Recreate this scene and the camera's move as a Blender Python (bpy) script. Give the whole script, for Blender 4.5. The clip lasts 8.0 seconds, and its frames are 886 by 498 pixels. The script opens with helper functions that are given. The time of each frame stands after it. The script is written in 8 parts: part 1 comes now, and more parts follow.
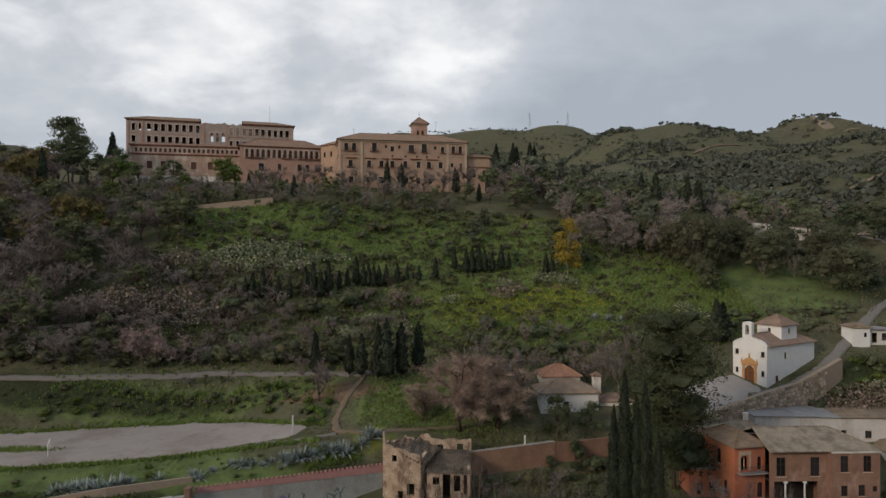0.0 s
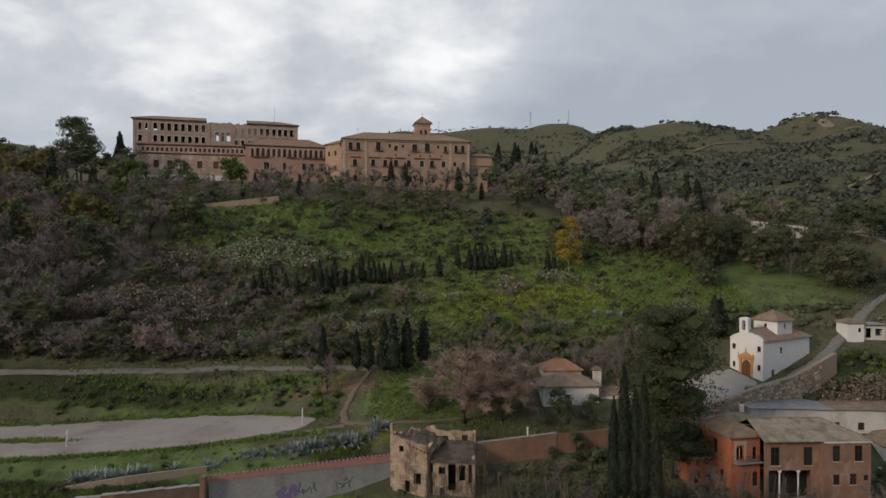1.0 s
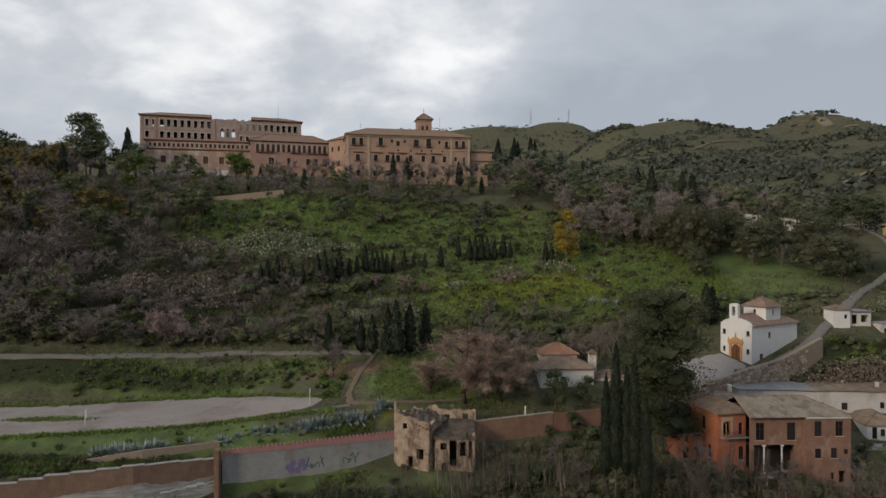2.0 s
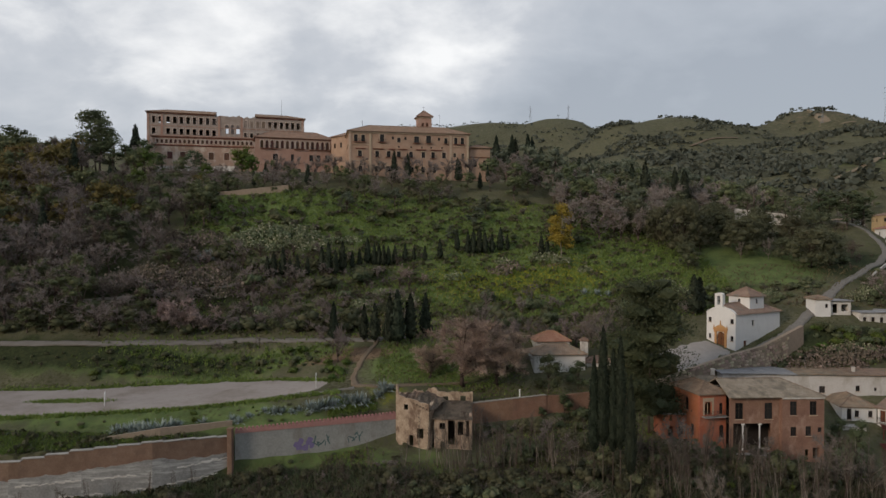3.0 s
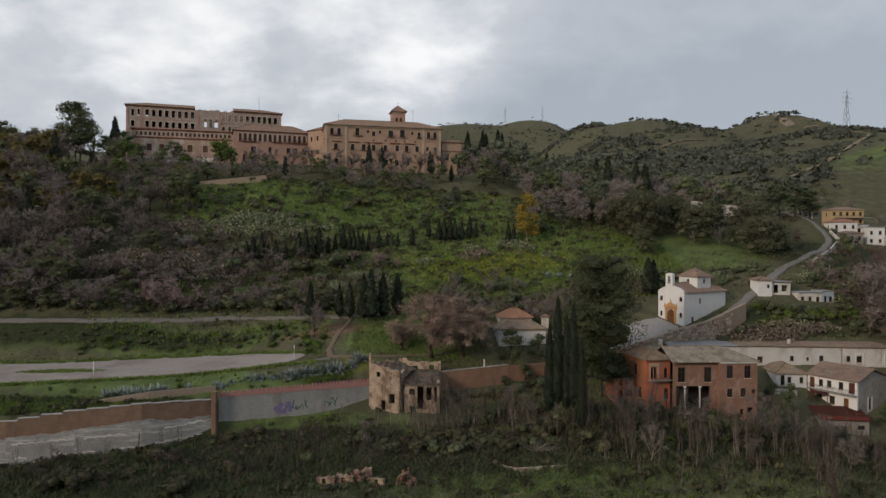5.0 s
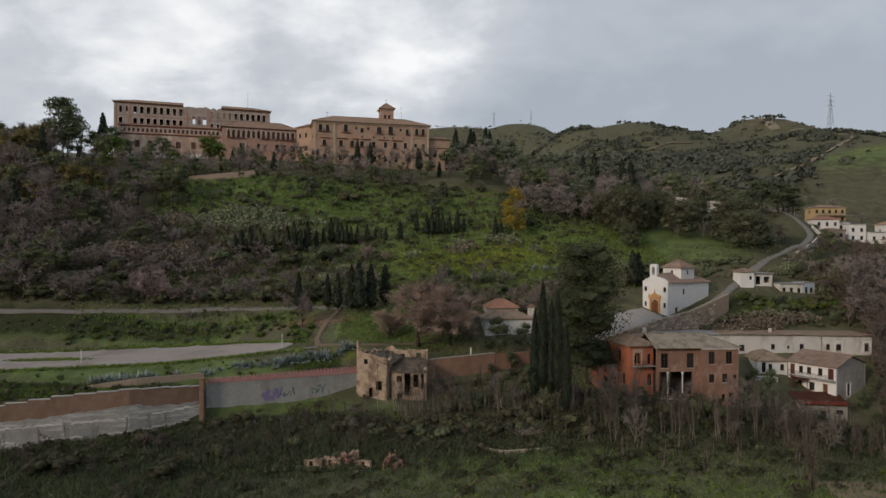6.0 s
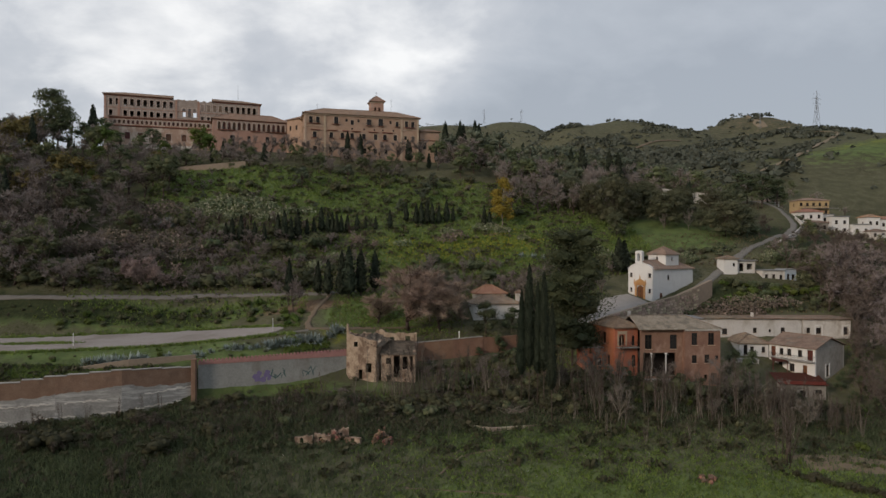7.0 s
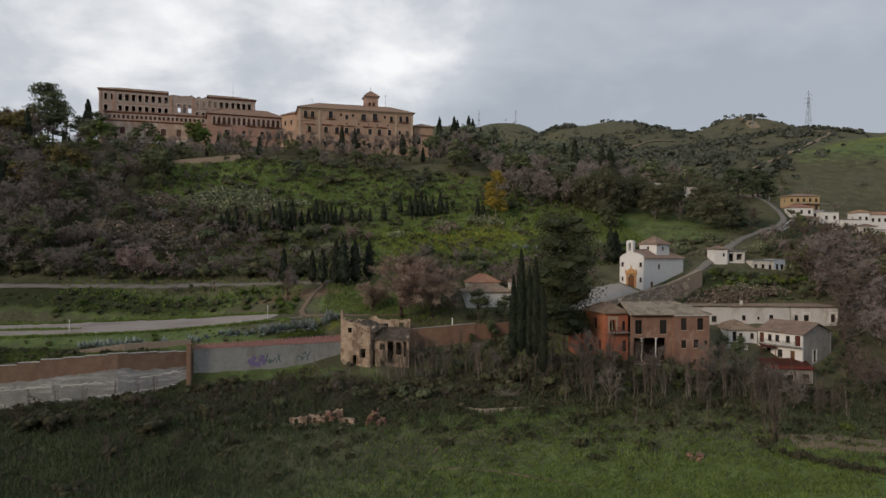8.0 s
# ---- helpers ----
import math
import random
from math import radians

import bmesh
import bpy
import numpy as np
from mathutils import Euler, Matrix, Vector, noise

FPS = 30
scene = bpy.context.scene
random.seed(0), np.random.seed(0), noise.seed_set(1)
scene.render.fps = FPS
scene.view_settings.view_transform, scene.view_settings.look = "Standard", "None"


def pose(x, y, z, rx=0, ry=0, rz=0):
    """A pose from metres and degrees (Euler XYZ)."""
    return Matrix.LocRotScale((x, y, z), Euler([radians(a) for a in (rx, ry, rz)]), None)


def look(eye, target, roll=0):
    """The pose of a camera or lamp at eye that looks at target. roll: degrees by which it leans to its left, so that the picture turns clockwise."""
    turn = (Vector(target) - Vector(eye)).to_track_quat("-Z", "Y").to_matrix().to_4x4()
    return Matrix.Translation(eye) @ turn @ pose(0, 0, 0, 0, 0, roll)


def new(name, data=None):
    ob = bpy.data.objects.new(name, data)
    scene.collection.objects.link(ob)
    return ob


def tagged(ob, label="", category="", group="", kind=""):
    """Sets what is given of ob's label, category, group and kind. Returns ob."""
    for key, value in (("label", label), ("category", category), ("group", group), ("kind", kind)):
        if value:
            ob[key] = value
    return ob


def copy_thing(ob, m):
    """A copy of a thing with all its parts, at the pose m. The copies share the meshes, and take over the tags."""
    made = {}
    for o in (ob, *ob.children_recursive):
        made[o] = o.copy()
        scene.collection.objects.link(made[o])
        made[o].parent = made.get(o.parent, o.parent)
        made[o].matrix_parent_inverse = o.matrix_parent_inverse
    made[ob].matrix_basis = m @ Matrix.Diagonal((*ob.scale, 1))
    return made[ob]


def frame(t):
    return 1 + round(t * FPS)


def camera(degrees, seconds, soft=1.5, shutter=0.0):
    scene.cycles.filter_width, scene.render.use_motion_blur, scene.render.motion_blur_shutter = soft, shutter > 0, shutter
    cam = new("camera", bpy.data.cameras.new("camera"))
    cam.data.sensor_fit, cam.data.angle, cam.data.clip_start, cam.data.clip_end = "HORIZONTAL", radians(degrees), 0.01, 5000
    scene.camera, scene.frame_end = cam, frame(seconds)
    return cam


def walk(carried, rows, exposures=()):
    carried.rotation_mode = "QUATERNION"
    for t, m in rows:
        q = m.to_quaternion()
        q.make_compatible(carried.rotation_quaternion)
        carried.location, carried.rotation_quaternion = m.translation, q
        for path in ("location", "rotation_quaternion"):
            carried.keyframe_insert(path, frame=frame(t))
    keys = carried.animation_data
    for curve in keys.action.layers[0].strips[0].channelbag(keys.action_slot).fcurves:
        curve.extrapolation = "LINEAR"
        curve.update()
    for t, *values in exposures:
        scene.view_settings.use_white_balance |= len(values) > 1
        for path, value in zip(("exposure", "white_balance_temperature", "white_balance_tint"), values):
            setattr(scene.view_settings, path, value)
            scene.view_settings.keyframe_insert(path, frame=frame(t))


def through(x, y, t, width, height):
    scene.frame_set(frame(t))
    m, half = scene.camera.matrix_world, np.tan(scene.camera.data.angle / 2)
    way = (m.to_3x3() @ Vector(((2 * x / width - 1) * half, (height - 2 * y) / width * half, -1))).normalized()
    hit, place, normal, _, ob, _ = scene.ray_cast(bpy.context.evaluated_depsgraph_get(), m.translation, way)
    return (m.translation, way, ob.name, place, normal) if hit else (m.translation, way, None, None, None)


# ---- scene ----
cam = camera(65.9, 8.0)
METRES, EYE, TILT, LEAN, TURN = 38.0, 50.0, 0.0, 0.0, 0.0
ROWS = [
    (0.0, 0.0, 0.0, 0.0, 0.0, 0.0, -0.0),
    (0.5, -0.0131, -0.0388, 0.0009, 0.01, -0.09, -0.01),
    (1.0, -0.0204, -0.0903, -0.0047, 0.05, -0.14, 0.01),
    (1.5, -0.0249, -0.1523, -0.033, 0.08, -0.15, 0.02),
    (3.0, -0.019, -0.4113, -0.0828, 0.1, -0.52, -0.01),
    (3.5, -0.012, -0.4969, -0.0874, -0.43, -0.66, -0.04),
    (4.0, -0.005, -0.5749, -0.1222, -0.97, -0.59, -0.08),
    (4.5, 0.002, -0.6345, -0.1586, -1.47, -0.49, -0.17),
    (6.0, 0.0188, -0.7119, -0.274, -2.85, -0.01, -0.25),
    (6.5, 0.0235, -0.7348, -0.3139, -3.29, 0.14, -0.26),
    (7.0, 0.0265, -0.7711, -0.351, -3.63, -0.07, -0.24),
    (7.5, 0.0295, -0.8003, -0.3899, -3.87, -0.03, -0.26),
    (8.0, 0.032, -0.8142, -0.4294, -4.07, 0.1, -0.27),
]
walk(cam, [(t, pose(0, 0, EYE, TILT, LEAN, TURN) @ pose(METRES * x, METRES * y, METRES * z, 90 + pitch, roll, yaw)) for t, x, y, z, yaw, pitch, roll in ROWS])

# ---- world, sun ----
SUN_ELEV, SUN_AZ = 20.0, 232.0      # degrees; azimuth from north (+y) clockwise: low, behind and to the left
world = bpy.data.worlds.new("overcast_sky")
scene.world = world
world.use_nodes = True
wn, wl = world.node_tree.nodes, world.node_tree.links
wn.clear()


def wnode(kind, **values):
    n = wn.new(kind)
    for k, v in values.items():
        n.inputs[k].default_value = v
    return n


w_out = wn.new("ShaderNodeOutputWorld")
w_bg = wnode("ShaderNodeBackground", Strength=1.0)
sky = wn.new("ShaderNodeTexSky")
sky.sky_type, sky.sun_disc = "NISHITA", False
sky.sun_elevation, sky.sun_rotation = radians(SUN_ELEV), radians(SUN_AZ)
w_co = wn.new("ShaderNodeTexCoord")
w_sep = wn.new("ShaderNodeSeparateXYZ")
wl.new(w_co.outputs["Generated"], w_sep.inputs[0])
# clouds lie on a flat layer: the direction divided by its height
w_h = wn.new("ShaderNodeMath"); w_h.operation = "ADD"; w_h.inputs[1].default_value = 0.40
wl.new(w_sep.outputs["Z"], w_h.inputs[0])
w_hm = wn.new("ShaderNodeMath"); w_hm.operation = "MAXIMUM"; w_hm.inputs[1].default_value = 0.1
wl.new(w_h.outputs[0], w_hm.inputs[0])
w_div = wn.new("ShaderNodeVectorMath"); w_div.operation = "DIVIDE"
w_cmb = wn.new("ShaderNodeCombineXYZ")
for i in range(3):
    wl.new(w_hm.outputs[0], w_cmb.inputs[i])
wl.new(w_co.outputs["Generated"], w_div.inputs[0])
wl.new(w_cmb.outputs[0], w_div.inputs[1])
w_map = wn.new("ShaderNodeMapping")
w_map.inputs["Location"].default_value = (0.35, 0.1, 0.0)
w_map.inputs["Scale"].default_value = (1.7, 1.9, 0.0)
wl.new(w_div.outputs[0], w_map.inputs["Vector"])
w_n1 = wnode("ShaderNodeTexNoise", Scale=2.0, Detail=9.0, Roughness=0.55, Distortion=0.2)
w_n2 = wnode("ShaderNodeTexNoise", Scale=0.9, Detail=4.0, Roughness=0.5)
for n in (w_n1, w_n2):
    wl.new(w_map.outputs[0], n.inputs["Vector"])
w_mixn = wn.new("ShaderNodeMix"); w_mixn.data_type = "FLOAT"; w_mixn.inputs[0].default_value = 0.45
wl.new(w_n1.outputs["Fac"], w_mixn.inputs[2])
wl.new(w_n2.outputs["Fac"], w_mixn.inputs[3])
# brighter towards the part of the sky where the cloud is thin
w_dir = wn.new("ShaderNodeVectorMath"); w_dir.operation = "DOT_PRODUCT"
w_dir.inputs[1].default_value = Vector((-0.24, 0.88, 0.42)).normalized()
wl.new(w_co.outputs["Generated"], w_dir.inputs[0])
w_glow = wn.new("ShaderNodeMapRange"); w_glow.interpolation_type = "SMOOTHSTEP"
w_glow.inputs["From Min"].default_value, w_glow.inputs["From Max"].default_value = 0.80, 1.0
w_glow.inputs["To Min"].default_value, w_glow.inputs["To Max"].default_value = -0.165, 0.165
wl.new(w_dir.outputs["Value"], w_glow.inputs["Value"])
w_add = wn.new("ShaderNodeMath"); w_add.operation = "ADD"
wl.new(w_mixn.outputs[0], w_add.inputs[0])
wl.new(w_glow.outputs[0], w_add.inputs[1])
# thicker, greyer cloud low over the hills
w_low = wn.new("ShaderNodeMapRange"); w_low.interpolation_type = "SMOOTHSTEP"
w_low.inputs["From Min"].default_value, w_low.inputs["From Max"].default_value = 0.12, 0.31
w_low.inputs["To Min"].default_value, w_low.inputs["To Max"].default_value = -0.085, 0.05
wl.new(w_sep.outputs["Z"], w_low.inputs["Value"])
w_sum = wn.new("ShaderNodeMath"); w_sum.operation = "ADD"
wl.new(w_add.outputs[0], w_sum.inputs[0])
wl.new(w_low.outputs[0], w_sum.inputs[1])
w_ramp = wn.new("ShaderNodeValToRGB")
wl.new(w_sum.outputs[0], w_ramp.inputs[0])
cr = w_ramp.color_ramp
cr.elements[0].position, cr.elements[0].color = 0.36, (0.40, 0.435, 0.49, 1)
cr.elements[1].position, cr.elements[1].color = 0.74, (1.0, 1.0, 1.0, 1)
e = cr.elements.new(0.50); e.color = (0.485, 0.52, 0.575, 1)
e = cr.elements.new(0.60); e.color = (0.60, 0.625, 0.67, 1)
w_mix = wn.new("ShaderNodeMix"); w_mix.data_type = "RGBA"; w_mix.inputs[0].default_value = 0.93
w_sk = wn.new("ShaderNodeVectorMath"); w_sk.operation = "SCALE"; w_sk.inputs["Scale"].default_value = 0.12
wl.new(sky.outputs[0], w_sk.inputs[0])
wl.new(w_sk.outputs[0], w_mix.inputs[6])
wl.new(w_ramp.outputs[0], w_mix.inputs[7])
wl.new(w_mix.outputs[2], w_bg.inputs["Color"])
wl.new(w_bg.outputs[0], w_out.inputs[0])

sun = new("sun", bpy.data.lights.new("sun", "SUN"))
sun.data.energy, sun.data.angle, sun.data.color = 1.5, radians(12), (1.0, 0.82, 0.64)
sun.matrix_world = look((0, 0, 0), (-math.sin(radians(SUN_AZ)) * math.cos(radians(SUN_ELEV)), -math.cos(radians(SUN_AZ)) * math.cos(radians(SUN_ELEV)), -math.sin(radians(SUN_ELEV))))
sun.location = (-60, -60, 160)

# ---- the lie of the land: lines along the slope, each a y and a height over stations in x ----
ST = (-140, -75, -45, -15, 10, 35, 60, 85, 110, 160, 230)
LINES = []
# valley floor
LINES.append(((-60,) * 11, (0, 0, 0, 0, 0, 0, 0, 1, 2, 4, 6)))
# meadow
LINES.append(((60,) * 11, (2, 2.5, 2.5, 2, 2, 2, 3, 4.5, 8, 12, 16)))
# foot of the slope
LINES.append(((76, 78, 78, 78, 78, 78, 78, 78, 78, 80, 82), (5, 5.5, 5.5, 5.5, 5.5, 5, 5.5, 5.5, 8, 13, 18)))
# house plots
LINES.append(((79, 85, 89, 97, 103, 93, 94, 95, 100, 105, 110), (5.5, 6.2, 7.3, 9.6, 10.0, 13.0, 10.2, 7.4, 12, 16, 20)))
# foot and top of the retaining walls
LINES.append(((83, 89, 93.2, 105.2, 111.6, 117, 122.4, 133, 130, 128, 131), (6, 6.5, 8, 11, 12.8, 14, 18.8, 28.2, 25.5, 27, 30)))
LINES.append(((83.6, 89.6, 93.8, 105.8, 112.2, 117.6, 123, 133.6, 130.6, 128.6, 131.6), (13, 13.5, 14.6, 16.6, 17.2, 18, 24.2, 29, 26, 27.4, 30.3)))
# near and far edge of the football ground
LINES.append(((98, 99, 104, 110, 118, 122, 125.5, 136, 134, 135, 140), (16.6, 17, 17.5, 19.7, 19.5, 21, 24.4, 30.6, 27.5, 29, 30.5)))
LINES.append(((123, 122, 127, 117, 126, 132, 134, 140, 141, 150, 160), (17, 17.2, 18, 21, 23, 24.5, 27.5, 32, 31.5, 32, 32)))
# lower road
LINES.append(((132, 132, 137, 131, 138, 142, 146, 150, 152, 160, 175), (25, 25, 24.8, 26, 28, 29, 32, 36.5, 38, 34, 33)))
# orchard slope
LINES.append(((150, 150, 152, 150, 154, 158, 160, 164, 166, 180, 200), (37, 35.5, 33, 32, 33, 36, 38.5, 41, 41, 36, 35)))
# cypress terrace
LINES.append(((168, 170, 174, 169, 172, 172, 175, 185, 186, 205, 220), (47, 45, 47, 41, 41, 42.5, 44.5, 48, 46, 38.5, 37)))
# upper terrace
LINES.append(((200, 200, 200, 200, 200, 200, 202, 208, 212, 225, 240), (62, 62, 63, 60, 58, 57, 55, 56, 55, 41, 40)))
# abbey yard, front and back
LINES.append(((222, 226, 226, 217, 217, 222, 228, 235, 238, 250, 262), (72, 72, 72, 68.5, 68, 66, 63, 61, 58.5, 47, 48)))
LINES.append(((275, 275, 275, 275, 275, 275, 275, 275, 275, 280, 290), (76, 76, 76, 74, 73, 71, 68, 66, 63, 58, 60)))
# saddle behind
LINES.append(((350,) * 11, (66, 66, 66, 66, 66, 66, 66, 68, 70, 76, 88)))
# far hills: depth, width, and the crest as x and height
HILLS = []
# far ridge
HILLS.append((1500, 420, (-1600, -1200, -960, -880, -700, -230, -100, 0, 109, 180, 209, 239, 281, 316, 351, 490, 580, 650, 800, 1100, 1600),
     (292, 292, 282, 262, 242, 252, 309, 302, 313, 311, 322, 324, 320, 292, 306, 275, 275, 265, 265, 255, 235)))
# middle ridge with the bare summit
HILLS.append((1050, 260, (-2000, 60, 200, 248, 288, 322, 352, 397, 442, 483, 509, 533, 554, 574, 595, 626, 679, 725, 752, 783, 816, 900, 1000, 1500),
     (60, 100, 191, 232, 229, 240, 239, 231, 223, 228, 236, 250, 260, 249, 236, 227, 224, 217, 216, 218, 218, 218, 220, 220)))
# hill in front of it
HILLS.append((620, 150, (-1000, 60, 100, 142, 170, 215, 265, 320, 370, 450, 700),
     (60, 70, 112, 125, 131, 127, 130, 142, 152, 152, 146)))
# green hill
HILLS.append((470, 110, (-1000, 150, 200, 250, 300, 350, 420, 500, 650, 900),
     (50, 58, 76, 95, 113, 122, 127, 132, 140, 150)))


def ground(x, y):
    """Height of the bare land, arrays welcome."""
    x, y = np.asarray(x, float), np.asarray(y, float)
    shape = np.broadcast(x, y).shape
    x, y = np.broadcast_to(x, shape).ravel(), np.broadcast_to(y, shape).ravel()
    ys, zs = [], []
    for ly, lz in LINES:
        ys.append(sum(np.interp(x + o, ST, ly) for o in (-5, 0, 5)) / 3)
        zs.append(sum(np.interp(x + o, ST, lz) for o in (-5, 0, 5)) / 3)
    z = np.where(y < ys[0], zs[0], zs[-1])
    for k in range(len(ys) - 1):
        f = (y - ys[k]) / np.maximum(ys[k + 1] - ys[k], 0.1)
        z = np.where((f >= 0) & (f < 1), zs[k] + (zs[k + 1] - zs[k]) * f, z)
    # knoll under the bend of the lane
    z = z + 7.5 * np.exp(-((x - 132) / 11) ** 2 - ((y - 204) / 20) ** 2)
    # the other side of the valley, behind the camera
    z = z + np.clip(-y - 120, 0, 400) * 0.35
    for d, w, hx, hz in HILLS:
        crest = sum(np.interp(x + o, hx, hz) for o in (-14, 0, 14)) / 3
        g = np.exp(-(np.abs(y - d) / w) ** 1.7)
        z = np.where((y > 250) & (crest > z), z + (crest - z) * g * np.clip((y - 250) / 40, 0, 1), z)
    # wide soft swells
    far = np.clip((y - 300) / 500, 0, 1)
    z = z + (0.25 + 2.2 * far) * np.sin(x / (9 + 30 * far) + 1.7 * np.sin(y / (13 + 40 * far))) * np.sin(y / (11 + 35 * far) + 0.6) * np.clip((y - 60) / 20, 0.3, 1) * (1 - 0.95 * np.clip(1.6 - np.abs(y - 111) / 12, 0, 1) * np.clip((-12 - x) / 8, 0, 1))
    return z.reshape(shape)


def gz(x, y):
    return float(ground(x, y))


def wall_line(x):
    """Where the land steps up at the retaining walls."""
    return tuple(sum(np.interp(np.asarray(x, float) + o, ST, LINES[k][0]) for o in (-5, 0, 5)) / 3 for k in (4, 5))

# ---- materials ----
def mat(name, cols, scale=1.0, rough=0.85, bump=0.15, fine=None, metal=0.0, spread=0.12, stain=None, stain_scale=0.15, stain_at=(0.52, 0.7), stretch=(1, 1, 0.6), wave=None, coord="Object", bump_dist=0.05):
    """A surface: colours mixed by a coarse and a fine noise, an own shade for each object, stains, relief, and tile waves."""
    m = bpy.data.materials.new(name)
    m.use_nodes = True
    n, l = m.node_tree.nodes, m.node_tree.links
    b = n["Principled BSDF"]
    co = n.new("ShaderNodeTexCoord").outputs[coord]
    n1 = n.new("ShaderNodeTexNoise")
    n1.inputs["Scale"].default_value, n1.inputs["Detail"].default_value, n1.inputs["Roughness"].default_value = scale, 7, 0.62
    n2 = n.new("ShaderNodeTexNoise")
    n2.inputs["Scale"].default_value, n2.inputs["Detail"].default_value = fine or scale * 9, 4
    for k in (n1, n2):
        l.new(co, k.inputs["Vector"])
    mx = n.new("ShaderNodeMix"); mx.data_type = "FLOAT"; mx.inputs[0].default_value = 0.4
    l.new(n1.outputs["Fac"], mx.inputs[2]); l.new(n2.outputs["Fac"], mx.inputs[3])
    rp = n.new("ShaderNodeValToRGB")
    l.new(mx.outputs[0], rp.inputs[0])
    els = rp.color_ramp.elements
    els[0].position, els[0].color = 0.33, (*cols[0], 1)
    els[1].position, els[1].color = 0.67, (*cols[-1], 1)
    for i, c in enumerate(cols[1:-1]):
        e = els.new(0.33 + 0.34 * (i + 1) / (len(cols) - 1)); e.color = (*c, 1)
    out = rp.outputs[0]
    if stain:
        n3 = n.new("ShaderNodeTexNoise")
        n3.inputs["Scale"].default_value, n3.inputs["Detail"].default_value, n3.inputs["Roughness"].default_value = stain_scale, 8, 0.68
        mp = n.new("ShaderNodeMapping"); mp.inputs["Location"].default_value = (3.1, 7.7, 1.3); mp.inputs["Scale"].default_value = stretch
        l.new(co, mp.inputs[0]); l.new(mp.outputs[0], n3.inputs["Vector"])
        mr = n.new("ShaderNodeMapRange"); mr.inputs["From Min"].default_value, mr.inputs["From Max"].default_value = stain_at
        l.new(n3.outputs["Fac"], mr.inputs["Value"])
        ms = n.new("ShaderNodeMix"); ms.data_type = "RGBA"; ms.inputs[7].default_value = (*stain, 1)
        l.new(mr.outputs[0], ms.inputs[0]); l.new(out, ms.inputs[6])
        out = ms.outputs[2]
    if spread:
        oi = n.new("ShaderNodeObjectInfo")
        hs = n.new("ShaderNodeHueSaturation")
        for sock, lo, hi in (("Hue", 0.5 - spread * 0.18, 0.5 + spread * 0.18), ("Value", 1 - spread * 1.6, 1 + spread * 1.6)):
            mr = n.new("ShaderNodeMapRange"); mr.inputs["To Min"].default_value, mr.inputs["To Max"].default_value = lo, hi
            if sock == "Hue":
                fr = n.new("ShaderNodeMath"); fr.operation = "FRACT"
                mu = n.new("ShaderNodeMath"); mu.operation = "MULTIPLY"; mu.inputs[1].default_value = 7.31
                l.new(oi.outputs["Random"], mu.inputs[0]); l.new(mu.outputs[0], fr.inputs[0]); l.new(fr.outputs[0], mr.inputs["Value"])
            else:
                l.new(oi.outputs["Random"], mr.inputs["Value"])
            l.new(mr.outputs[0], hs.inputs[sock])
        l.new(out, hs.inputs["Color"])
        out = hs.outputs[0]
    l.new(out, b.inputs["Base Color"])
    b.inputs["Roughness"].default_value, b.inputs["Metallic"].default_value = rough, metal
    b.inputs["Specular IOR Level"].default_value = 0.25
    height = mx.outputs[0]
    if wave:
        wv = n.new("ShaderNodeTexWave"); wv.inputs["Scale"].default_value, wv.inputs["Distortion"].default_value = wave, 0.6
        wv.bands_direction = "X"
        l.new(co, wv.inputs["Vector"])
        ad = n.new("ShaderNodeMath"); ad.operation = "ADD"
        l.new(wv.outputs["Fac"], ad.inputs[0]); l.new(height, ad.inputs[1])
        height = ad.outputs[0]
    if bump:
        bp = n.new("ShaderNodeBump"); bp.inputs["Strength"].default_value, bp.inputs["Distance"].default_value = bump, bump_dist
        l.new(height, bp.inputs["Height"]); l.new(bp.outputs[0], b.inputs["Normal"])
    return m


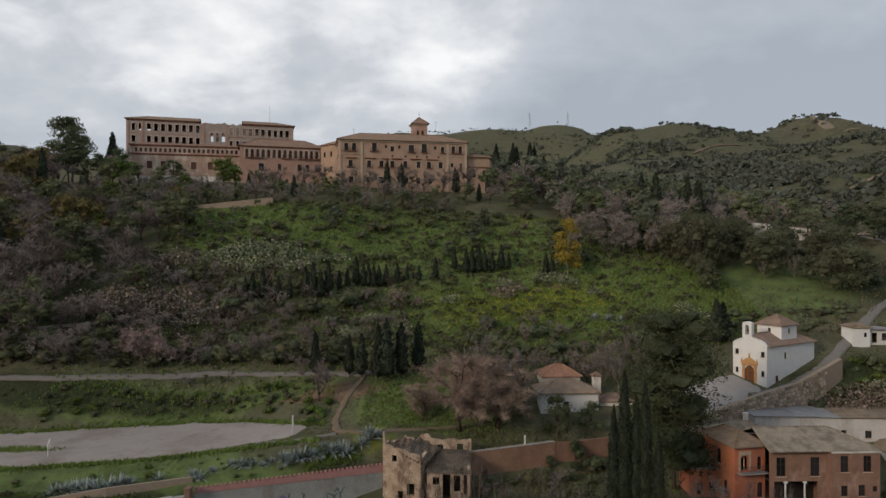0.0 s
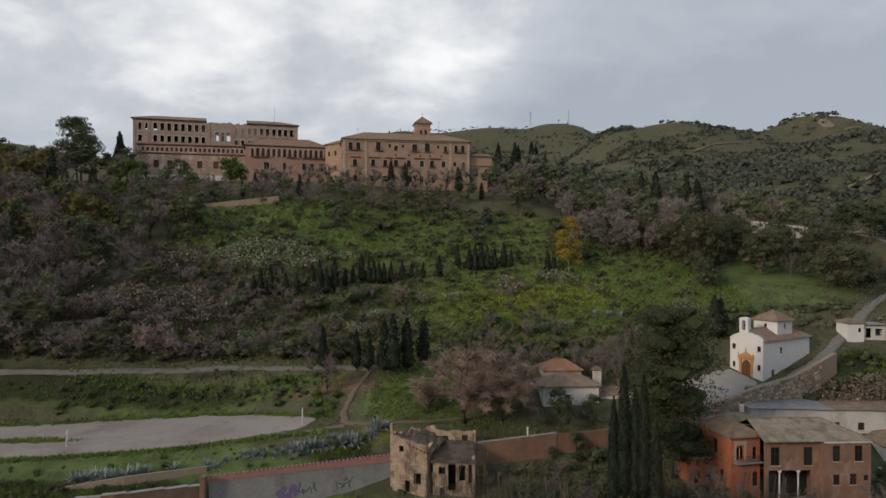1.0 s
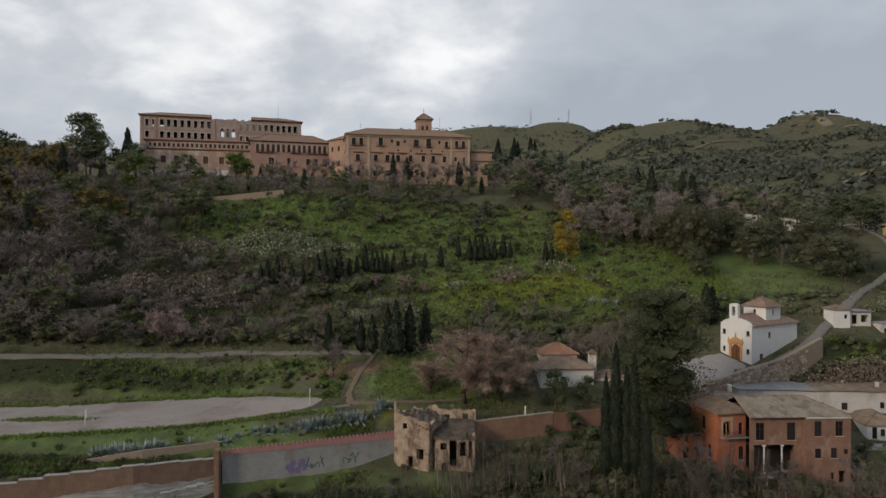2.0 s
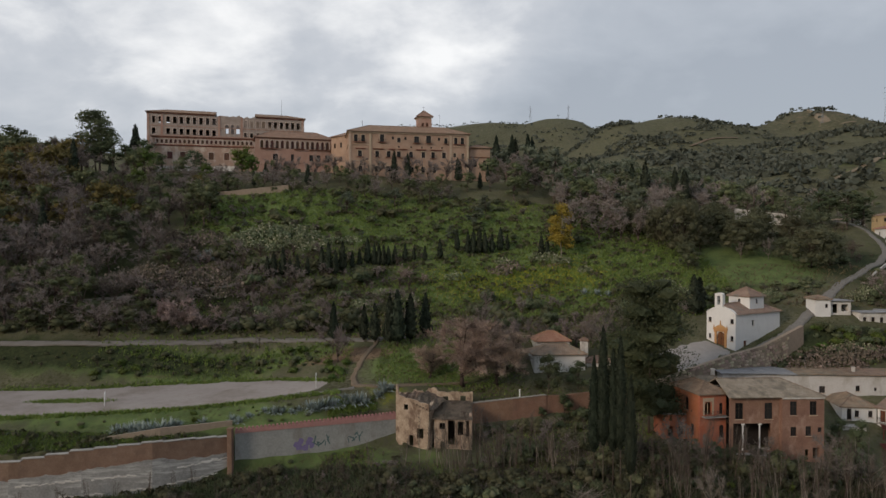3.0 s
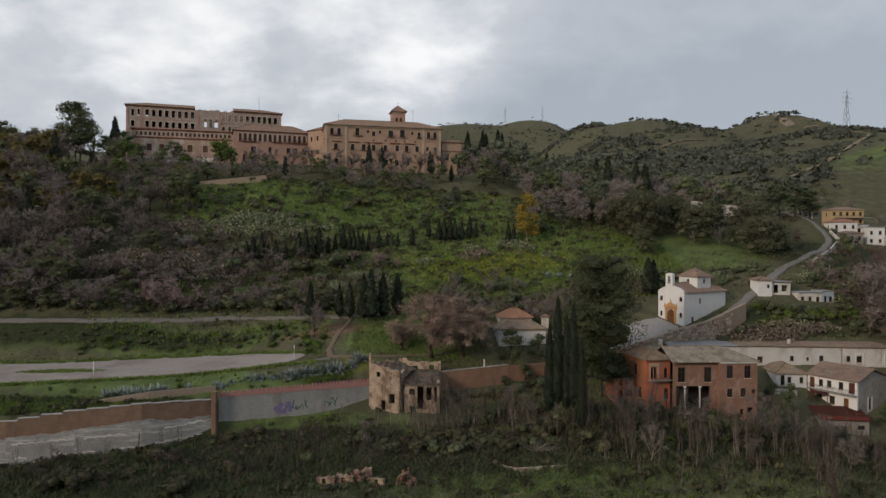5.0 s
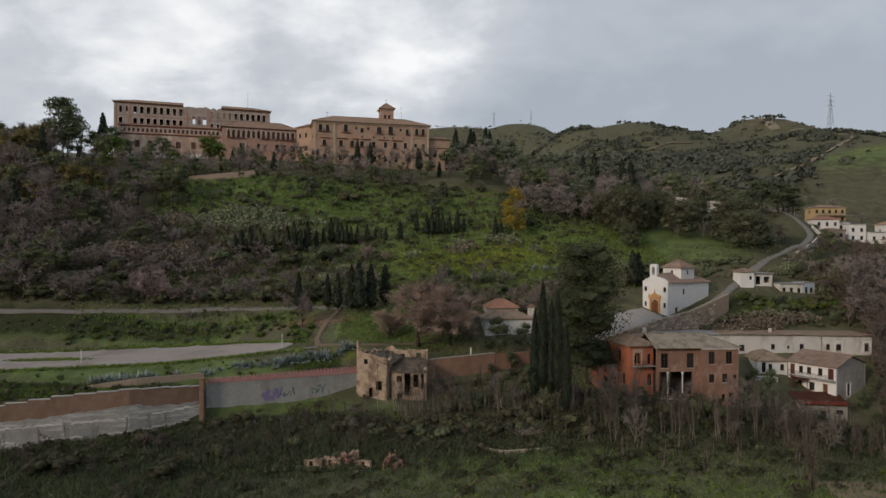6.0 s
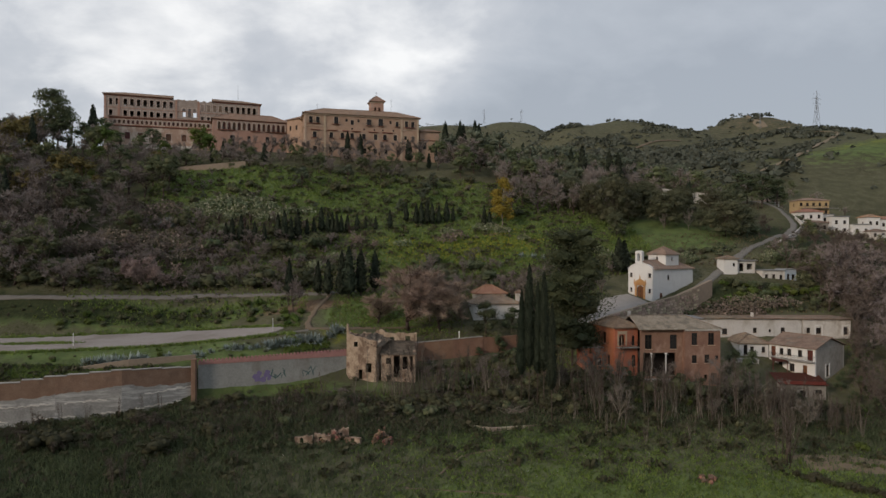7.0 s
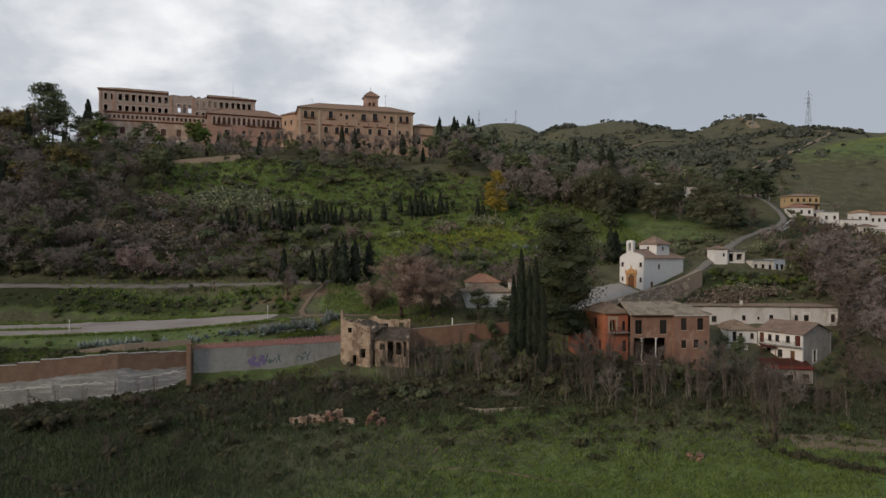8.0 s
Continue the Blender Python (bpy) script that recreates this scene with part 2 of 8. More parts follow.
def leafy(name, a, b, c=None, spread=0.25, through=0.25):
    """Foliage: a shade of its own for each leaf and each plant, a little light through the blades."""
    m = bpy.data.materials.new(name)
    m.use_nodes = True
    n, l = m.node_tree.nodes, m.node_tree.links
    bs = n["Principled BSDF"]
    ge = n.new("ShaderNodeNewGeometry")
    rp = n.new("ShaderNodeValToRGB")
    l.new(ge.outputs["Random Per Island"], rp.inputs[0])
    rp.color_ramp.elements[0].color, rp.color_ramp.elements[1].color = (*a, 1), (*b, 1)
    if c:
        e = rp.color_ramp.elements.new(0.85); e.color = (*b, 1)
        rp.color_ramp.elements[-1].color = (*c, 1)
    oi = n.new("ShaderNodeObjectInfo")
    hs = n.new("ShaderNodeHueSaturation")
    mr = n.new("ShaderNodeMapRange"); mr.inputs["To Min"].default_value, mr.inputs["To Max"].default_value = 1 - spread * 0.7, 1 + spread * 0.7
    l.new(oi.outputs["Random"], mr.inputs["Value"]); l.new(mr.outputs[0], hs.inputs["Value"])
    mu = n.new("ShaderNodeMath"); mu.operation = "MULTIPLY"; mu.inputs[1].default_value = 5.77
    fr = n.new("ShaderNodeMath"); fr.operation = "FRACT"
    mh = n.new("ShaderNodeMapRange"); mh.inputs["To Min"].default_value, mh.inputs["To Max"].default_value = 0.5 - spread * 0.12, 0.5 + spread * 0.12
    l.new(oi.outputs["Random"], mu.inputs[0]); l.new(mu.outputs[0], fr.inputs[0]); l.new(fr.outputs[0], mh.inputs["Value"]); l.new(mh.outputs[0], hs.inputs["Hue"])
    l.new(rp.outputs[0], hs.inputs["Color"])
    # clumps and whole plants differ in tone
    co = n.new("ShaderNodeTexCoord")
    nz = n.new("ShaderNodeTexNoise"); nz.inputs["Scale"].default_value, nz.inputs["Detail"].default_value = 0.16, 3
    l.new(co.outputs["Object"], nz.inputs["Vector"])
    mv = n.new("ShaderNodeMapRange"); mv.inputs["From Min"].default_value, mv.inputs["From Max"].default_value = 0.3, 0.7
    mv.inputs["To Min"].default_value, mv.inputs["To Max"].default_value = 0.82, 1.2
    l.new(nz.outputs["Fac"], mv.inputs["Value"])
    h2 = n.new("ShaderNodeHueSaturation")
    l.new(mv.outputs[0], h2.inputs["Value"]); l.new(hs.outputs[0], h2.inputs["Color"])
    hs = h2
    l.new(hs.outputs[0], bs.inputs["Base Color"])
    bs.inputs["Roughness"].default_value, bs.inputs["Specular IOR Level"].default_value = 0.7, 0.2
    if through:
        tr = n.new("ShaderNodeBsdfTranslucent"); l.new(hs.outputs[0], tr.inputs["Color"])
        ms = n.new("ShaderNodeMixShader"); ms.inputs[0].default_value = through
        l.new(bs.outputs[0], ms.inputs[1]); l.new(tr.outputs[0], ms.inputs[2])
        l.new(ms.outputs[0], n["Material Output"].inputs["Surface"])
    return m


M = {
    "abbey": mat("ochre_render", ((0.341, 0.223, 0.155), (0.429, 0.289, 0.209), (0.500, 0.366, 0.277)), 0.35, 0.9, 0.3, stain=(0.316, 0.228, 0.182), stain_scale=0.3, spread=0.02),
    "abbey_grey": mat("bare_masonry", ((0.296, 0.236, 0.202), (0.378, 0.314, 0.268), (0.450, 0.382, 0.338)), 0.4, 0.95, 0.35, stain=(0.284, 0.250, 0.227), stain_scale=0.25, spread=0.02),
    "abbey_pink": mat("pinkish_render", ((0.353, 0.213, 0.164), (0.428, 0.270, 0.208), (0.483, 0.326, 0.263)), 0.4, 0.9, 0.3, stain=(0.511, 0.416, 0.356), stain_scale=0.3, spread=0.02),
    "abbey_patchy": mat("peeling_pinkish_render", ((0.363, 0.248, 0.187), (0.451, 0.319, 0.242), (0.517, 0.385, 0.303)), 0.5, 0.9, 0.3, stain=(0.638, 0.550, 0.462), stain_scale=0.35, stain_at=(0.47, 0.6), spread=0.02),
    "trim": mat("stone_trim", ((0.420, 0.319, 0.230), (0.546, 0.429, 0.322)), 1.0, 0.9, 0.2, spread=0.05),
    "pale_stone": mat("pale_pinkish_stone", ((0.46, 0.37, 0.31), (0.58, 0.48, 0.41)), 1.0, 0.9, 0.2, spread=0.05),
    "cornice": mat("dark_cornice", ((0.210, 0.090, 0.064), (0.315, 0.143, 0.098)), 1.2, 0.9, 0.2, spread=0.05),
    "abbey_tile": mat("weathered_roof_tile", ((0.187, 0.120, 0.090), (0.276, 0.173, 0.120), (0.324, 0.225, 0.165)), 0.5, 0.9, 0.5, wave=1.3, spread=0.05, stain=(0.202, 0.157, 0.120), stain_scale=0.35),
    "tile": mat("lichen_roof_tile", ((0.177, 0.133, 0.103), (0.301, 0.214, 0.154), (0.408, 0.313, 0.236)), 0.7, 0.92, 1.0, fine=6, wave=1.25, spread=0.08, stain=(0.212, 0.209, 0.175), stain_scale=0.4, bump_dist=0.1),
    "tile_old": mat("bleached_roof_tile", ((0.22, 0.18, 0.14), (0.34, 0.285, 0.225), (0.45, 0.38, 0.31)), 0.8, 0.92, 1.0, fine=6, wave=1.25, spread=0.06, stain=(0.20, 0.175, 0.14), stain_scale=0.5, stain_at=(0.48, 0.62), bump_dist=0.1),
    "wall_pale": mat("pale_cement_render", ((0.25, 0.252, 0.238), (0.33, 0.33, 0.312), (0.40, 0.395, 0.375)), 0.3, 0.9, 0.2, spread=0.02, stain=(0.22, 0.20, 0.175), stain_scale=0.25, stain_at=(0.52, 0.68)),
    "tile_red": mat("terracotta_roof_tile", ((0.272, 0.132, 0.081), (0.383, 0.211, 0.135), (0.442, 0.282, 0.189)), 0.7, 0.9, 0.7, fine=6, wave=1.25, spread=0.08, stain=(0.255, 0.211, 0.162), bump_dist=0.1),
    "white": mat("whitewash", ((0.677, 0.667, 0.649), (0.752, 0.743, 0.724), (0.790, 0.780, 0.761)), 0.5, 0.9, 0.12, spread=0.02, stain=(0.517, 0.489, 0.451), stain_scale=0.35, stain_at=(0.58, 0.8)),
    "white_worn": mat("flaking_whitewash", ((0.50, 0.47, 0.43), (0.66, 0.63, 0.59), (0.74, 0.72, 0.69)), 0.5, 0.95, 0.3, spread=0.04, stain=(0.34, 0.29, 0.24), stain_scale=0.4, stain_at=(0.5, 0.68)),
    "white_dirty": mat("dirty_whitewash", ((0.460, 0.437, 0.414), (0.580, 0.561, 0.538), (0.653, 0.639, 0.621)), 0.4, 0.95, 0.25, spread=0.03, stain=(0.368, 0.331, 0.285), stain_scale=0.3, stain_at=(0.54, 0.72), stretch=(1.0, 1.0, 0.45)),
    "grey_render": mat("bare_grey_render", ((0.24, 0.22, 0.20), (0.34, 0.31, 0.28), (0.40, 0.37, 0.33)), 0.6, 0.95, 0.3, spread=0.04, stain=(0.19, 0.165, 0.14), stain_scale=0.4),
    "red_render": mat("faded_red_render", ((0.410, 0.130, 0.068), (0.487, 0.171, 0.089), (0.537, 0.241, 0.157)), 0.5, 0.92, 0.3, spread=0.03, stain=(0.352, 0.171, 0.123), stain_scale=0.35, stain_at=(0.5, 0.68)),
    "brown_render": mat("peeling_brown_render", ((0.203, 0.117, 0.084), (0.265, 0.158, 0.114), (0.328, 0.212, 0.158)), 0.5, 0.95, 0.35, spread=0.03, stain=(0.412, 0.286, 0.218), stain_scale=0.3, stain_at=(0.56, 0.7)),
    "ruin": mat("crumbling_earth_plaster", ((0.230, 0.161, 0.115), (0.425, 0.322, 0.241), (0.621, 0.506, 0.391)), 0.7, 0.95, 0.8, fine=4.5, spread=0.05, stain=(0.196, 0.132, 0.098), stain_scale=0.45, stain_at=(0.5, 0.6), bump_dist=0.12),
    "pink": mat("faded_pink_paint", ((0.357, 0.174, 0.163), (0.454, 0.233, 0.224)), 1.0, 0.9, 0.2, spread=0.05, stain=(0.345, 0.194, 0.184), stain_scale=0.6),
    "wall_grey": mat("streaked_cement_render", ((0.18, 0.178, 0.172), (0.29, 0.285, 0.272), (0.40, 0.39, 0.375)), 0.35, 0.9, 0.3, spread=0.02, stain=(0.50, 0.49, 0.47), stain_scale=0.5, stain_at=(0.50, 0.62), stretch=(0.3, 0.3, 2.2)),
    "wall_earth": mat("rammed_earth", ((0.176, 0.112, 0.080), (0.232, 0.152, 0.108), (0.280, 0.200, 0.152)), 0.5, 0.95, 0.5, spread=0.04, stain=(0.144, 0.096, 0.072), stain_scale=0.4),
    "wall_red": mat("red_earth_plaster", ((0.17, 0.105, 0.075), (0.25, 0.145, 0.10), (0.29, 0.20, 0.15)), 0.4, 0.95, 0.4, spread=0.03, stain=(0.21, 0.15, 0.11), stain_scale=0.22, stain_at=(0.48, 0.62)),
    "stone": mat("rubble_stone", ((0.250, 0.195, 0.142), (0.362, 0.293, 0.224), (0.475, 0.390, 0.307)), 1.0, 0.95, 0.5, spread=0.25),
    "mortar": mat("lime_mortar", ((0.263, 0.207, 0.159), (0.362, 0.293, 0.224)), 1.4, 0.95, 0.4, spread=0.02),
    "brick": mat("weathered_brick", ((0.28, 0.15, 0.10), (0.38, 0.22, 0.16)), 2.0, 0.95, 0.3, spread=0.2),
    "ochre_stone": mat("orange_sandstone", ((0.50, 0.27, 0.11), (0.60, 0.35, 0.16)), 1.5, 0.85, 0.2, spread=0.03),
    "wood": mat("red_brown_wood", ((0.14, 0.045, 0.025), (0.20, 0.07, 0.04)), 2.0, 0.7, 0.2, spread=0.15),
    "shutter": mat("red_brown_shutters", ((0.105, 0.052, 0.038), (0.165, 0.085, 0.062)), 2.0, 0.75, 0.2, spread=0.2),
    "dark_wood": mat("dark_old_wood", ((0.035, 0.025, 0.02), (0.07, 0.05, 0.04)), 2.0, 0.8, 0.2, spread=0.2),
    "iron": mat("dark_iron", ((0.04, 0.04, 0.042), (0.07, 0.065, 0.06)), 4.0, 0.6, 0.1, metal=0.6, spread=0.1),
    "steel": mat("galvanised_steel", ((0.28, 0.29, 0.31), (0.38, 0.39, 0.40)), 3.0, 0.5, 0.05, metal=0.7, spread=0.05),
    "concrete": mat("old_concrete", ((0.30, 0.285, 0.265), (0.42, 0.40, 0.37)), 0.8, 0.9, 0.2, spread=0.05, stain=(0.24, 0.22, 0.20), stain_scale=0.5),
    "paving": mat("pale_paving", ((0.273, 0.254, 0.242), (0.347, 0.329, 0.310)), 0.6, 0.9, 0.2, spread=0.02, stain=(0.273, 0.248, 0.230)),
    "cobble": mat("cobbled_lane", ((0.152, 0.142, 0.127), (0.238, 0.223, 0.203)), 1.6, 0.9, 0.5, spread=0.02, stain=(0.162, 0.152, 0.122), stain_scale=0.3),
    "road": mat("dusty_road", ((0.160, 0.148, 0.132), (0.224, 0.208, 0.188)), 0.4, 0.95, 0.2, spread=0.02),
    "track": mat("worn_dirt_track", ((0.152, 0.112, 0.076), (0.216, 0.168, 0.120)), 0.6, 0.95, 0.4, spread=0.02),
    "gravel": mat("pale_gravel", ((0.267, 0.232, 0.211), (0.318, 0.280, 0.258), (0.353, 0.318, 0.292)), 0.12, 0.95, 0.2, fine=1.1, spread=0.02, stain=(0.232, 0.198, 0.172), stain_scale=0.09, stain_at=(0.5, 0.64)),
    "scree": mat("sandy_cutting", ((0.191, 0.153, 0.102), (0.268, 0.217, 0.153)), 0.2, 0.95, 0.3, spread=0.02),
    "glass": mat("dark_window_glass", ((0.018, 0.018, 0.02), (0.035, 0.034, 0.034)), 2.0, 0.22, 0, spread=0.3),
    # near-black colour standing in for the shade inside rooms
    "shade_in": mat("painted_room_shade", ((0.03, 0.025, 0.022), (0.05, 0.04, 0.035)), 1.0, 0.95, 0, spread=0.0),
    "white_paint": mat("white_paint", ((0.70, 0.70, 0.69), (0.80, 0.80, 0.79)), 3.0, 0.6, 0.05, spread=0.04),
    "blue_paint": mat("faded_blue_paint", ((0.30, 0.40, 0.52), (0.48, 0.53, 0.58)), 0.9, 0.9, 0.2, spread=0.03, stain=(0.5, 0.47, 0.43)),
    "yellow_render": mat("yellow_render", ((0.42, 0.30, 0.16), (0.52, 0.39, 0.22)), 0.8, 0.9, 0.2, spread=0.03),
    "sheet": mat("rusty_red_sheet", ((0.120, 0.041, 0.030), (0.173, 0.064, 0.045)), 1.0, 0.7, 0.3, spread=0.05, wave=2.0),
    "tar": mat("grey_roof_sheet", ((0.22, 0.22, 0.225), (0.30, 0.30, 0.31)), 0.6, 0.8, 0.2, spread=0.03, stain=(0.36, 0.35, 0.33), stain_scale=0.4),
    "awning": mat("dark_red_awning", ((0.13, 0.03, 0.025), (0.19, 0.05, 0.04)), 1.5, 0.85, 0.1, spread=0.05),
    "graffiti_a": mat("violet_spray_paint", ((0.16, 0.13, 0.27), (0.24, 0.20, 0.34)), 2.0, 0.8, 0, spread=0.02),
    "graffiti_b": mat("green_spray_paint", ((0.07, 0.12, 0.12), (0.12, 0.17, 0.16)), 2.0, 0.8, 0, spread=0.02),
    "bark": mat("grey_brown_bark", ((0.075, 0.058, 0.045), (0.14, 0.11, 0.09)), 2.5, 0.95, 0.5, spread=0.2),
    "bark_pale": mat("pale_bark", ((0.170, 0.147, 0.119), (0.272, 0.239, 0.197)), 2.5, 0.95, 0.4, spread=0.2),
    "twig_purple": leafy("purplish_bare_twigs", (0.205, 0.172, 0.158), (0.290, 0.250, 0.228), spread=0.2, through=0),
    "twig_grey": leafy("grey_bare_twigs", (0.156, 0.134, 0.117), (0.222, 0.193, 0.168), spread=0.2, through=0),
    "twig_brown": leafy("grey_brown_bare_twigs", (0.094, 0.076, 0.062), (0.152, 0.125, 0.103), spread=0.15, through=0),
    "twig_rust": leafy("rusty_bare_twigs", (0.235, 0.166, 0.134), (0.415, 0.316, 0.254), (0.501, 0.408, 0.291), spread=0.08, through=0),
    "blossom": leafy("dusky_pink_twigs", (0.204, 0.151, 0.136), (0.383, 0.295, 0.266), (0.519, 0.416, 0.374), spread=0.2, through=0),
    "pine": leafy("dark_pine_needles", (0.067, 0.090, 0.048), (0.112, 0.133, 0.070), (0.148, 0.162, 0.085), spread=0.22),
    "bushpine": leafy("olive_green_needles", (0.078, 0.086, 0.050), (0.123, 0.128, 0.073), (0.158, 0.151, 0.092), spread=0.25),
    "pine_big": leafy("olive_brown_needles", (0.055, 0.067, 0.035), (0.090, 0.099, 0.050), (0.129, 0.119, 0.062), spread=0.1),
    "cypress": leafy("dark_cypress_foliage", (0.020, 0.029, 0.020), (0.052, 0.066, 0.041), spread=0.2, through=0.15),
    "oak": leafy("dull_green_leaves", (0.090, 0.108, 0.054), (0.146, 0.161, 0.080), (0.185, 0.190, 0.098), spread=0.3),
    "fresh": leafy("fresh_green_leaves", (0.082, 0.121, 0.029), (0.123, 0.167, 0.040), spread=0.2),
    "ochre_leaf": leafy("golden_olive_leaves", (0.139, 0.116, 0.043), (0.201, 0.164, 0.060), spread=0.25),
    "yellow_leaf": leafy("mustard_yellow_leaves", (0.251, 0.192, 0.035), (0.415, 0.321, 0.058), (0.491, 0.394, 0.084), spread=0.05),
    "olive": leafy("grey_green_leaves", (0.090, 0.105, 0.071), (0.155, 0.172, 0.121), spread=0.25),
    "cactus": leafy("grey_green_pads", (0.101, 0.128, 0.068), (0.270, 0.297, 0.176), (0.486, 0.446, 0.338), spread=0.15, through=0),
    "cactus_pink": leafy("withered_pinkish_pads", (0.108, 0.093, 0.069), (0.236, 0.187, 0.153), (0.374, 0.295, 0.246), spread=0.15, through=0),
    "agave": leafy("blue_grey_blades", (0.176, 0.220, 0.205), (0.371, 0.420, 0.400), spread=0.15, through=0),
    "shrub": leafy("dark_scrub_leaves", (0.089, 0.102, 0.058), (0.145, 0.157, 0.082), (0.191, 0.173, 0.113), spread=0.35),
    "bramble": leafy("brownish_brambles", (0.061, 0.060, 0.035), (0.089, 0.086, 0.049), (0.113, 0.097, 0.063), spread=0.2),
    # distance haze is painted into this colour: lighter and bluer than the leaves
    "farscrub": leafy("hazed_far_scrub", (0.075, 0.086, 0.065), (0.111, 0.119, 0.093), spread=0.0, through=0.1),
    "white_flower": leafy("white_flower_heads", (0.42, 0.42, 0.36), (0.62, 0.62, 0.55), spread=0.0),
    "grass": leafy("rough_grass", (0.125, 0.184, 0.047), (0.190, 0.259, 0.065), (0.238, 0.253, 0.093), spread=0.0),
    "rank": leafy("rank_dull_weeds", (0.065, 0.087, 0.045), (0.110, 0.137, 0.069), (0.150, 0.154, 0.096), spread=0.0),
    "straw": leafy("dry_weeds", (0.110, 0.092, 0.050), (0.200, 0.170, 0.100), spread=0.0),
    "flower": leafy("yellow_flower_heads", (0.300, 0.280, 0.030), (0.480, 0.440, 0.060), spread=0.0),
}

# ground: grass, lush and yellow-green meadow, bare earth, laid out by the land-cover attribute
def ground_mat():
    m = bpy.data.materials.new("hillside_ground")
    m.use_nodes = True
    n, l = m.node_tree.nodes, m.node_tree.links
    b = n["Principled BSDF"]
    co = n.new("ShaderNodeTexCoord").outputs["Object"]

    def noi(scale, detail=8, rough=0.62):
        k = n.new("ShaderNodeTexNoise")
        k.inputs["Scale"].default_value, k.inputs["Detail"].default_value, k.inputs["Roughness"].default_value = scale, detail, rough
        l.new(co, k.inputs["Vector"])
        return k.outputs["Fac"]

    def mixc(fac, a, c):
        k = n.new("ShaderNodeMix"); k.data_type = "RGBA"
        l.new(fac, k.inputs[0])
        for sock, v in ((6, a), (7, c)):
            if isinstance(v, tuple):
                k.inputs[sock].default_value = (*v, 1)
            else:
                l.new(v, k.inputs[sock])
        return k.outputs[2]

    def rng(v, lo, hi):
        k = n.new("ShaderNodeMapRange"); k.interpolation_type = "SMOOTHSTEP"
        k.inputs["From Min"].default_value, k.inputs["From Max"].default_value = lo, hi
        l.new(v, k.inputs["Value"])
        return k.outputs[0]

    def madd(a, c, mul=1.0):
        k = n.new("ShaderNodeMath"); k.operation = "MULTIPLY_ADD"; k.inputs[1].default_value = mul
        l.new(a, k.inputs[0]); l.new(c, k.inputs[2])
        return k.outputs[0]

    at = n.new("ShaderNodeAttribute"); at.attribute_name = "cover"
    sp = n.new("ShaderNodeSeparateColor"); l.new(at.outputs["Color"], sp.inputs[0])
    big, midn, finen = noi(0.035), noi(0.22), noi(1.6)
    dull = mixc(rng(midn, 0.35, 0.65), (0.086, 0.084, 0.054), (0.138, 0.130, 0.084))
    dull = mixc(rng(finen, 0.42, 0.68), dull, (0.094, 0.102, 0.046))
    lush = mixc(rng(midn, 0.36, 0.62), (0.085, 0.118, 0.044), (0.140, 0.188, 0.066))
    lush = mixc(rng(finen, 0.5, 0.72), lush, (0.172, 0.196, 0.082))
    yel = mixc(rng(finen, 0.38, 0.62), (0.120, 0.160, 0.030), (0.29, 0.290, 0.050))
    soil = mixc(rng(midn, 0.35, 0.65), (0.12, 0.080, 0.052), (0.215, 0.155, 0.105))
    c = mixc(rng(madd(midn, sp.outputs[0], 0.9), 0.72, 1.05), dull, lush)
    c = mixc(rng(madd(midn, sp.outputs[1], 0.9), 0.78, 1.1), c, yel)
    c = mixc(rng(madd(midn, sp.outputs[2], 0.9), 0.80, 1.1), c, soil)
    # the alpha of the cover blends in a darker green
    dark_green = mixc(rng(finen, 0.4, 0.65), (0.030, 0.038, 0.018), (0.056, 0.068, 0.030))
    c = mixc(rng(madd(midn, at.outputs["Alpha"], 0.9), 0.80, 1.1), c, dark_green)
    c = mixc(rng(madd(finen, big, 1.2), 1.15, 1.45), c, (0.045, 0.042, 0.020))
    l.new(c, b.inputs["Base Color"])
    b.inputs["Roughness"].default_value, b.inputs["Specular IOR Level"].default_value = 0.95, 0.1
    bp = n.new("ShaderNodeBump"); bp.inputs["Strength"].default_value, bp.inputs["Distance"].default_value = 0.8, 0.5
    l.new(madd(finen, midn, 0.6), bp.inputs["Height"]); l.new(bp.outputs[0], b.inputs["Normal"])
    return m


M["ground"] = ground_mat()

# ---- building kit ----
def mesh_of(name, verts, faces, material, smooth=False):
    me = bpy.data.meshes.new(name)
    me.from_pydata([tuple(v) for v in verts], [], [tuple(f) for f in faces])
    me.materials.append(material)
    if smooth:
        me.shade_smooth()
    return me


def part(name, data, parent=None, label="", m=None, material=None):
    """One mesh object from a bmesh or a mesh, under its thing or part."""
    if isinstance(data, bmesh.types.BMesh):
        me = bpy.data.meshes.new(name)
        bmesh.ops.recalc_face_normals(data, faces=data.faces)
        data.to_mesh(me)
        data.free()
        me.materials.append(material)
        data = me
    ob = new(name, data)
    if parent is not None:
        ob.parent = parent
    if m is not None:
        ob.matrix_local = m
    if label:
        ob["label"] = label
    return ob


def thing(name, label, category, m, group="", kind=""):
    ob = new(name)
    ob.matrix_world = m
    ob.empty_display_size = 0.3
    return tagged(ob, label, category, group, kind)


def box(bm, x0, x1, y0, y1, z0, z1, bevel=0.0):
    vs = [bm.verts.new((x, y, z)) for z in (z0, z1) for x, y in ((x0, y0), (x1, y0), (x1, y1), (x0, y1))]
    fs = [bm.faces.new([vs[i] for i in f]) for f in ((3, 2, 1, 0), (4, 5, 6, 7), (0, 1, 5, 4), (1, 2, 6, 5), (2, 3, 7, 6), (3, 0, 4, 7))]
    if bevel:
        es = {e for f in fs for e in f.edges}
        bmesh.ops.bevel(bm, geom=list(es), offset=bevel, segments=1, affect="EDGES")


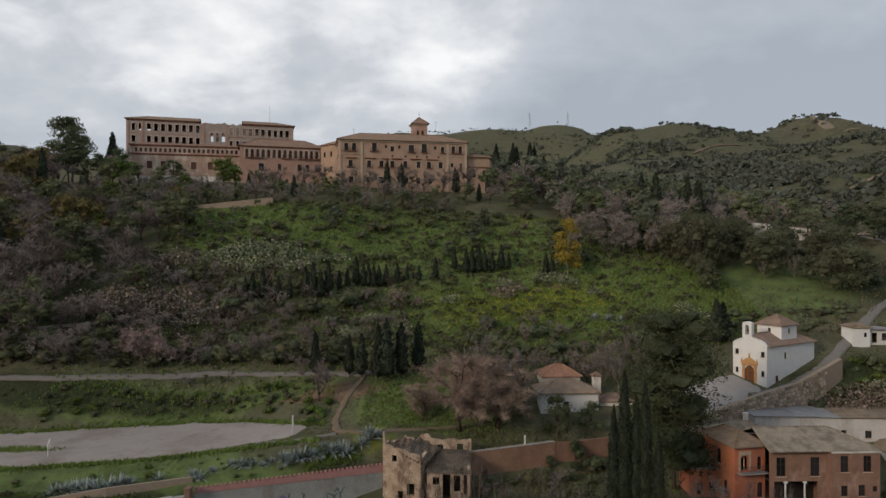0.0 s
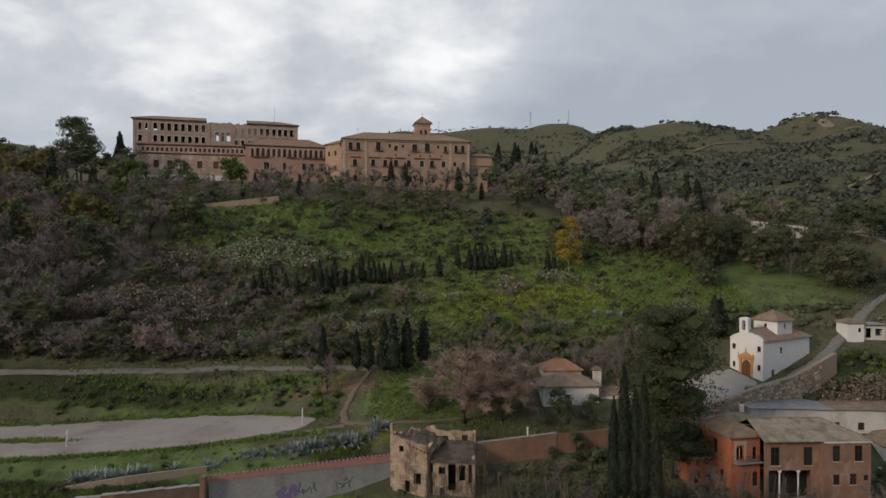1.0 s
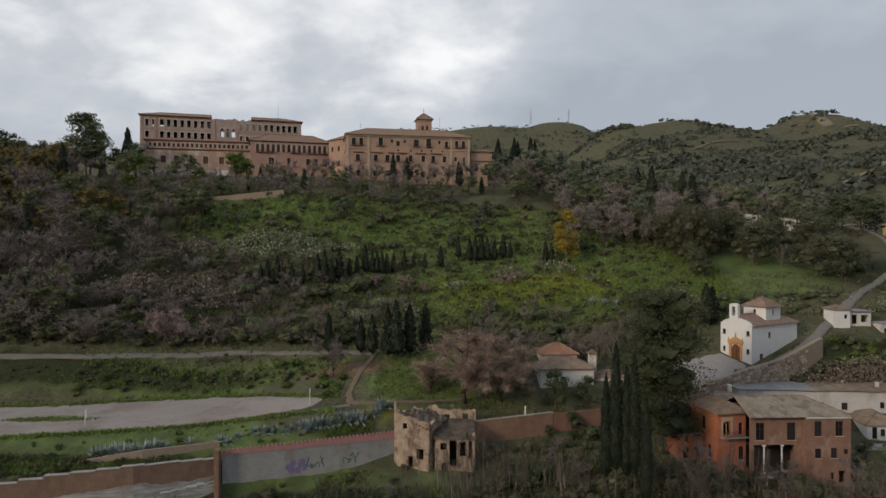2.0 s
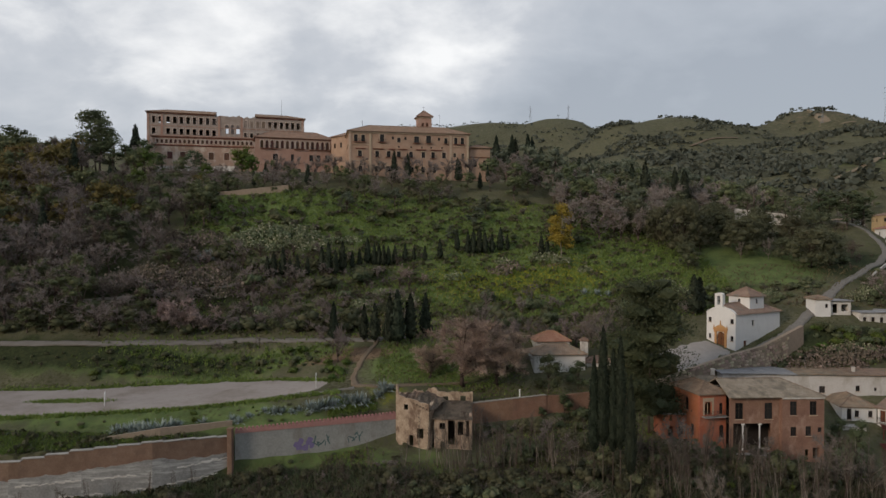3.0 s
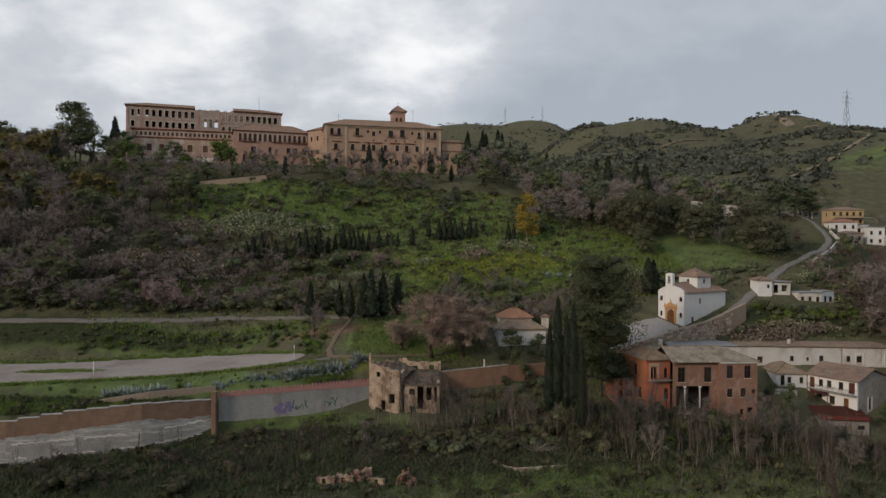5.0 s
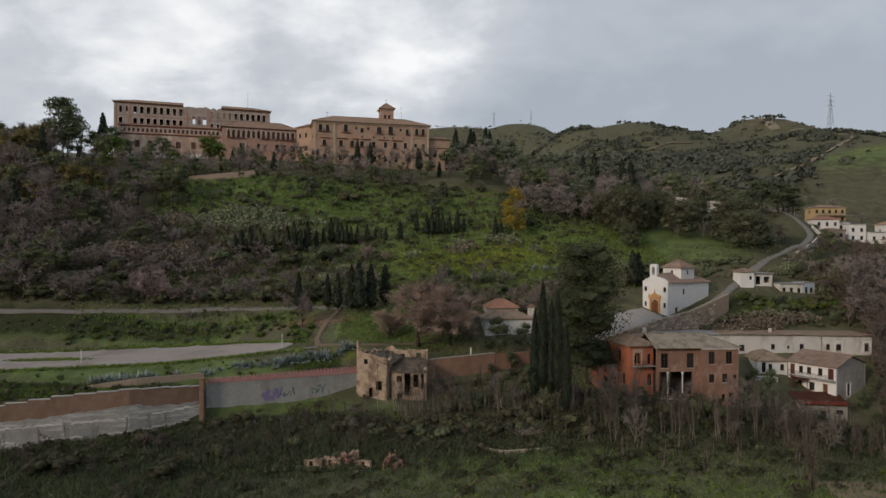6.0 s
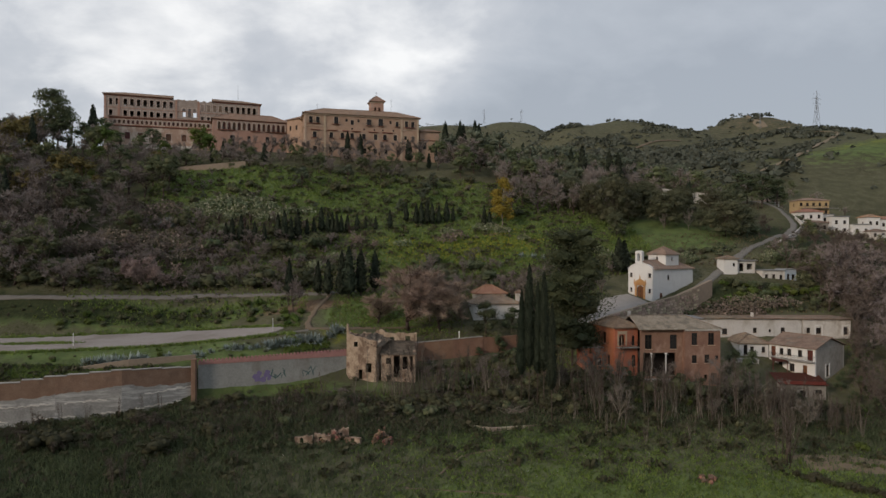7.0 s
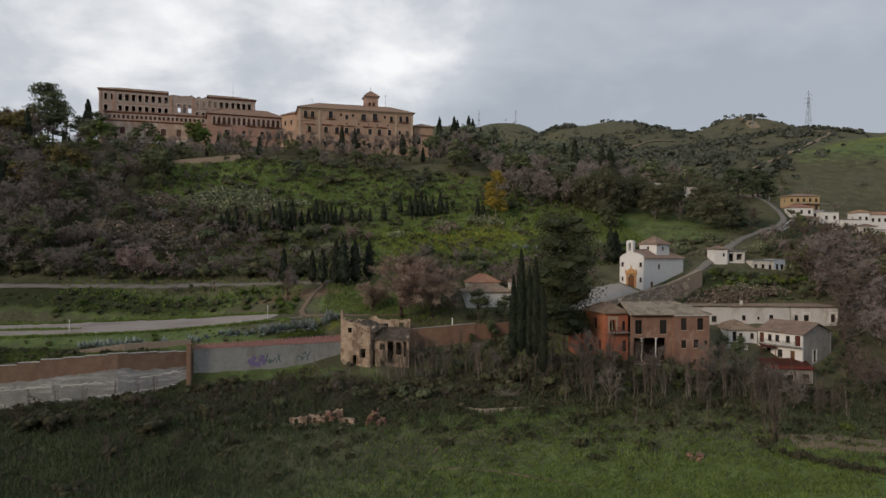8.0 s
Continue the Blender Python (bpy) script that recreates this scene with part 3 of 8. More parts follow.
def prism(bm, pts, y0, y1):
    """A solid from a polygon in x and z, between two depths."""
    a = [bm.verts.new((x, y0, z)) for x, z in pts]
    b = [bm.verts.new((x, y1, z)) for x, z in pts]
    bm.faces.new(a); bm.faces.new(b[::-1])
    for i in range(len(pts)):
        j = (i + 1) % len(pts)
        bm.faces.new((a[j], a[i], b[i], b[j]))


def tube(bm, a, b, r0, r1=None, n=6):
    a, b = Vector(a), Vector(b)
    q = (b - a).to_track_quat("Z", "Y")
    r1 = r0 if r1 is None else r1
    ra = [bm.verts.new(a + q @ Vector((r0 * math.cos(2 * math.pi * i / n), r0 * math.sin(2 * math.pi * i / n), 0))) for i in range(n)]
    rb = [bm.verts.new(b + q @ Vector((r1 * math.cos(2 * math.pi * i / n), r1 * math.sin(2 * math.pi * i / n), 0))) for i in range(n)]
    for i in range(n):
        bm.faces.new((ra[i], ra[(i + 1) % n], rb[(i + 1) % n], rb[i]))
    bm.faces.new(ra[::-1]); bm.faces.new(rb)


def wall_mesh(length, z0, z1, t, holes, material, top=None, wob=0.0):
    """A wall along x, its face at y = 0 and its back at y = t, with openings (u0, u1, v0, v1, arched) cut right through it.
    top: a function of u that gives the height of a broken or gabled top."""
    us = sorted({0.0, float(length), *[h[0] for h in holes], *[h[1] for h in holes], *([length * i / 24 for i in range(25)] if top else [])})
    vs = sorted({float(z0), float(z1), *[h[2] for h in holes], *[h[3] for h in holes]})
    solid = [[not any(h[0] - 1e-6 < (us[i] + us[i + 1]) / 2 < h[1] + 1e-6 and h[2] - 1e-6 < (vs[j] + vs[j + 1]) / 2 < h[3] + 1e-6 for h in holes) for j in range(len(vs) - 1)] for i in range(len(us) - 1)]
    bm = bmesh.new()
    cache = {}

    def v(i, j, y):
        if (i, j, y) not in cache:
            z = vs[j]
            if top and j == len(vs) - 1:
                z = max(top(us[i]), vs[j - 1] + 0.05)
            cache[(i, j, y)] = bm.verts.new((us[i], y, z))
        return cache[(i, j, y)]

    nu, nv = len(us) - 1, len(vs) - 1
    for i in range(nu):
        for j in range(nv):
            if not solid[i][j]:
                continue
            bm.faces.new((v(i, j, 0), v(i + 1, j, 0), v(i + 1, j + 1, 0), v(i, j + 1, 0)))
            bm.faces.new((v(i, j, t), v(i, j + 1, t), v(i + 1, j + 1, t), v(i + 1, j, t)))
            for di, dj, a, b in ((-1, 0, (i, j), (i, j + 1)), (1, 0, (i + 1, j + 1), (i + 1, j)), (0, -1, (i + 1, j), (i, j)), (0, 1, (i, j + 1), (i + 1, j + 1))):
                ii, jj = i + di, j + dj
                if not (0 <= ii < nu and 0 <= jj < nv) or not solid[ii][jj]:
                    bm.faces.new((v(*a, 0), v(*b, 0), v(*b, t), v(*a, t)))
    # rounded heads: two spandrels fill the corners of an arched opening
    for h in holes:
        if len(h) > 4 and h[4]:
            r = (h[1] - h[0]) / 2
            cx, cz = (h[0] + h[1]) / 2, h[3] - r
            for s in (-1, 1):
                arc = [(cx + s * r * math.cos(a), cz + r * math.sin(a)) for a in [math.pi / 2 * k / 4 for k in range(5)]]
                pts = [(cx + s * r, h[3])] + (arc if s < 0 else arc)
                prism(bm, pts, 0.02, t - 0.02)
    me = bpy.data.meshes.new("wall")
    bmesh.ops.recalc_face_normals(bm, faces=bm.faces)
    bm.to_mesh(me)
    bm.free()
    me.materials.append(material)
    return me


WIN = {}


def window_meshes(w, h, kind):
    """Frame and pane for an opening, shared between alike windows."""
    key = (round(w, 2), round(h, 2), kind)
    if key not in WIN:
        f = 0.07
        us = [(f, w / 2 - f / 2), (w / 2 + f / 2, w - f)] if w > 0.7 else [(f, w - f)]
        vz = [(f, h * 0.62), (h * 0.62 + 0.05, h - f)] if h > 1.3 else [(f, h - f)]
        fr = wall_mesh(w, 0, h, 0.08, [(a, b, c, d) for a, b in us for c, d in vz], M["dark_wood"] if kind != "white" else M["white_paint"])
        fr.transform(Matrix.Translation((-w / 2, 0, 0)))
        bm = bmesh.new()
        if kind == "door":
            n = max(2, int(w / 0.22))
            for i in range(n):
                x = -w / 2 + f + (w - 2 * f) * i / n
                box(bm, x + 0.008, x + (w - 2 * f) / n - 0.008, 0.03, 0.07, f, h - f)
        else:
            box(bm, -w / 2 + f, w / 2 - f, 0.03, 0.045, f, h - f)
        pa = bpy.data.meshes.new("pane"); bm.to_mesh(pa); bm.free()
        pa.materials.append(M["wood"] if kind == "door" else M["shutter"] if kind == "shutter" else M["glass"])
        bm = bmesh.new()
        box(bm, -w / 2 - 0.1, w / 2 + 0.1, -0.1, 0.02, -0.1, -0.004)
        si = bpy.data.meshes.new("sill"); bm.to_mesh(si); bm.free()
        si.materials.append(M["trim"])
        WIN[key] = fr, pa, si
    return WIN[key]


def fill(parent, m, holes, t):
    """Windows and doors in a wall that stands at m under parent. Hole: u0, u1, v0, v1, arched, kind."""
    for h in holes:
        kind = h[5] if len(h) > 5 else "window"
        if kind == "open":
            continue
        w, hh = h[1] - h[0], h[3] - h[2]
        fr, pa, si = window_meshes(w, hh, kind)
        ob = part("door" if kind == "door" else "window", fr, parent, m=m @ pose((h[0] + h[1]) / 2, min(0.16, t * 0.5), h[2]))
        part("leaf" if kind == "door" else "pane", pa, ob)
        if kind != "door" and hh > 0.9:
            part("sill", si, ob, m=pose(0, -min(0.16, t * 0.5), 0))


RINGS = {}


def surrounds(parent, m, holes, material, rim=0.26):
    """A raised stone rim round each opening of a wall that stands at m."""
    for h in holes:
        w, hh = h[1] - h[0], h[3] - h[2]
        key = (round(w, 2), round(hh, 2), bool(h[4]), material.name)
        if key not in RINGS:
            RINGS[key] = wall_mesh(w + 2 * rim, 0, hh + rim, 0.09, [(rim, rim + w, 0.0, hh, h[4])], material)
        part("surround", RINGS[key], parent, m=m @ pose(h[0] - rim, -0.093, h[2]))


def hole(u, v, w, h, arched=False, kind="window"):
    return (u - w / 2, u + w / 2, v, v + h, arched, kind)


def sides(w, d):
    """The poses of the four walls of a block w wide and d deep, seen from outside: front, right, back, left."""
    return {"front": (pose(0, 0, 0), w), "right": (pose(w, 0, 0, 0, 0, 90), d), "back": (pose(w, d, 0, 0, 0, 180), w), "left": (pose(0, d, 0, 0, 0, -90), d)}


def block(root, w, d, z0, z1, material, holes=None, t=0.5, at=None, tops=None, skip=()):
    """Four walls with their openings, windows and doors, under root."""
    holes = holes or {}
    at = at or Matrix()
    for side, (m, length) in sides(w, d).items():
        if side in skip:
            continue
        hs = holes.get(side, [])
        mt = material.get(side, material["front"]) if isinstance(material, dict) else material
        # the side walls stand between the front and the back wall
        if side in ("left", "right"):
            m = m @ pose(t, 0, 0)
            hs2 = [(h[0] - t, h[1] - t, *h[2:]) for h in hs]
            part("wall", wall_mesh(length - 2 * t, z0, z1, t, hs2, mt, (lambda u, f=tops[side], t=t: f(u + t)) if tops and side in tops else None), root, m=at @ m)
            fill(root, at @ m, hs2, t)
        else:
            part("wall", wall_mesh(length, z0, z1, t, hs, mt, tops.get(side) if tops else None), root, m=at @ m)
            fill(root, at @ m, hs, t)


def hip_roof(root, w, d, z, rise, material, over=0.5, at=None, gable=(), thick=0.16, name="roof", inset=None, ridge=None):
    """A hipped or gabled tile roof with a thick eave and ridge tiles; gable: the ends ('left', 'right') that are gables."""
    at = at or Matrix()
    x0, x1, y0, y1 = -over, w + over, -over, d + over
    along = ridge == "x" if ridge else (x1 - x0) >= (y1 - y0)
    run = inset if inset is not None else min(x1 - x0, y1 - y0) / 2
    if along:
        ym = (y0 + y1) / 2
        ra = Vector((x0 if "left" in gable else x0 + run, ym, z + rise))
        rb = Vector((x1 if "right" in gable else x1 - run, ym, z + rise))
    else:
        xm = (x0 + x1) / 2
        ra = Vector((xm, y0 if "front" in gable else y0 + run, z + rise))
        rb = Vector((xm, y1 if "back" in gable else y1 - run, z + rise))
    c = [Vector((x0, y0, z)), Vector((x1, y0, z)), Vector((x1, y1, z)), Vector((x0, y1, z))]
    bm = bmesh.new()

    def slab(pts):
        lo = [bm.verts.new(p - Vector((0, 0, thick))) for p in pts]
        hi = [bm.verts.new(p) for p in pts]
        bm.faces.new(hi); bm.faces.new(lo[::-1])
        for i in range(len(pts)):
            j = (i + 1) % len(pts)
            bm.faces.new((lo[i], lo[j], hi[j], hi[i]))

    same = (ra - rb).length < 0.05
    if along:
        slab([c[0], c[1], rb, ra] if not same else [c[0], c[1], ra])
        slab([c[2], c[3], ra, rb] if not same else [c[2], c[3], ra])
        if "right" not in gable:
            slab([c[1], c[2], rb])
        if "left" not in gable:
            slab([c[3], c[0], ra])
        hips = [(ra, rb)] + ([] if "right" in gable else [(c[1], rb), (c[2], rb)]) + ([] if "left" in gable else [(c[0], ra), (c[3], ra)])
    else:
        slab([c[3], c[0], ra, rb] if not same else [c[3], c[0], ra])
        slab([c[1], c[2], rb, ra] if not same else [c[1], c[2], ra])
        if "front" not in gable:
            slab([c[0], c[1], ra])
        if "back" not in gable:
            slab([c[2], c[3], rb])
        hips = [(ra, rb)] + ([] if "front" in gable else [(c[0], ra), (c[1], ra)]) + ([] if "back" in gable else [(c[2], rb), (c[3], rb)])
    roof = part(name, bm, root, material=material, m=at)
    bm = bmesh.new()
    for a, b in hips:
        if (b - a).length > 0.3:
            n = max(1, int((b - a).length / 0.9))
            for i in range(n):
                tube(bm, a.lerp(b, i / n), a.lerp(b, (i + 1.06) / n), 0.15, 0.11, 6)
    part("ridge_tiles", bm, roof, material=material)
    return roof


def balcony(root, m, w, depth=0.9, rail=1.0, slab_mat="concrete"):
    bm = bmesh.new()
    box(bm, -w / 2, w / 2, -depth, 0.02, -0.16, 0, 0.02)
    b = part("balcony", bm, root, m=m, material=M[slab_mat])
    bm = bmesh.new()
    for x in (-w / 2 + 0.04, w / 2 - 0.04):
        box(bm, x - 0.02, x + 0.02, -depth + 0.03, -0.004, rail - 0.04, rail)
    box(bm, -w / 2 + 0.02, w / 2 - 0.02, -depth + 0.03, -depth + 0.07, rail - 0.04, rail)
    n = int(w / 0.16)
    for i in range(n + 1):
        x = -w / 2 + 0.04 + (w - 0.08) * i / n
        box(bm, x - 0.012, x + 0.012, -depth + 0.035, -depth + 0.06, 0, rail - 0.04)
    part("railing", bm, b, material=M["iron"])
    return b


def cornice(root, length, z, material, m=None, out=0.25, h=0.3, over=0.0):
    bm = bmesh.new()
    box(bm, -over, length + over, -out, -0.003, z, z + h * 0.5)
    box(bm, -over, length + over, -out * 0.55, -0.003, z - h * 0.5, z - 0.002)
    return part("cornice", bm, root, m=m, material=material)

# ---- ground ----
def steps(lo, hi, step, out_lo, out_hi, grow=1.09):
    mid = list(np.arange(lo, hi + 0.01, step))
    a, s = lo, step
    left = []
    while a > out_lo:
        s *= grow
        a -= s
        left.append(a)
    b, s = hi, step
    right = []
    while b < out_hi:
        s *= grow
        b += s
        right.append(b)
    return np.array(left[::-1] + mid + right)


def bump2(x, y, cx, cy, rx, ry):
    return np.exp(-(((x - cx) / rx) ** 2 + ((y - cy) / ry) ** 2))


def cover(x, y):
    """Land cover: lush grass, yellow-green meadow, bare earth, darker green ground."""
    lush = (0.7 * bump2(x, y, 40, 58, 60, 16) + 0.85 * bump2(x, y, -45, 101, 45, 6) + 0.7 * bump2(x, y, -5, 121, 14, 9)
            + 0.65 * bump2(x, y, 5, 190, 60, 16) + 0.9 * bump2(x, y, 22, 158, 34, 16) + 0.8 * bump2(x, y, 48, 166, 18, 10) + 0.7 * bump2(x, y, -50, 188, 30, 14)
            + 0.95 * bump2(x, y, -66, 129, 48, 4.5) + 0.9 * bump2(x, y, 76, 164, 30, 15) + 0.25 * bump2(x, y, -25, 155, 25, 12) + 0.75 * bump2(x, y, 320, 365, 130, 55) + 0.3 * bump2(x, y, 90, 128, 16, 8) + 0.5 * bump2(x, y, -8, 88, 28, 9) + 0.4 * bump2(x, y, 25, 82, 30, 6))
    yel = 0.72 * bump2(x, y, 14, 160, 22, 9) + 0.55 * bump2(x, y, 32, 164, 14, 6) + 0.5 * bump2(x, y, 22, 201, 10, 6) + 0.5 * bump2(x, y, -12, 111, 9, 5) + 0.5 * bump2(x, y, 320, 385, 110, 50)
    soil = (0.5 * bump2(x, y, -60, 126.2, 60, 0.9) + 0.75 * bump2(x, y, -12, 134, 14, 3) + 0.8 * bump2(x, y, 70, 195, 18, 8) + 0.6 * bump2(x, y, 25, 138, 14, 3)
            + 0.7 * bump2(x, y, 28, 169, 7, 2) + 0.5 * bump2(x, y, -18, 126, 5, 4) + 0.6 * bump2(x, y, -20, 126.5, 10, 3) + 0.5 * bump2(x, y, 120, 215, 30, 14) + 0.30 * np.clip((y - 430) / 120, 0, 1) * (1 - bump2(x, y, 360, 430, 130, 80)) + 0.15 * bump2(x, y, 560, 980, 90, 90))
    dark_green = 0.95 * bump2(x, y, -55, 62, 42, 16) + 0.7 * bump2(x, y, -30, 84, 45, 7) + 0.6 * bump2(x, y, 40, 88, 70, 6) + 0.6 * bump2(x, y, -95, 170, 32, 40) + 0.75 * bump2(x, y, -72, 129.5, 50, 4) + 0.4 * bump2(x, y, -60, 97, 40, 5) + 0.6 * bump2(x, y, 90, 82, 24, 14) + 0.8 * bump2(x, y, 84, 128, 24, 7) + 0.7 * bump2(x, y, 118, 158, 26, 16) + 0.75 * bump2(x, y, -22, 93, 16, 5) + 0.6 * bump2(x, y, 132, 172, 36, 30) + 0.55 * bump2(x, y, -60, 150, 40, 9)
    return np.clip(lush, 0, 1), np.clip(yel, 0, 1), np.clip(soil, 0, 1), np.clip(dark_green, 0, 1)


gxs, gys = steps(-150, 150, 1.5, -2600, 2600), steps(52, 235, 1.2, -700, 3200)
GX, GY = np.meshgrid(gxs, gys)
# rows of the mesh follow the step at the retaining walls
wf, wt = wall_line(GX)
GY = np.where((GY > 52) & (GY <= 100), 52 + (GY - 52) / 48 * (wf - 52), np.where((GY > 100) & (GY < 101.3), wt, np.where((GY > 101.3) & (GY < 235), wt + (GY - 101.2) / 133.8 * (235 - wt), GY)))
GZ = ground(GX, GY)
# uneven turf
rough_amp = np.where((GY > 50) & (GY < 300), 0.10, 0.25) * np.where((GX < -20) & (GY > wt + 3) & (GY < 130), 0.15, 1.0)
GZ = GZ + np.random.RandomState(3).uniform(-1, 1, GZ.shape) * rough_amp
ny, nx = GX.shape
idx = np.arange(nx * ny).reshape(ny, nx)
gf = np.stack([idx[:-1, :-1], idx[:-1, 1:], idx[1:, 1:], idx[1:, :-1]], -1).reshape(-1, 4)
gme = bpy.data.meshes.new("ground")
gme.from_pydata(np.stack([GX, GY, GZ], -1).reshape(-1, 3).tolist(), [], gf.tolist())
gme.materials.append(M["ground"])
gme.shade_smooth()
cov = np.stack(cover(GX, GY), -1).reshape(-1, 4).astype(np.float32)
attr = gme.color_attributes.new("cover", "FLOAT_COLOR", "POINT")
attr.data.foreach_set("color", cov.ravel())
tagged(new("ground", gme), "grassy hillside with scrub, earth banks and far hills", "ground", kind="structure")


def ribbon(name, label, pts, width, material, lift=0.14, n=60, edge=0.25, category="road"):
    """A worn strip laid over the land along a smooth line."""
    pts = np.array(pts, float)
    s = np.linspace(0, len(pts) - 1, n)
    k = np.arange(len(pts))
    cx, cy = np.interp(s, k, pts[:, 0]), np.interp(s, k, pts[:, 1])
    for _ in range(3):
        cx[1:-1] = (cx[:-2] + 2 * cx[1:-1] + cx[2:]) / 4
        cy[1:-1] = (cy[:-2] + 2 * cy[1:-1] + cy[2:]) / 4
    tx, ty = np.gradient(cx), np.gradient(cy)
    ln = np.hypot(tx, ty)
    wid = np.interp(s, k, width) if np.ndim(width) else np.full(n, float(width))
    rs = np.random.RandomState(len(name) + n)
    vs, fs = [], []
    off = (-0.5, -0.47, -0.2, 0.2, 0.47, 0.5)
    for i in range(n):
        zc = gz(cx[i], cy[i])
        for j, o in enumerate(off):
            o2 = o * wid[i] + (rs.uniform(-edge, edge) if j in (0, 1, 4, 5) else 0)
            x, y = cx[i] - ty[i] / ln[i] * o2, cy[i] + tx[i] / ln[i] * o2
            z = max(gz(x, y), zc * 0.6 + gz(x, y) * 0.4) + lift
            vs.append((x, y, z - (0.35 if j in (0, 5) else 0)))
    for i in range(n - 1):
        for j in range(5):
            a = i * 6 + j
            fs.append((a, a + 1, a + 7, a + 6))
    ob = new(name, mesh_of(name, vs, fs, material, True))
    return tagged(ob, label, category, kind="structure")


ribbon("road", "dusty pale road along the hillside", [(-150, 134), (-110, 132), (-76, 132), (-60, 134.5), (-45, 137), (-30, 134), (-16, 131.5), (-8, 132.5)], 1.4, M["road"], n=110)
ribbon("footpath", "trodden earth footpath down the grassy bank", [(-15, 131), (-17.5, 124), (-18.6, 118), (-17.5, 112.5), (-12, 112), (-4, 114.5), (4, 117)], (0.9, 1.0, 1.2, 1.5, 1.0, 0.8, 0.6), M["track"], n=50)
ribbon("footpath", "narrow pale footpath over the green bank", [(-30, 109.5), (-24, 109.8), (-17.5, 111.6)], 0.9, M["road"], n=24)
ribbon("footpath", "faint footpath across the grassy slope", [(-8, 127), (2, 128.5), (10, 130)], 0.7, M["track"], n=24)
ribbon("lane", "cobbled lane climbing past the white chapel", [(56, 122.8), (62.5, 124.4), (70, 128.6), (76, 133.1), (83, 139.5), (93, 148.0), (105, 158), (119, 173), (129, 185), (130.5, 191), (131, 198), (127, 208)], (2.6, 2.4, 2.3, 2.2, 2.1, 1.9, 1.8, 1.9, 2.0, 1.7, 1.5, 1.4), M["cobble"], n=120)
ribbon("hill_track", "sandy track up the green hill", [(183, 321), (191, 326), (199, 331), (212, 338), (230, 348), (277, 418), (294, 434), (344, 504), (362, 520), (384, 543), (369, 554), (366, 575)], (1.2, 1.5, 1.8, 2.2, 2.6, 2.8, 3.0, 3.2, 3.2, 3.2, 2.2, 1.6), M["scree"], lift=1.0, n=140)

# football ground: a flat pale gravel sheet with a ragged edge
FIELD = [(-150, 99.5), (-75, 100.5), (-60, 102.5), (-46, 105.5), (-34, 109), (-26, 111.5), (-22.5, 114), (-23.5, 117.2), (-29, 120), (-36, 123.5), (-45, 125.8), (-58, 124.6), (-75, 121.5), (-110, 121.5), (-150, 122)]


def ragged(pts, n_per, amp, seed):
    rs = np.random.RandomState(seed)
    out = []
    for i in range(len(pts)):
        a, b = np.array(pts[i]), np.array(pts[(i + 1) % len(pts)])
        k = max(2, int(np.linalg.norm(b - a) / n_per))
        for j in range(k):
            out.append(tuple(a + (b - a) * j / k + rs.uniform(-amp, amp, 2)))
    return out


def drape(name, label, pts, material, lift, category, skirt=0.5, cell=1.6):
    """A patch of ground cover: the outline filled with a grid of its own and draped on the land."""
    bm = bmesh.new()
    ring = [bm.verts.new((x, y, 0)) for x, y in pts]
    f = bm.faces.new(ring)
    bmesh.ops.triangulate(bm, faces=[f])
    for _ in range(4):
        long = [e for e in bm.edges if e.calc_length() > cell * 2]
        if not long:
            break
        bmesh.ops.subdivide_edges(bm, edges=long, cuts=1)
        bmesh.ops.triangulate(bm, faces=[f for f in bm.faces if len(f.verts) > 3])
    xy = np.array([v.co[:2] for v in bm.verts])
    z = ground(xy[:, 0], xy[:, 1]) + lift
    for v, zz in zip(bm.verts, z):
        v.co.z = zz - (skirt if v.is_boundary else 0)
    me = bpy.data.meshes.new(name)
    bmesh.ops.recalc_face_normals(bm, faces=bm.faces)
    bm.to_mesh(me); bm.free()
    me.materials.append(material)
    me.shade_smooth()
    return tagged(new(name, me), label, category, kind="structure")


drape("football_ground", "pale bare gravel football ground with worn edges", ragged(FIELD, 1.6, 0.22, 5), M["gravel"], 0.22, "sports ground", skirt=0.22)

# ---- the abbey on the hill ----
def deg(dx, dy):
    return math.degrees(math.atan2(dy, dx))


# main wing: ochre, three storeys, tile roof
A = thing("abbey_wing", "ochre abbey wing with three window rows and tiled hip roof", "abbey", pose(-33.7, 221, 0, 0, 0, 10.9))
AW, AD, AZ0, AZ1 = 42.5, 15.0, 66.0, 85.5
top_u = [(2.4, 1.25, 2.4), (4.9, 1.25, 2.4), (11.5, 1.5, 2.7), (15.3, 0.8, 1.1), (17.4, 1.2, 1.7), (19.7, 0.8, 1.1), (23.7, 1.7, 2.3), (28.0, 1.7, 2.7), (31.7, 0.8, 1.1), (34.2, 1.1, 2.0), (37.8, 1.2, 2.3), (40.2, 1.2, 2.3)]
fr = [hole(u, 82.0 if h > 1.2 else 83.0, w, h) for u, w, h in top_u]
fr += [hole(u, 76.8, 1.3, 2.1) for u in (3.8, 9.8, 13.8, 17.4, 21.7, 26.1, 29.6, 33.5)] + [hole(u, 77.3, 0.95, 1.4) for u in (37.4, 40.4)]
fr += [hole(u, 71.6, 1.3, 2.0) for u in (4.0, 9.6, 13.6, 22.0, 26.0, 30.0, 35.0)]
fr += [hole(u, 80.2, 0.6, 0.6) for u in (17.4, 21.8, 25.6, 28.9, 32.8)]
surrounds(A, Matrix(), [h for h in fr if h[3] - h[2] > 1.2], M["trim"])
lf = [hole(u, z, 1.1, 2.0) for u in (3.0, 7.0, 11.5) for z in (82.0, 76.8, 71.6)]
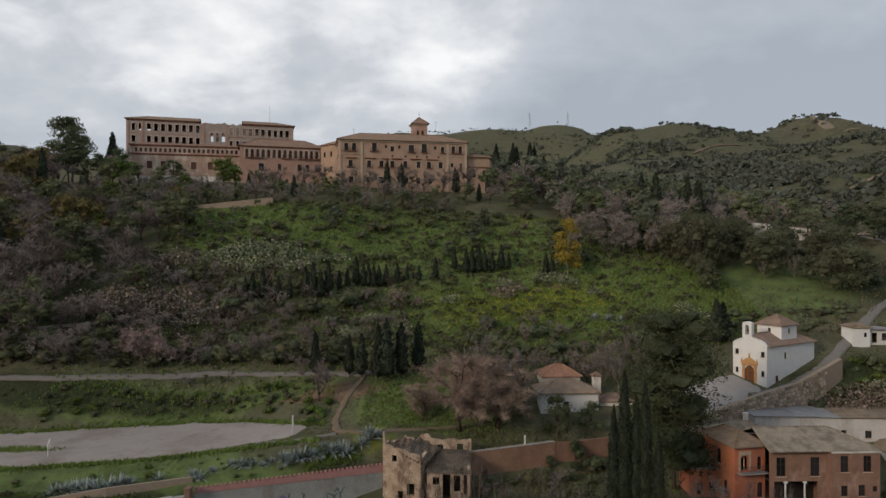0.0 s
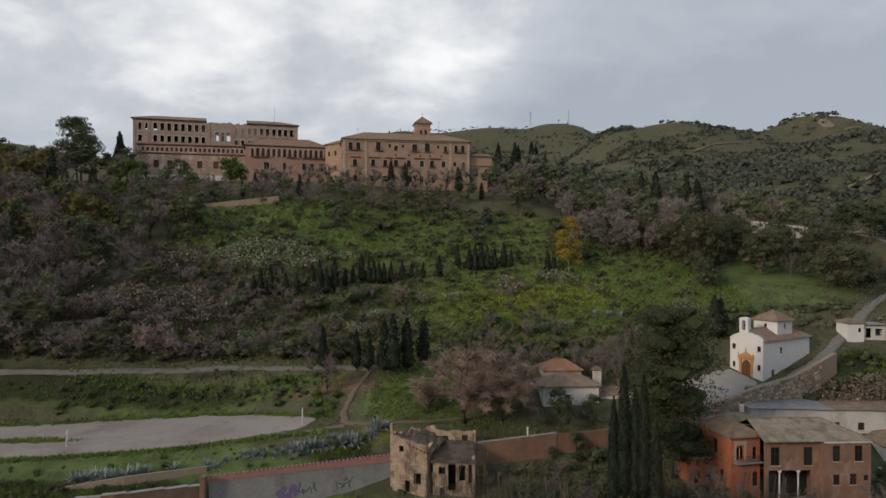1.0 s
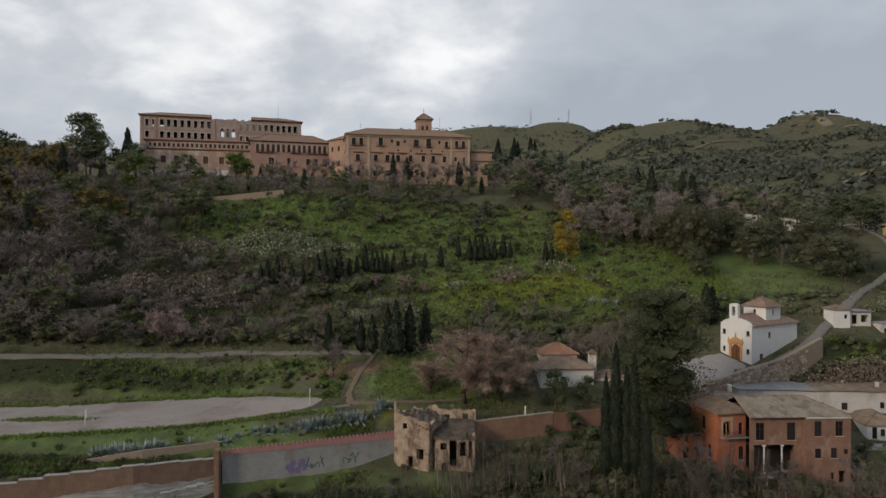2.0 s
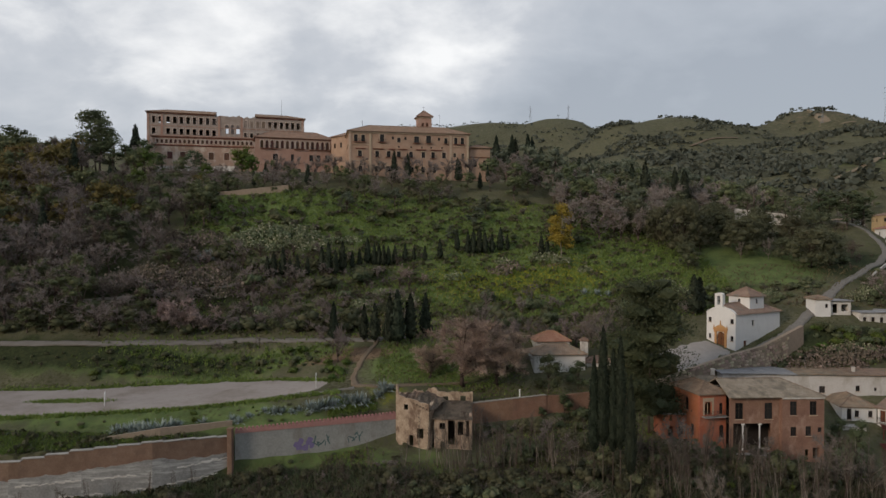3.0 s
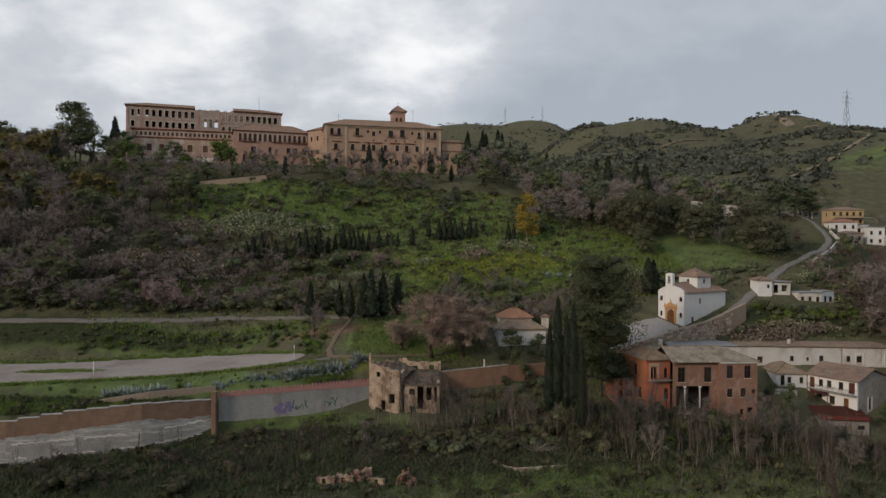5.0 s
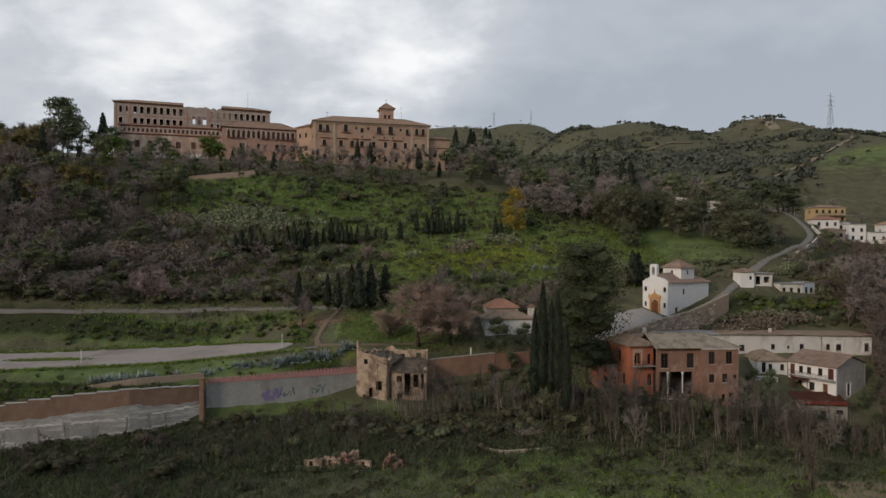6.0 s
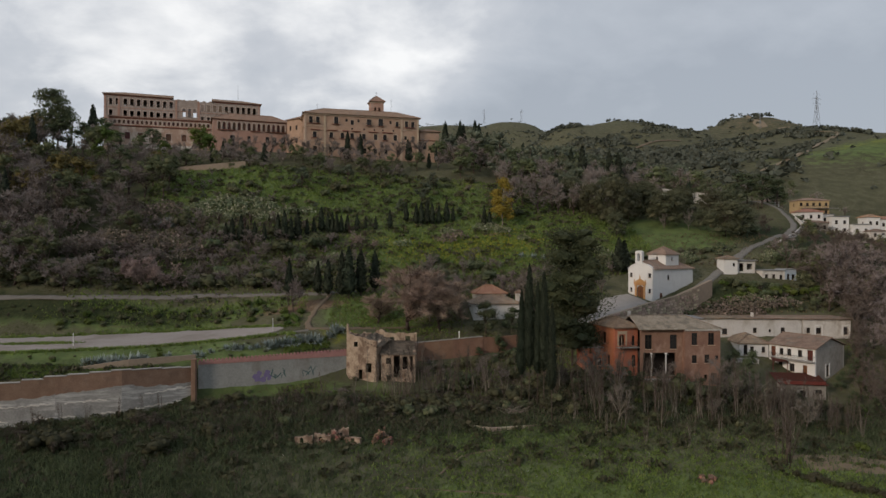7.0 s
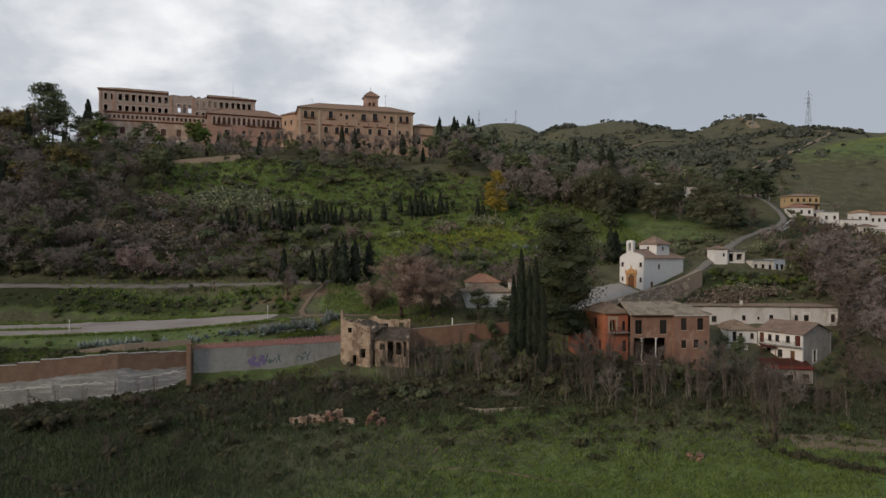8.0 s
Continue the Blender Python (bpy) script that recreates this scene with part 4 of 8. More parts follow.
block(A, AW, AD, AZ0, AZ1, M["abbey"], {"front": fr, "left": lf, "right": [hole(4, 82, 1.1, 2.0), hole(9, 82, 1.1, 2)]}, t=0.7)
hip_roof(A, AW, AD, AZ1 + 0.15, 3.3, M["abbey_tile"], over=0.7)
cornice(A, AW, AZ1 - 0.35, M["trim"], out=0.4, h=0.5)
cornice(A, AD, AZ1 - 0.35, M["trim"], m=sides(AW, AD)["left"][0], out=0.4, h=0.5)
for z in (80.9, 75.4):
    cornice(A, 7.6, z, M["trim"], out=0.22, h=0.3)
    cornice(A, 7.0, z, M["trim"], out=0.22, h=0.3, m=pose(35.5, 0, 0))
cornice(A, AD, 80.9, M["trim"], m=sides(AW, AD)["left"][0], out=0.22, h=0.3)
cornice(A, AD, 75.4, M["trim"], m=sides(AW, AD)["left"][0], out=0.22, h=0.3)
for u in (0.0, 7.0, 35.5, 41.7):
    bm = bmesh.new()
    box(bm, u, u + 0.8, -0.18, -0.003, AZ0, AZ1 - 0.6, 0.03)
    part("pilaster", bm, A, material=M["trim"])
for u, w in ((3.65, 4.4), (11.5, 3.0), (23.7, 2.6), (28.0, 2.4), (34.2, 1.8), (39.0, 3.8)):
    balcony(A, pose(u, 0, 81.95), w, 0.6, 1.0, "cornice")
for u, w in ((3.8, 2.6), (9.8, 2.2), (13.8, 2.2), (17.4, 2.2), (21.7, 2.2), (29.6, 2.2)):
    balcony(A, pose(u, 0, 76.75), w, 0.5, 0.95, "cornice")
for u, w in ((4, 3.6), (10.2, 3.8), (15, 2.6), (18.8, 3.4), (25.2, 3.8), (30.6, 4.2)):
    bm = bmesh.new()
    box(bm, u - w / 2, u + w / 2, -0.45, -0.003, 79.55, 79.75); box(bm, u - w / 2 + 0.2, u + w / 2 - 0.2, -0.25, -0.003, 79.35, 79.545)
    part("ledge", bm, A, material=M["cornice"])
# lantern tower
TW = 5.0
tw_at = pose(25.6, 9.2, 0)
block(A, TW, TW, 84.0, 93.1, M["abbey_pink"], {s: [hole(1.75, 88.2, 0.8, 2.6, True, "open"), hole(3.35, 88.2, 0.8, 2.6, True, "open")] for s in ("front", "right", "back", "left")}, t=0.5, at=tw_at)
hip_roof(A, TW, TW, 93.2, 2.6, M["abbey_tile"], over=0.6, at=tw_at, name="tower_roof")
cornice(A, TW, 92.7, M["trim"], m=tw_at, out=0.3, h=0.4)
cornice(A, TW, 92.7, M["trim"], m=tw_at @ sides(TW, TW)["left"][0], out=0.3, h=0.4)
bm = bmesh.new()
tube(bm, (TW / 2, TW / 2, 95.6), (TW / 2, TW / 2, 97.4), 0.05, 0.04)
tube(bm, (TW / 2 - 0.35, TW / 2, 96.8), (TW / 2 + 0.35, TW / 2, 96.8), 0.04)
part("cross", bm, A, m=tw_at, material=M["iron"])
bm = bmesh.new()
tube(bm, (5.2, 7, 88), (5.2, 7, 90.6), 0.05, 0.03); tube(bm, (4.7, 7, 90.1), (5.7, 7, 90.1), 0.04)
part("weathervane", bm, A, material=M["iron"])
bm = bmesh.new()
tube(bm, (33.5, 9, 87), (33.5, 9, 94.0), 0.04, 0.03); tube(bm, (33.0, 9, 93.6), (34.2, 9, 93.6), 0.03)
part("aerial", bm, A, material=M["iron"])

# raised church roof behind the tower
block(A, 9.0, 8.0, 84.0, 87.2, M["abbey"], at=pose(30.6, 8.5, 0), t=0.4)
hip_roof(A, 9.0, 8.0, 87.3, 2.2, M["abbey_tile"], over=0.5, at=pose(30.6, 8.5, 0), name="church_roof")

# low wing at the far end
E_ = thing("abbey_annex", "low ochre abbey annex with tiled roof", "abbey", pose(8.4, 230.5, 0, 0, 0, 10.9))
block(E_, 7.6, 9, 64.0, 81.0, M["abbey"], {"front": [hole(2.0, 74.2, 1.4, 2.6), hole(5.6, 74.6, 1.0, 2.0), hole(3.8, 69, 1.1, 1.8)]}, t=0.6)
hip_roof(E_, 7.6, 9, 81.1, 1.6, M["abbey_tile"], over=0.6)
cornice(E_, 7.6, 77.6, M["cornice"], out=0.35, h=0.35)

# loggia wing: an arcade under the eaves
B = thing("loggia_wing", "pinkish abbey wing with an arcade of arched windows under the eaves", "abbey", pose(-70.8, 238, 0, 0, 0, 16.1))
BW, BD = 28.7, 12.0
fr = [hole(2.4 + 1.86 * i, 82.2, 1.05, 2.9, True, "shutter") for i in range(14)]
fr += [hole(u, 77.6, w, 2.5) for u, w in ((7.3, 1.8), (13.5, 1.1), (20.5, 1.4), (23.2, 1.4), (26.6, 1.6))]
fr += [hole(7.3, 72.6, 1.7, 2.6), hole(16.0, 72.8, 1.1, 2.0), hole(22, 72.8, 1.1, 2.0)]
surrounds(B, Matrix(), fr[:14], M["pale_stone"], 0.3)
block(B, BW, BD, 68.0, 86.1, M["abbey_pink"], {"front": fr, "left": [hole(6, 82.2, 1.0, 2.9, True), hole(9, 82.2, 1.0, 2.9, True)]}, t=0.6)
hip_roof(B, BW, BD, 86.2, 3.3, M["abbey_tile"], over=0.6)
cornice(B, BW, 86.0, M["cornice"], out=0.3, h=0.3)
for u, w in ((5.0, 6.2), (16.0, 4.0), (24.0, 9.0)):
    balcony(B, pose(u, 0, 82.1), w, 0.7, 1.0, "cornice")
for i in range(14):
    bm = bmesh.new()
    tube(bm, (2.4 + 1.86 * i + 0.93, -0.2, 82.2), (2.4 + 1.86 * i + 0.93, -0.2, 84.3), 0.10, 0.085, 8)
    box(bm, 2.4 + 1.86 * i + 0.78, 2.4 + 1.86 * i + 1.08, -0.3, -0.1, 84.3, 84.5)
    part("column", bm, B, material=M["pale_stone"])

# link between the loggia and the main wing
L_ = thing("link_wing", "narrow ochre link wing between the abbey wings", "abbey", pose(-43.4, 243.0, 0, 0, 0, -40))
block(L_, 9.0, 8.0, 68.0, 86.6, M["abbey"], {"front": [hole(2, 82.4, 1.0, 1.8), hole(5.5, 82.4, 1.0, 1.8), hole(2, 77.2, 1.0, 1.8), hole(5.5, 77.2, 1, 1.8)]}, t=0.5)
hip_roof(L_, 9, 8, 86.7, 1.8, M["abbey_tile"], over=0.5)

# gallery wing: a row of small arches over a cornice
D = thing("gallery_wing", "long low abbey wing with a row of small arched windows", "abbey", pose(-113, 247, 0, 0, 0, 13.1))
DW, DD = 38.0, 13.5
fr = [hole(1.9 + 1.66 * i, 85.4, 0.95, 1.5, True, "shutter") for i in range(22)]
fr += [hole(u, 79.4, 1.9, 2.7, False, "shutter") for u in (6.5, 11.2, 21.7, 27.5, 32.0)] + [hole(16.5, 79.2, 1.5, 2.2, False, "shutter")]
surrounds(D, Matrix(), fr, M["pale_stone"], 0.24)
block(D, DW, DD, 70.0, 88.0, {"front": M["abbey_patchy"], "left": M["abbey_pink"]}, {"front": fr, "left": [hole(u, 85.5, 0.85, 1.35, True) for u in (4, 6, 8, 10)]}, t=0.6)
cornice(D, DW, 84.6, M["cornice"], out=0.45, h=0.5)
cornice(D, DW, 87.6, M["cornice"], out=0.3, h=0.4)
hip_roof(D, DW, DD, 88.1, 1.4, M["abbey_tile"], over=0.5)

# tall shell: half roofless, its upper openings unglazed
C = thing("ruined_wing", "tall grey-brown shell wing with empty windows, partly roofless", "abbey", pose(-121, 261, 0, 0, 0, 16.7))
CW, CD, s_ = 62.6, 14.0, 62.6 / 296.0
up = lambda px: (px - 224) * s_
fr = []
for px in (262, 274, 286, 298, 310, 322, 334, 346):
    fr += [hole(up(px), 95.7, 1.35, 2.7, False, "open"), hole(up(px), 91.2, 1.35, 2.4, False, "open")]
fr += [hole(up(248), 95.7, 1.25, 2.6, False, "open"), hole(up(236), 95.7, 1.1, 2.6, False, "open"), hole(up(236), 91.2, 1.35, 2.4, False, "open")]
fr += [hole(up(px), 92.4, 1.35, 3.6, True, "open") for px in (370, 380.5, 391)]
for i, px in enumerate((405, 417, 429, 440, 452, 463, 475, 486, 497, 508)):
    fr.append(hole(up(px), 95.4, 1.35, 2.7, False, "open"))
    if i < 3:
        fr.append(hole(up(px), 90.8, 1.1, 2.2, False, "open"))
surrounds(C, Matrix(), fr, M["pale_stone"], 0.3)
bk = [hole(CW - up(px), 95.4, 2.2, 3.0, False, "open") for px in (243, 254, 258)] [:2] + [(CW - up(374), CW - up(366), 93.0, 97.0, False, "open"), (CW - up(395), CW - up(387), 93.0, 97.0, False, "open")]


def broken(u):
    """The top of the front wall: level under the roofs, ragged between them."""
    if 26.2 < u < 43.0:
        return 99.7 + 0.3 * math.sin(u * 2.3) + 0.25 * math.sin(u * 5.1 + 1)
    return 100.0


block(C, CW, CD, 72.0, 100.0, M["abbey_grey"], {"front": fr, "back": bk, "left": [hole(4, 95.5, 1.2, 2.5, False, "open"), hole(9, 95.5, 1.2, 2.5, False, "open")]}, t=0.7, tops={"front": broken})
hip_roof(C, 26.0, CD, 100.1, 2.2, M["abbey_tile"], over=0.6, gable=("right",))
hip_roof(C, 19.6, CD, 100.1, 2.2, M["abbey_tile"], over=0.6, at=pose(43.0, 0, 0), gable=("left",))
for z in (94.6, 90.0):
    cornice(C, CW, z, M["abbey_pink"], out=0.14, h=0.3)
cornice(C, 26.0, 99.6, M["cornice"], out=0.35, h=0.4)
cornice(C, 19.6, 99.6, M["cornice"], out=0.35, h=0.4, m=pose(43.0, 0, 0))
for u in (0.0, 5.2, 27.4, 36.4, 61.6):
    bm = bmesh.new()
    box(bm, u, u + 0.9, -0.16, -0.003, 88, 99.3, 0.03)
    part("pilaster", bm, C, material=M["abbey_pink"])
# floors coloured near-black, so the shade indoors is in their colour
for z in (90.0, 94.9):
    bm = bmesh.new()
    box(bm, 0.75, 28.5, 0.75, CD - 0.75, z - 0.4, z)
    box(bm, 38.0, CW - 0.75, 0.75, CD - 0.75, z - 0.4, z)
    part("storey_floor", bm, C, material=M["shade_in"])
bm = bmesh.new()
box(bm, 28.6, 30.4, 0.75, 6.0, 90.1, 99.0)
box(bm, 36.6, 47.0, 5.2, 5.6, 90.1, 99.3)
part("cross_wall", bm, C, material=M["abbey_grey"])
bm = bmesh.new()
tube(bm, (53.5, 6, 101), (53.5, 6, 109), 0.06, 0.03)
part("aerial", bm, C, material=M["iron"])

# yard wall and terrace wall below the abbey
def run_wall(name, label, pts, t, h, material, cap=None, below=1.2, n_cap=1.2, cap_h=0.14, cap_label=""):
    """A free-standing or retaining wall along a line over the land; pts: x, y, foot height; h: heights."""
    root = thing(name, label, "wall", Matrix(), kind="structure")
    pts = [np.array(p, float) for p in pts]
    hs = h if isinstance(h, (list, tuple)) else [h] * len(pts)
    for i in range(len(pts) - 1):
        a, b = pts[i], pts[i + 1]
        d = b[:2] - a[:2]
        ln = float(np.hypot(*d))
        ang = deg(d[0], d[1])
        za, zb = a[2] + hs[i], b[2] + hs[i + 1]
        low = min(a[2], b[2]) - below
        w = wall_mesh(ln, low, max(za, zb), t, [], material, top=lambda u, za=za, zb=zb, ln=ln: za + (zb - za) * u / ln)
        part("wall", w, root, m=pose(a[0], a[1], 0, 0, 0, ang))
        if cap:
            n = max(1, int(ln / n_cap))
            for k in range(n):
                u0, u1 = ln * k / n, ln * (k + 1) / n - 0.02
                zc = za + (zb - za) * (u0 + u1) / 2 / ln
                bm = bmesh.new()
                box(bm, u0, u1, -0.07, t + 0.07, zc + 0.01, zc + cap_h, 0.02)
                part("coping", bm, root, m=pose(a[0], a[1], 0, 0, 0, ang), material=cap)
    return root


run_wall("terrace_wall", "pale terrace wall below the abbey", [(-74, 199.5, 61.2), (-62, 199.0, 62.0), (-50, 200.5, 62.6)], 0.5, (1.4, 1.8, 2.6), M["mortar"])
run_wall("yard_wall", "whitewashed abbey yard wall", [(-106, 232.5, 72.2), (-92, 235, 72.4), (-78, 236.5, 72.4)], 0.4, 2.6, M["white_worn"])

# ---- white chapel ----
CH = thing("chapel", "small whitewashed chapel with orange stone portal and tiled roofs", "chapel", pose(55.75, 131.4, 24.0, 0, 0, -57.9))
# local: front along x (7 m), depth along y (15.5 m)


def gable(u):
    """The curved top of the front."""
    k = abs(u - 3.5) / 3.5
    return 8.0 + 1.25 * (1 - k ** 2.2)


hs = [hole(0.85, 6.0, 0.75, 1.0), hole(6.15, 6.0, 0.75, 1.0), hole(0.85, 2.5, 0.6, 1.0), hole(6.15, 2.4, 0.65, 1.05)]
block(CH, 7.0, 15.5, -1.5, 9.3, M["white"], {"front": hs + [hole(3.5, 0.5, 1.95, 3.6, True, "door")]}, t=0.6, tops={"front": gable}, skip=("left", "right", "back"))
part("wall", wall_mesh(14.9, -1.5, 8.0, 0.5, [hole(2.6, 0.3, 1.0, 2.1, False, "door"), hole(5.3, 5.4, 0.75, 1.15)], M["white"]), CH, m=pose(7, 0.6, 0, 0, 0, 90))
fill(CH, pose(7, 0.6, 0, 0, 0, 90), [hole(2.6, 0.3, 1.0, 2.1, False, "door"), hole(5.3, 5.4, 0.75, 1.15)], 0.5)
part("wall", wall_mesh(14.9, -1.5, 8.0, 0.5, [hole(4, 5.4, 0.75, 1.15), hole(10, 5.4, 0.75, 1.15)], M["white"]), CH, m=pose(0, 15.5, 0, 0, 0, -90))
part("wall", wall_mesh(6.0, -1.5, 8.0, 0.5, [], M["white"]), CH, m=pose(6.5, 15.5, 0, 0, 0, 180))
hip_roof(CH, 7.0, 14.8, 8.05, 2.0, M["tile"], over=0.35, at=pose(0, 0.72, 0), gable=("front",))
bm = bmesh.new()
prism(bm, [(7.0 * i / 24, gable(7.0 * i / 24) + 0.01) for i in range(25)] + [(7.0 * i / 24, gable(7.0 * i / 24) + 0.16) for i in range(24, -1, -1)], -0.08, 0.68)
part("coping", bm, CH, material=M["white"])
# bell gable
part("bell_gable", wall_mesh(1.9, 0, 3.0, 0.8, [hole(0.95, 0.5, 0.75, 1.9, True, "open")], M["white"], top=lambda u: 2.75 + 0.25 * (1 - (abs(u - 0.95) / 0.95) ** 2)), CH, m=pose(2.0, 0.02, 9.3))
bm = bmesh.new()
bmesh.ops.create_cone(bm, cap_ends=True, segments=12, radius1=0.28, radius2=0.12, depth=0.5, matrix=pose(2.95, 0.4, 10.75))
tube(bm, (2.95, 0.4, 11.0), (2.95, 0.4, 11.6), 0.03)
part("bell", bm, CH, material=M["iron"])
# drum with its pyramid roof
da = pose(1.0, 6.2, 0)
block(CH, 5.0, 5.0, 8.2, 11.4, M["white"], {s: [hole(2.5, 9.9, 0.6, 0.9)] for s in ("front", "right", "left", "back")}, t=0.35, at=da)
hip_roof(CH, 5.0, 5.0, 11.45, 1.9, M["tile"], over=0.35, at=da, name="drum_roof")
bm = bmesh.new()
tube(bm, (3.5, 8.7, 13.2), (3.5, 8.7, 14.3), 0.04, 0.03); tube(bm, (3.25, 8.7, 14.0), (3.75, 8.7, 14.0), 0.03)
part("cross", bm, CH, material=M["iron"])
# portal
bm = bmesh.new()
for x in (2.12, 4.54):
    box(bm, x - 0.2, x + 0.54, -0.22, -0.003, 0.2, 0.75, 0.02); box(bm, x - 0.08, x + 0.42, -0.16, -0.003, 0.75, 3.9, 0.02); box(bm, x - 0.16, x + 0.5, -0.22, -0.003, 3.9, 4.15, 0.02)
box(bm, 1.9, 5.1, -0.22, -0.003, 4.15, 4.5, 0.03)
box(bm, 1.75, 5.25, -0.34, -0.003, 4.5, 4.68, 0.03)
part("portal", bm, CH, "orange sandstone portal", material=M["ochre_stone"])
bm = bmesh.new()
prism(bm, [(1.95, 4.69), (5.05, 4.69), (4.5, 5.2), (3.9, 5.5), (3.5, 5.58), (3.1, 5.5), (2.5, 5.2)], -0.2, -0.003)
for x in (1.95, 3.5, 5.05):
    tube(bm, (x, -0.16, 4.7 if x != 3.5 else 5.5), (x, -0.16, 5.5 if x != 3.5 else 6.5), 0.16, 0.04, 8)
part("pediment", bm, CH, "orange sandstone pediment", material=M["ochre_stone"])
for i in range(3):
    bm = bmesh.new()
    box(bm, 2.0 - 0.35 * (2 - i), 5.0 + 0.35 * (2 - i), -0.5 - 0.4 * (2 - i), -0.5 - 0.4 * (1 - i) + (0.1 if i == 2 else 0), -0.6, 0.17 * (i + 1) - 0.02)
    part("step", bm, CH, material=M["stone"])
# low lean-to at the side
part("wall", wall_mesh(2.6, -1.5, 3.2, 0.4, [], M["white_worn"], top=lambda u: 2.0 + 1.2 * u / 2.6), CH, m=pose(-2.6, 1.2, 0))

# plaza in front of the chapel, and its rubble wall
drape("plaza", "pale paved forecourt of the chapel", ragged([(38, 119.2), (47, 120.4), (56, 122.0), (60.6, 123.4), (58.6, 126), (55.2, 131), (50, 130), (44, 127), (38, 124.5)], 2.0, 0.12, 4), M["paving"], 0.2, "pavement", skirt=0.2)
RW = thing("rubble_wall", "rubble stone retaining wall of the chapel lane", "wall", Matrix(), kind="structure")
rw = [(38.0, 116.9, 14.8, 19.0), (47, 118.2, 16.5, 22.0), (57, 120.6, 18.2, 24.6), (64, 122.6, 19.4, 26.0), (70.5, 125.9, 21.5, 28.0), (75, 128.3, 24, 29.4)]
for (xa, ya, za, ta), (xb, yb, zb, tb) in zip(rw, rw[1:]):
    ln = math.hypot(xb - xa, yb - ya)
    part("wall", wall_mesh(ln, min(za, zb) - 2, max(ta, tb), 0.9, [], M["mortar"], top=lambda u, a=ta, b=tb, ln=ln: a + (b - a) * u / ln), RW, m=pose(xa, ya, 0, 0, 0, deg(xb - xa, yb - ya)))

# ---- red house with its brown wing ----
RH = thing("red_house", "derelict red house with brown wing, porch and tiled roofs", "house", pose(39.6, 95.2, 0, 0, 0, 2.0))
# red block
hs = {"front": [hole(1.6, 18.3, 1.3, 2.1, True, "open"), hole(4.0, 18.3, 0.7, 1.9, True), hole(4.1, 14.3, 0.9, 2.2, True)],
      "left": [hole(4.6, 18.4, 0.95, 2.2, True), hole(3.6, 14.4, 0.9, 1.9, True), hole(6.2, 14.4, 0.9, 2.0)]}
rb = pose(2.05, 2.1, 0, 0, 0, 10)
block(RH, 4.9, 8.4, 10.6, 21.7, M["red_render"], hs, t=0.45, at=rb)
hip_roof(RH, 4.9, 8.4, 21.8, 1.6, M["tile"], over=0.45, at=rb)
balcony(RH, rb @ pose(2.6, 0, 18.1), 4.4, 1.0, 1.0)
bm = bmesh.new()
box(bm, 0.6, 0.92, -0.06, -0.003, 18.3, 20.5); box(bm, 2.28, 2.6, -0.06, -0.003, 18.3, 20.5); box(bm, 0.6, 2.6, -0.06, -0.003, 20.5, 21.1)
part("window_surround", bm, RH, "pale carved window surround", m=rb, material=M["trim"])
bm = bmesh.new()
tube(bm, (1.6, 0.2, 18.3), (1.6, 0.2, 20.2), 0.07, 0.06, 8)
part("mullion_column", bm, RH, m=rb, material=M["trim"])
# added near-black sheet: painted shade behind the open window
bm = bmesh.new()
box(bm, 0.5, 4.4, 5.3, 5.5, 11.2, 21.3)
part("inner_wall", bm, RH, m=rb, material=M["shade_in"])
# brown middle part over an open porch
wm = pose(6.8, 1.2, 0)
fm = [hole(1.5, 17.8, 1.35, 2.7, False, "window"), hole(6.4, 17.8, 1.35, 2.7, False, "window"), (0.5, 6.9, 12.6, 17.1, False, "open")]
part("wall", wall_mesh(8.2, 11.0, 21.4, 0.45, fm, M["brown_render"]), RH, m=wm)
fill(RH, wm, fm, 0.45)
# added near-black sheet that paints the porch's depth as shade
bm = bmesh.new()
box(bm, 6.9, 14.9, 4.6, 4.9, 11.2, 21.0)
part("inner_wall", bm, RH, material=M["shade_in"])
for u in (2.2, 5.0):
    bm = bmesh.new()
    tube(bm, (6.8 + u, 1.4, 12.0), (6.8 + u, 1.4, 16.8), 0.14, 0.12, 10)
    box(bm, 6.8 + u - 0.22, 6.8 + u + 0.22, 1.2, 1.62, 16.8, 17.09); box(bm, 6.8 + u - 0.2, 6.8 + u + 0.2, 1.22, 1.6, 11.6, 12.05)
    part("porch_column", bm, RH, "white porch column", material=M["white_paint"])
bm = bmesh.new()
box(bm, 6.85, 14.95, 1.7, 8.5, 16.95, 17.12)
part("storey_floor", bm, RH, material=M["dark_wood"])
bm = bmesh.new()
box(bm, 7.2, 14.6, 0.9, 4.6, 11.5, 12.3)
part("porch_floor", bm, RH, material=M["concrete"])
part("wall", wall_mesh(15.0, 11.0, 21.4, 0.45, [], M["brown_render"]), RH, m=pose(21.8, 10.2, 0, 0, 0, 180))
# right part, forward again
we = pose(15.0, 0.3, 0)
he = {"front": [hole(1.9, 18.6, 1.15, 2.3), hole(5.2, 18.6, 1.2, 2.3), hole(1.9, 15.2, 1.0, 1.5), hole(4.4, 15.2, 1.0, 1.6), hole(6.3, 15.8, 0.7, 0.8), hole(4.2, 11.9, 0.7, 1.1, False, "open"), hole(5.7, 11.4, 1.1, 1.9, False, "open")],
      "right": [hole(3, 18.5, 1.0, 1.8), hole(6.5, 15.4, 0.9, 1.4)]}
block(RH, 7.0, 9.6, 8.5, 21.5, M["brown_render"], he, t=0.45, at=we)
hip_roof(RH, 15.4, 9.4, 21.65, 2.1, M["tile_old"], over=0.45, at=pose(6.6, 0.7, 0), gable=("left",))
cornice(RH, 7.0, 21.4, M["white_worn"], m=we, out=0.3, h=0.25)
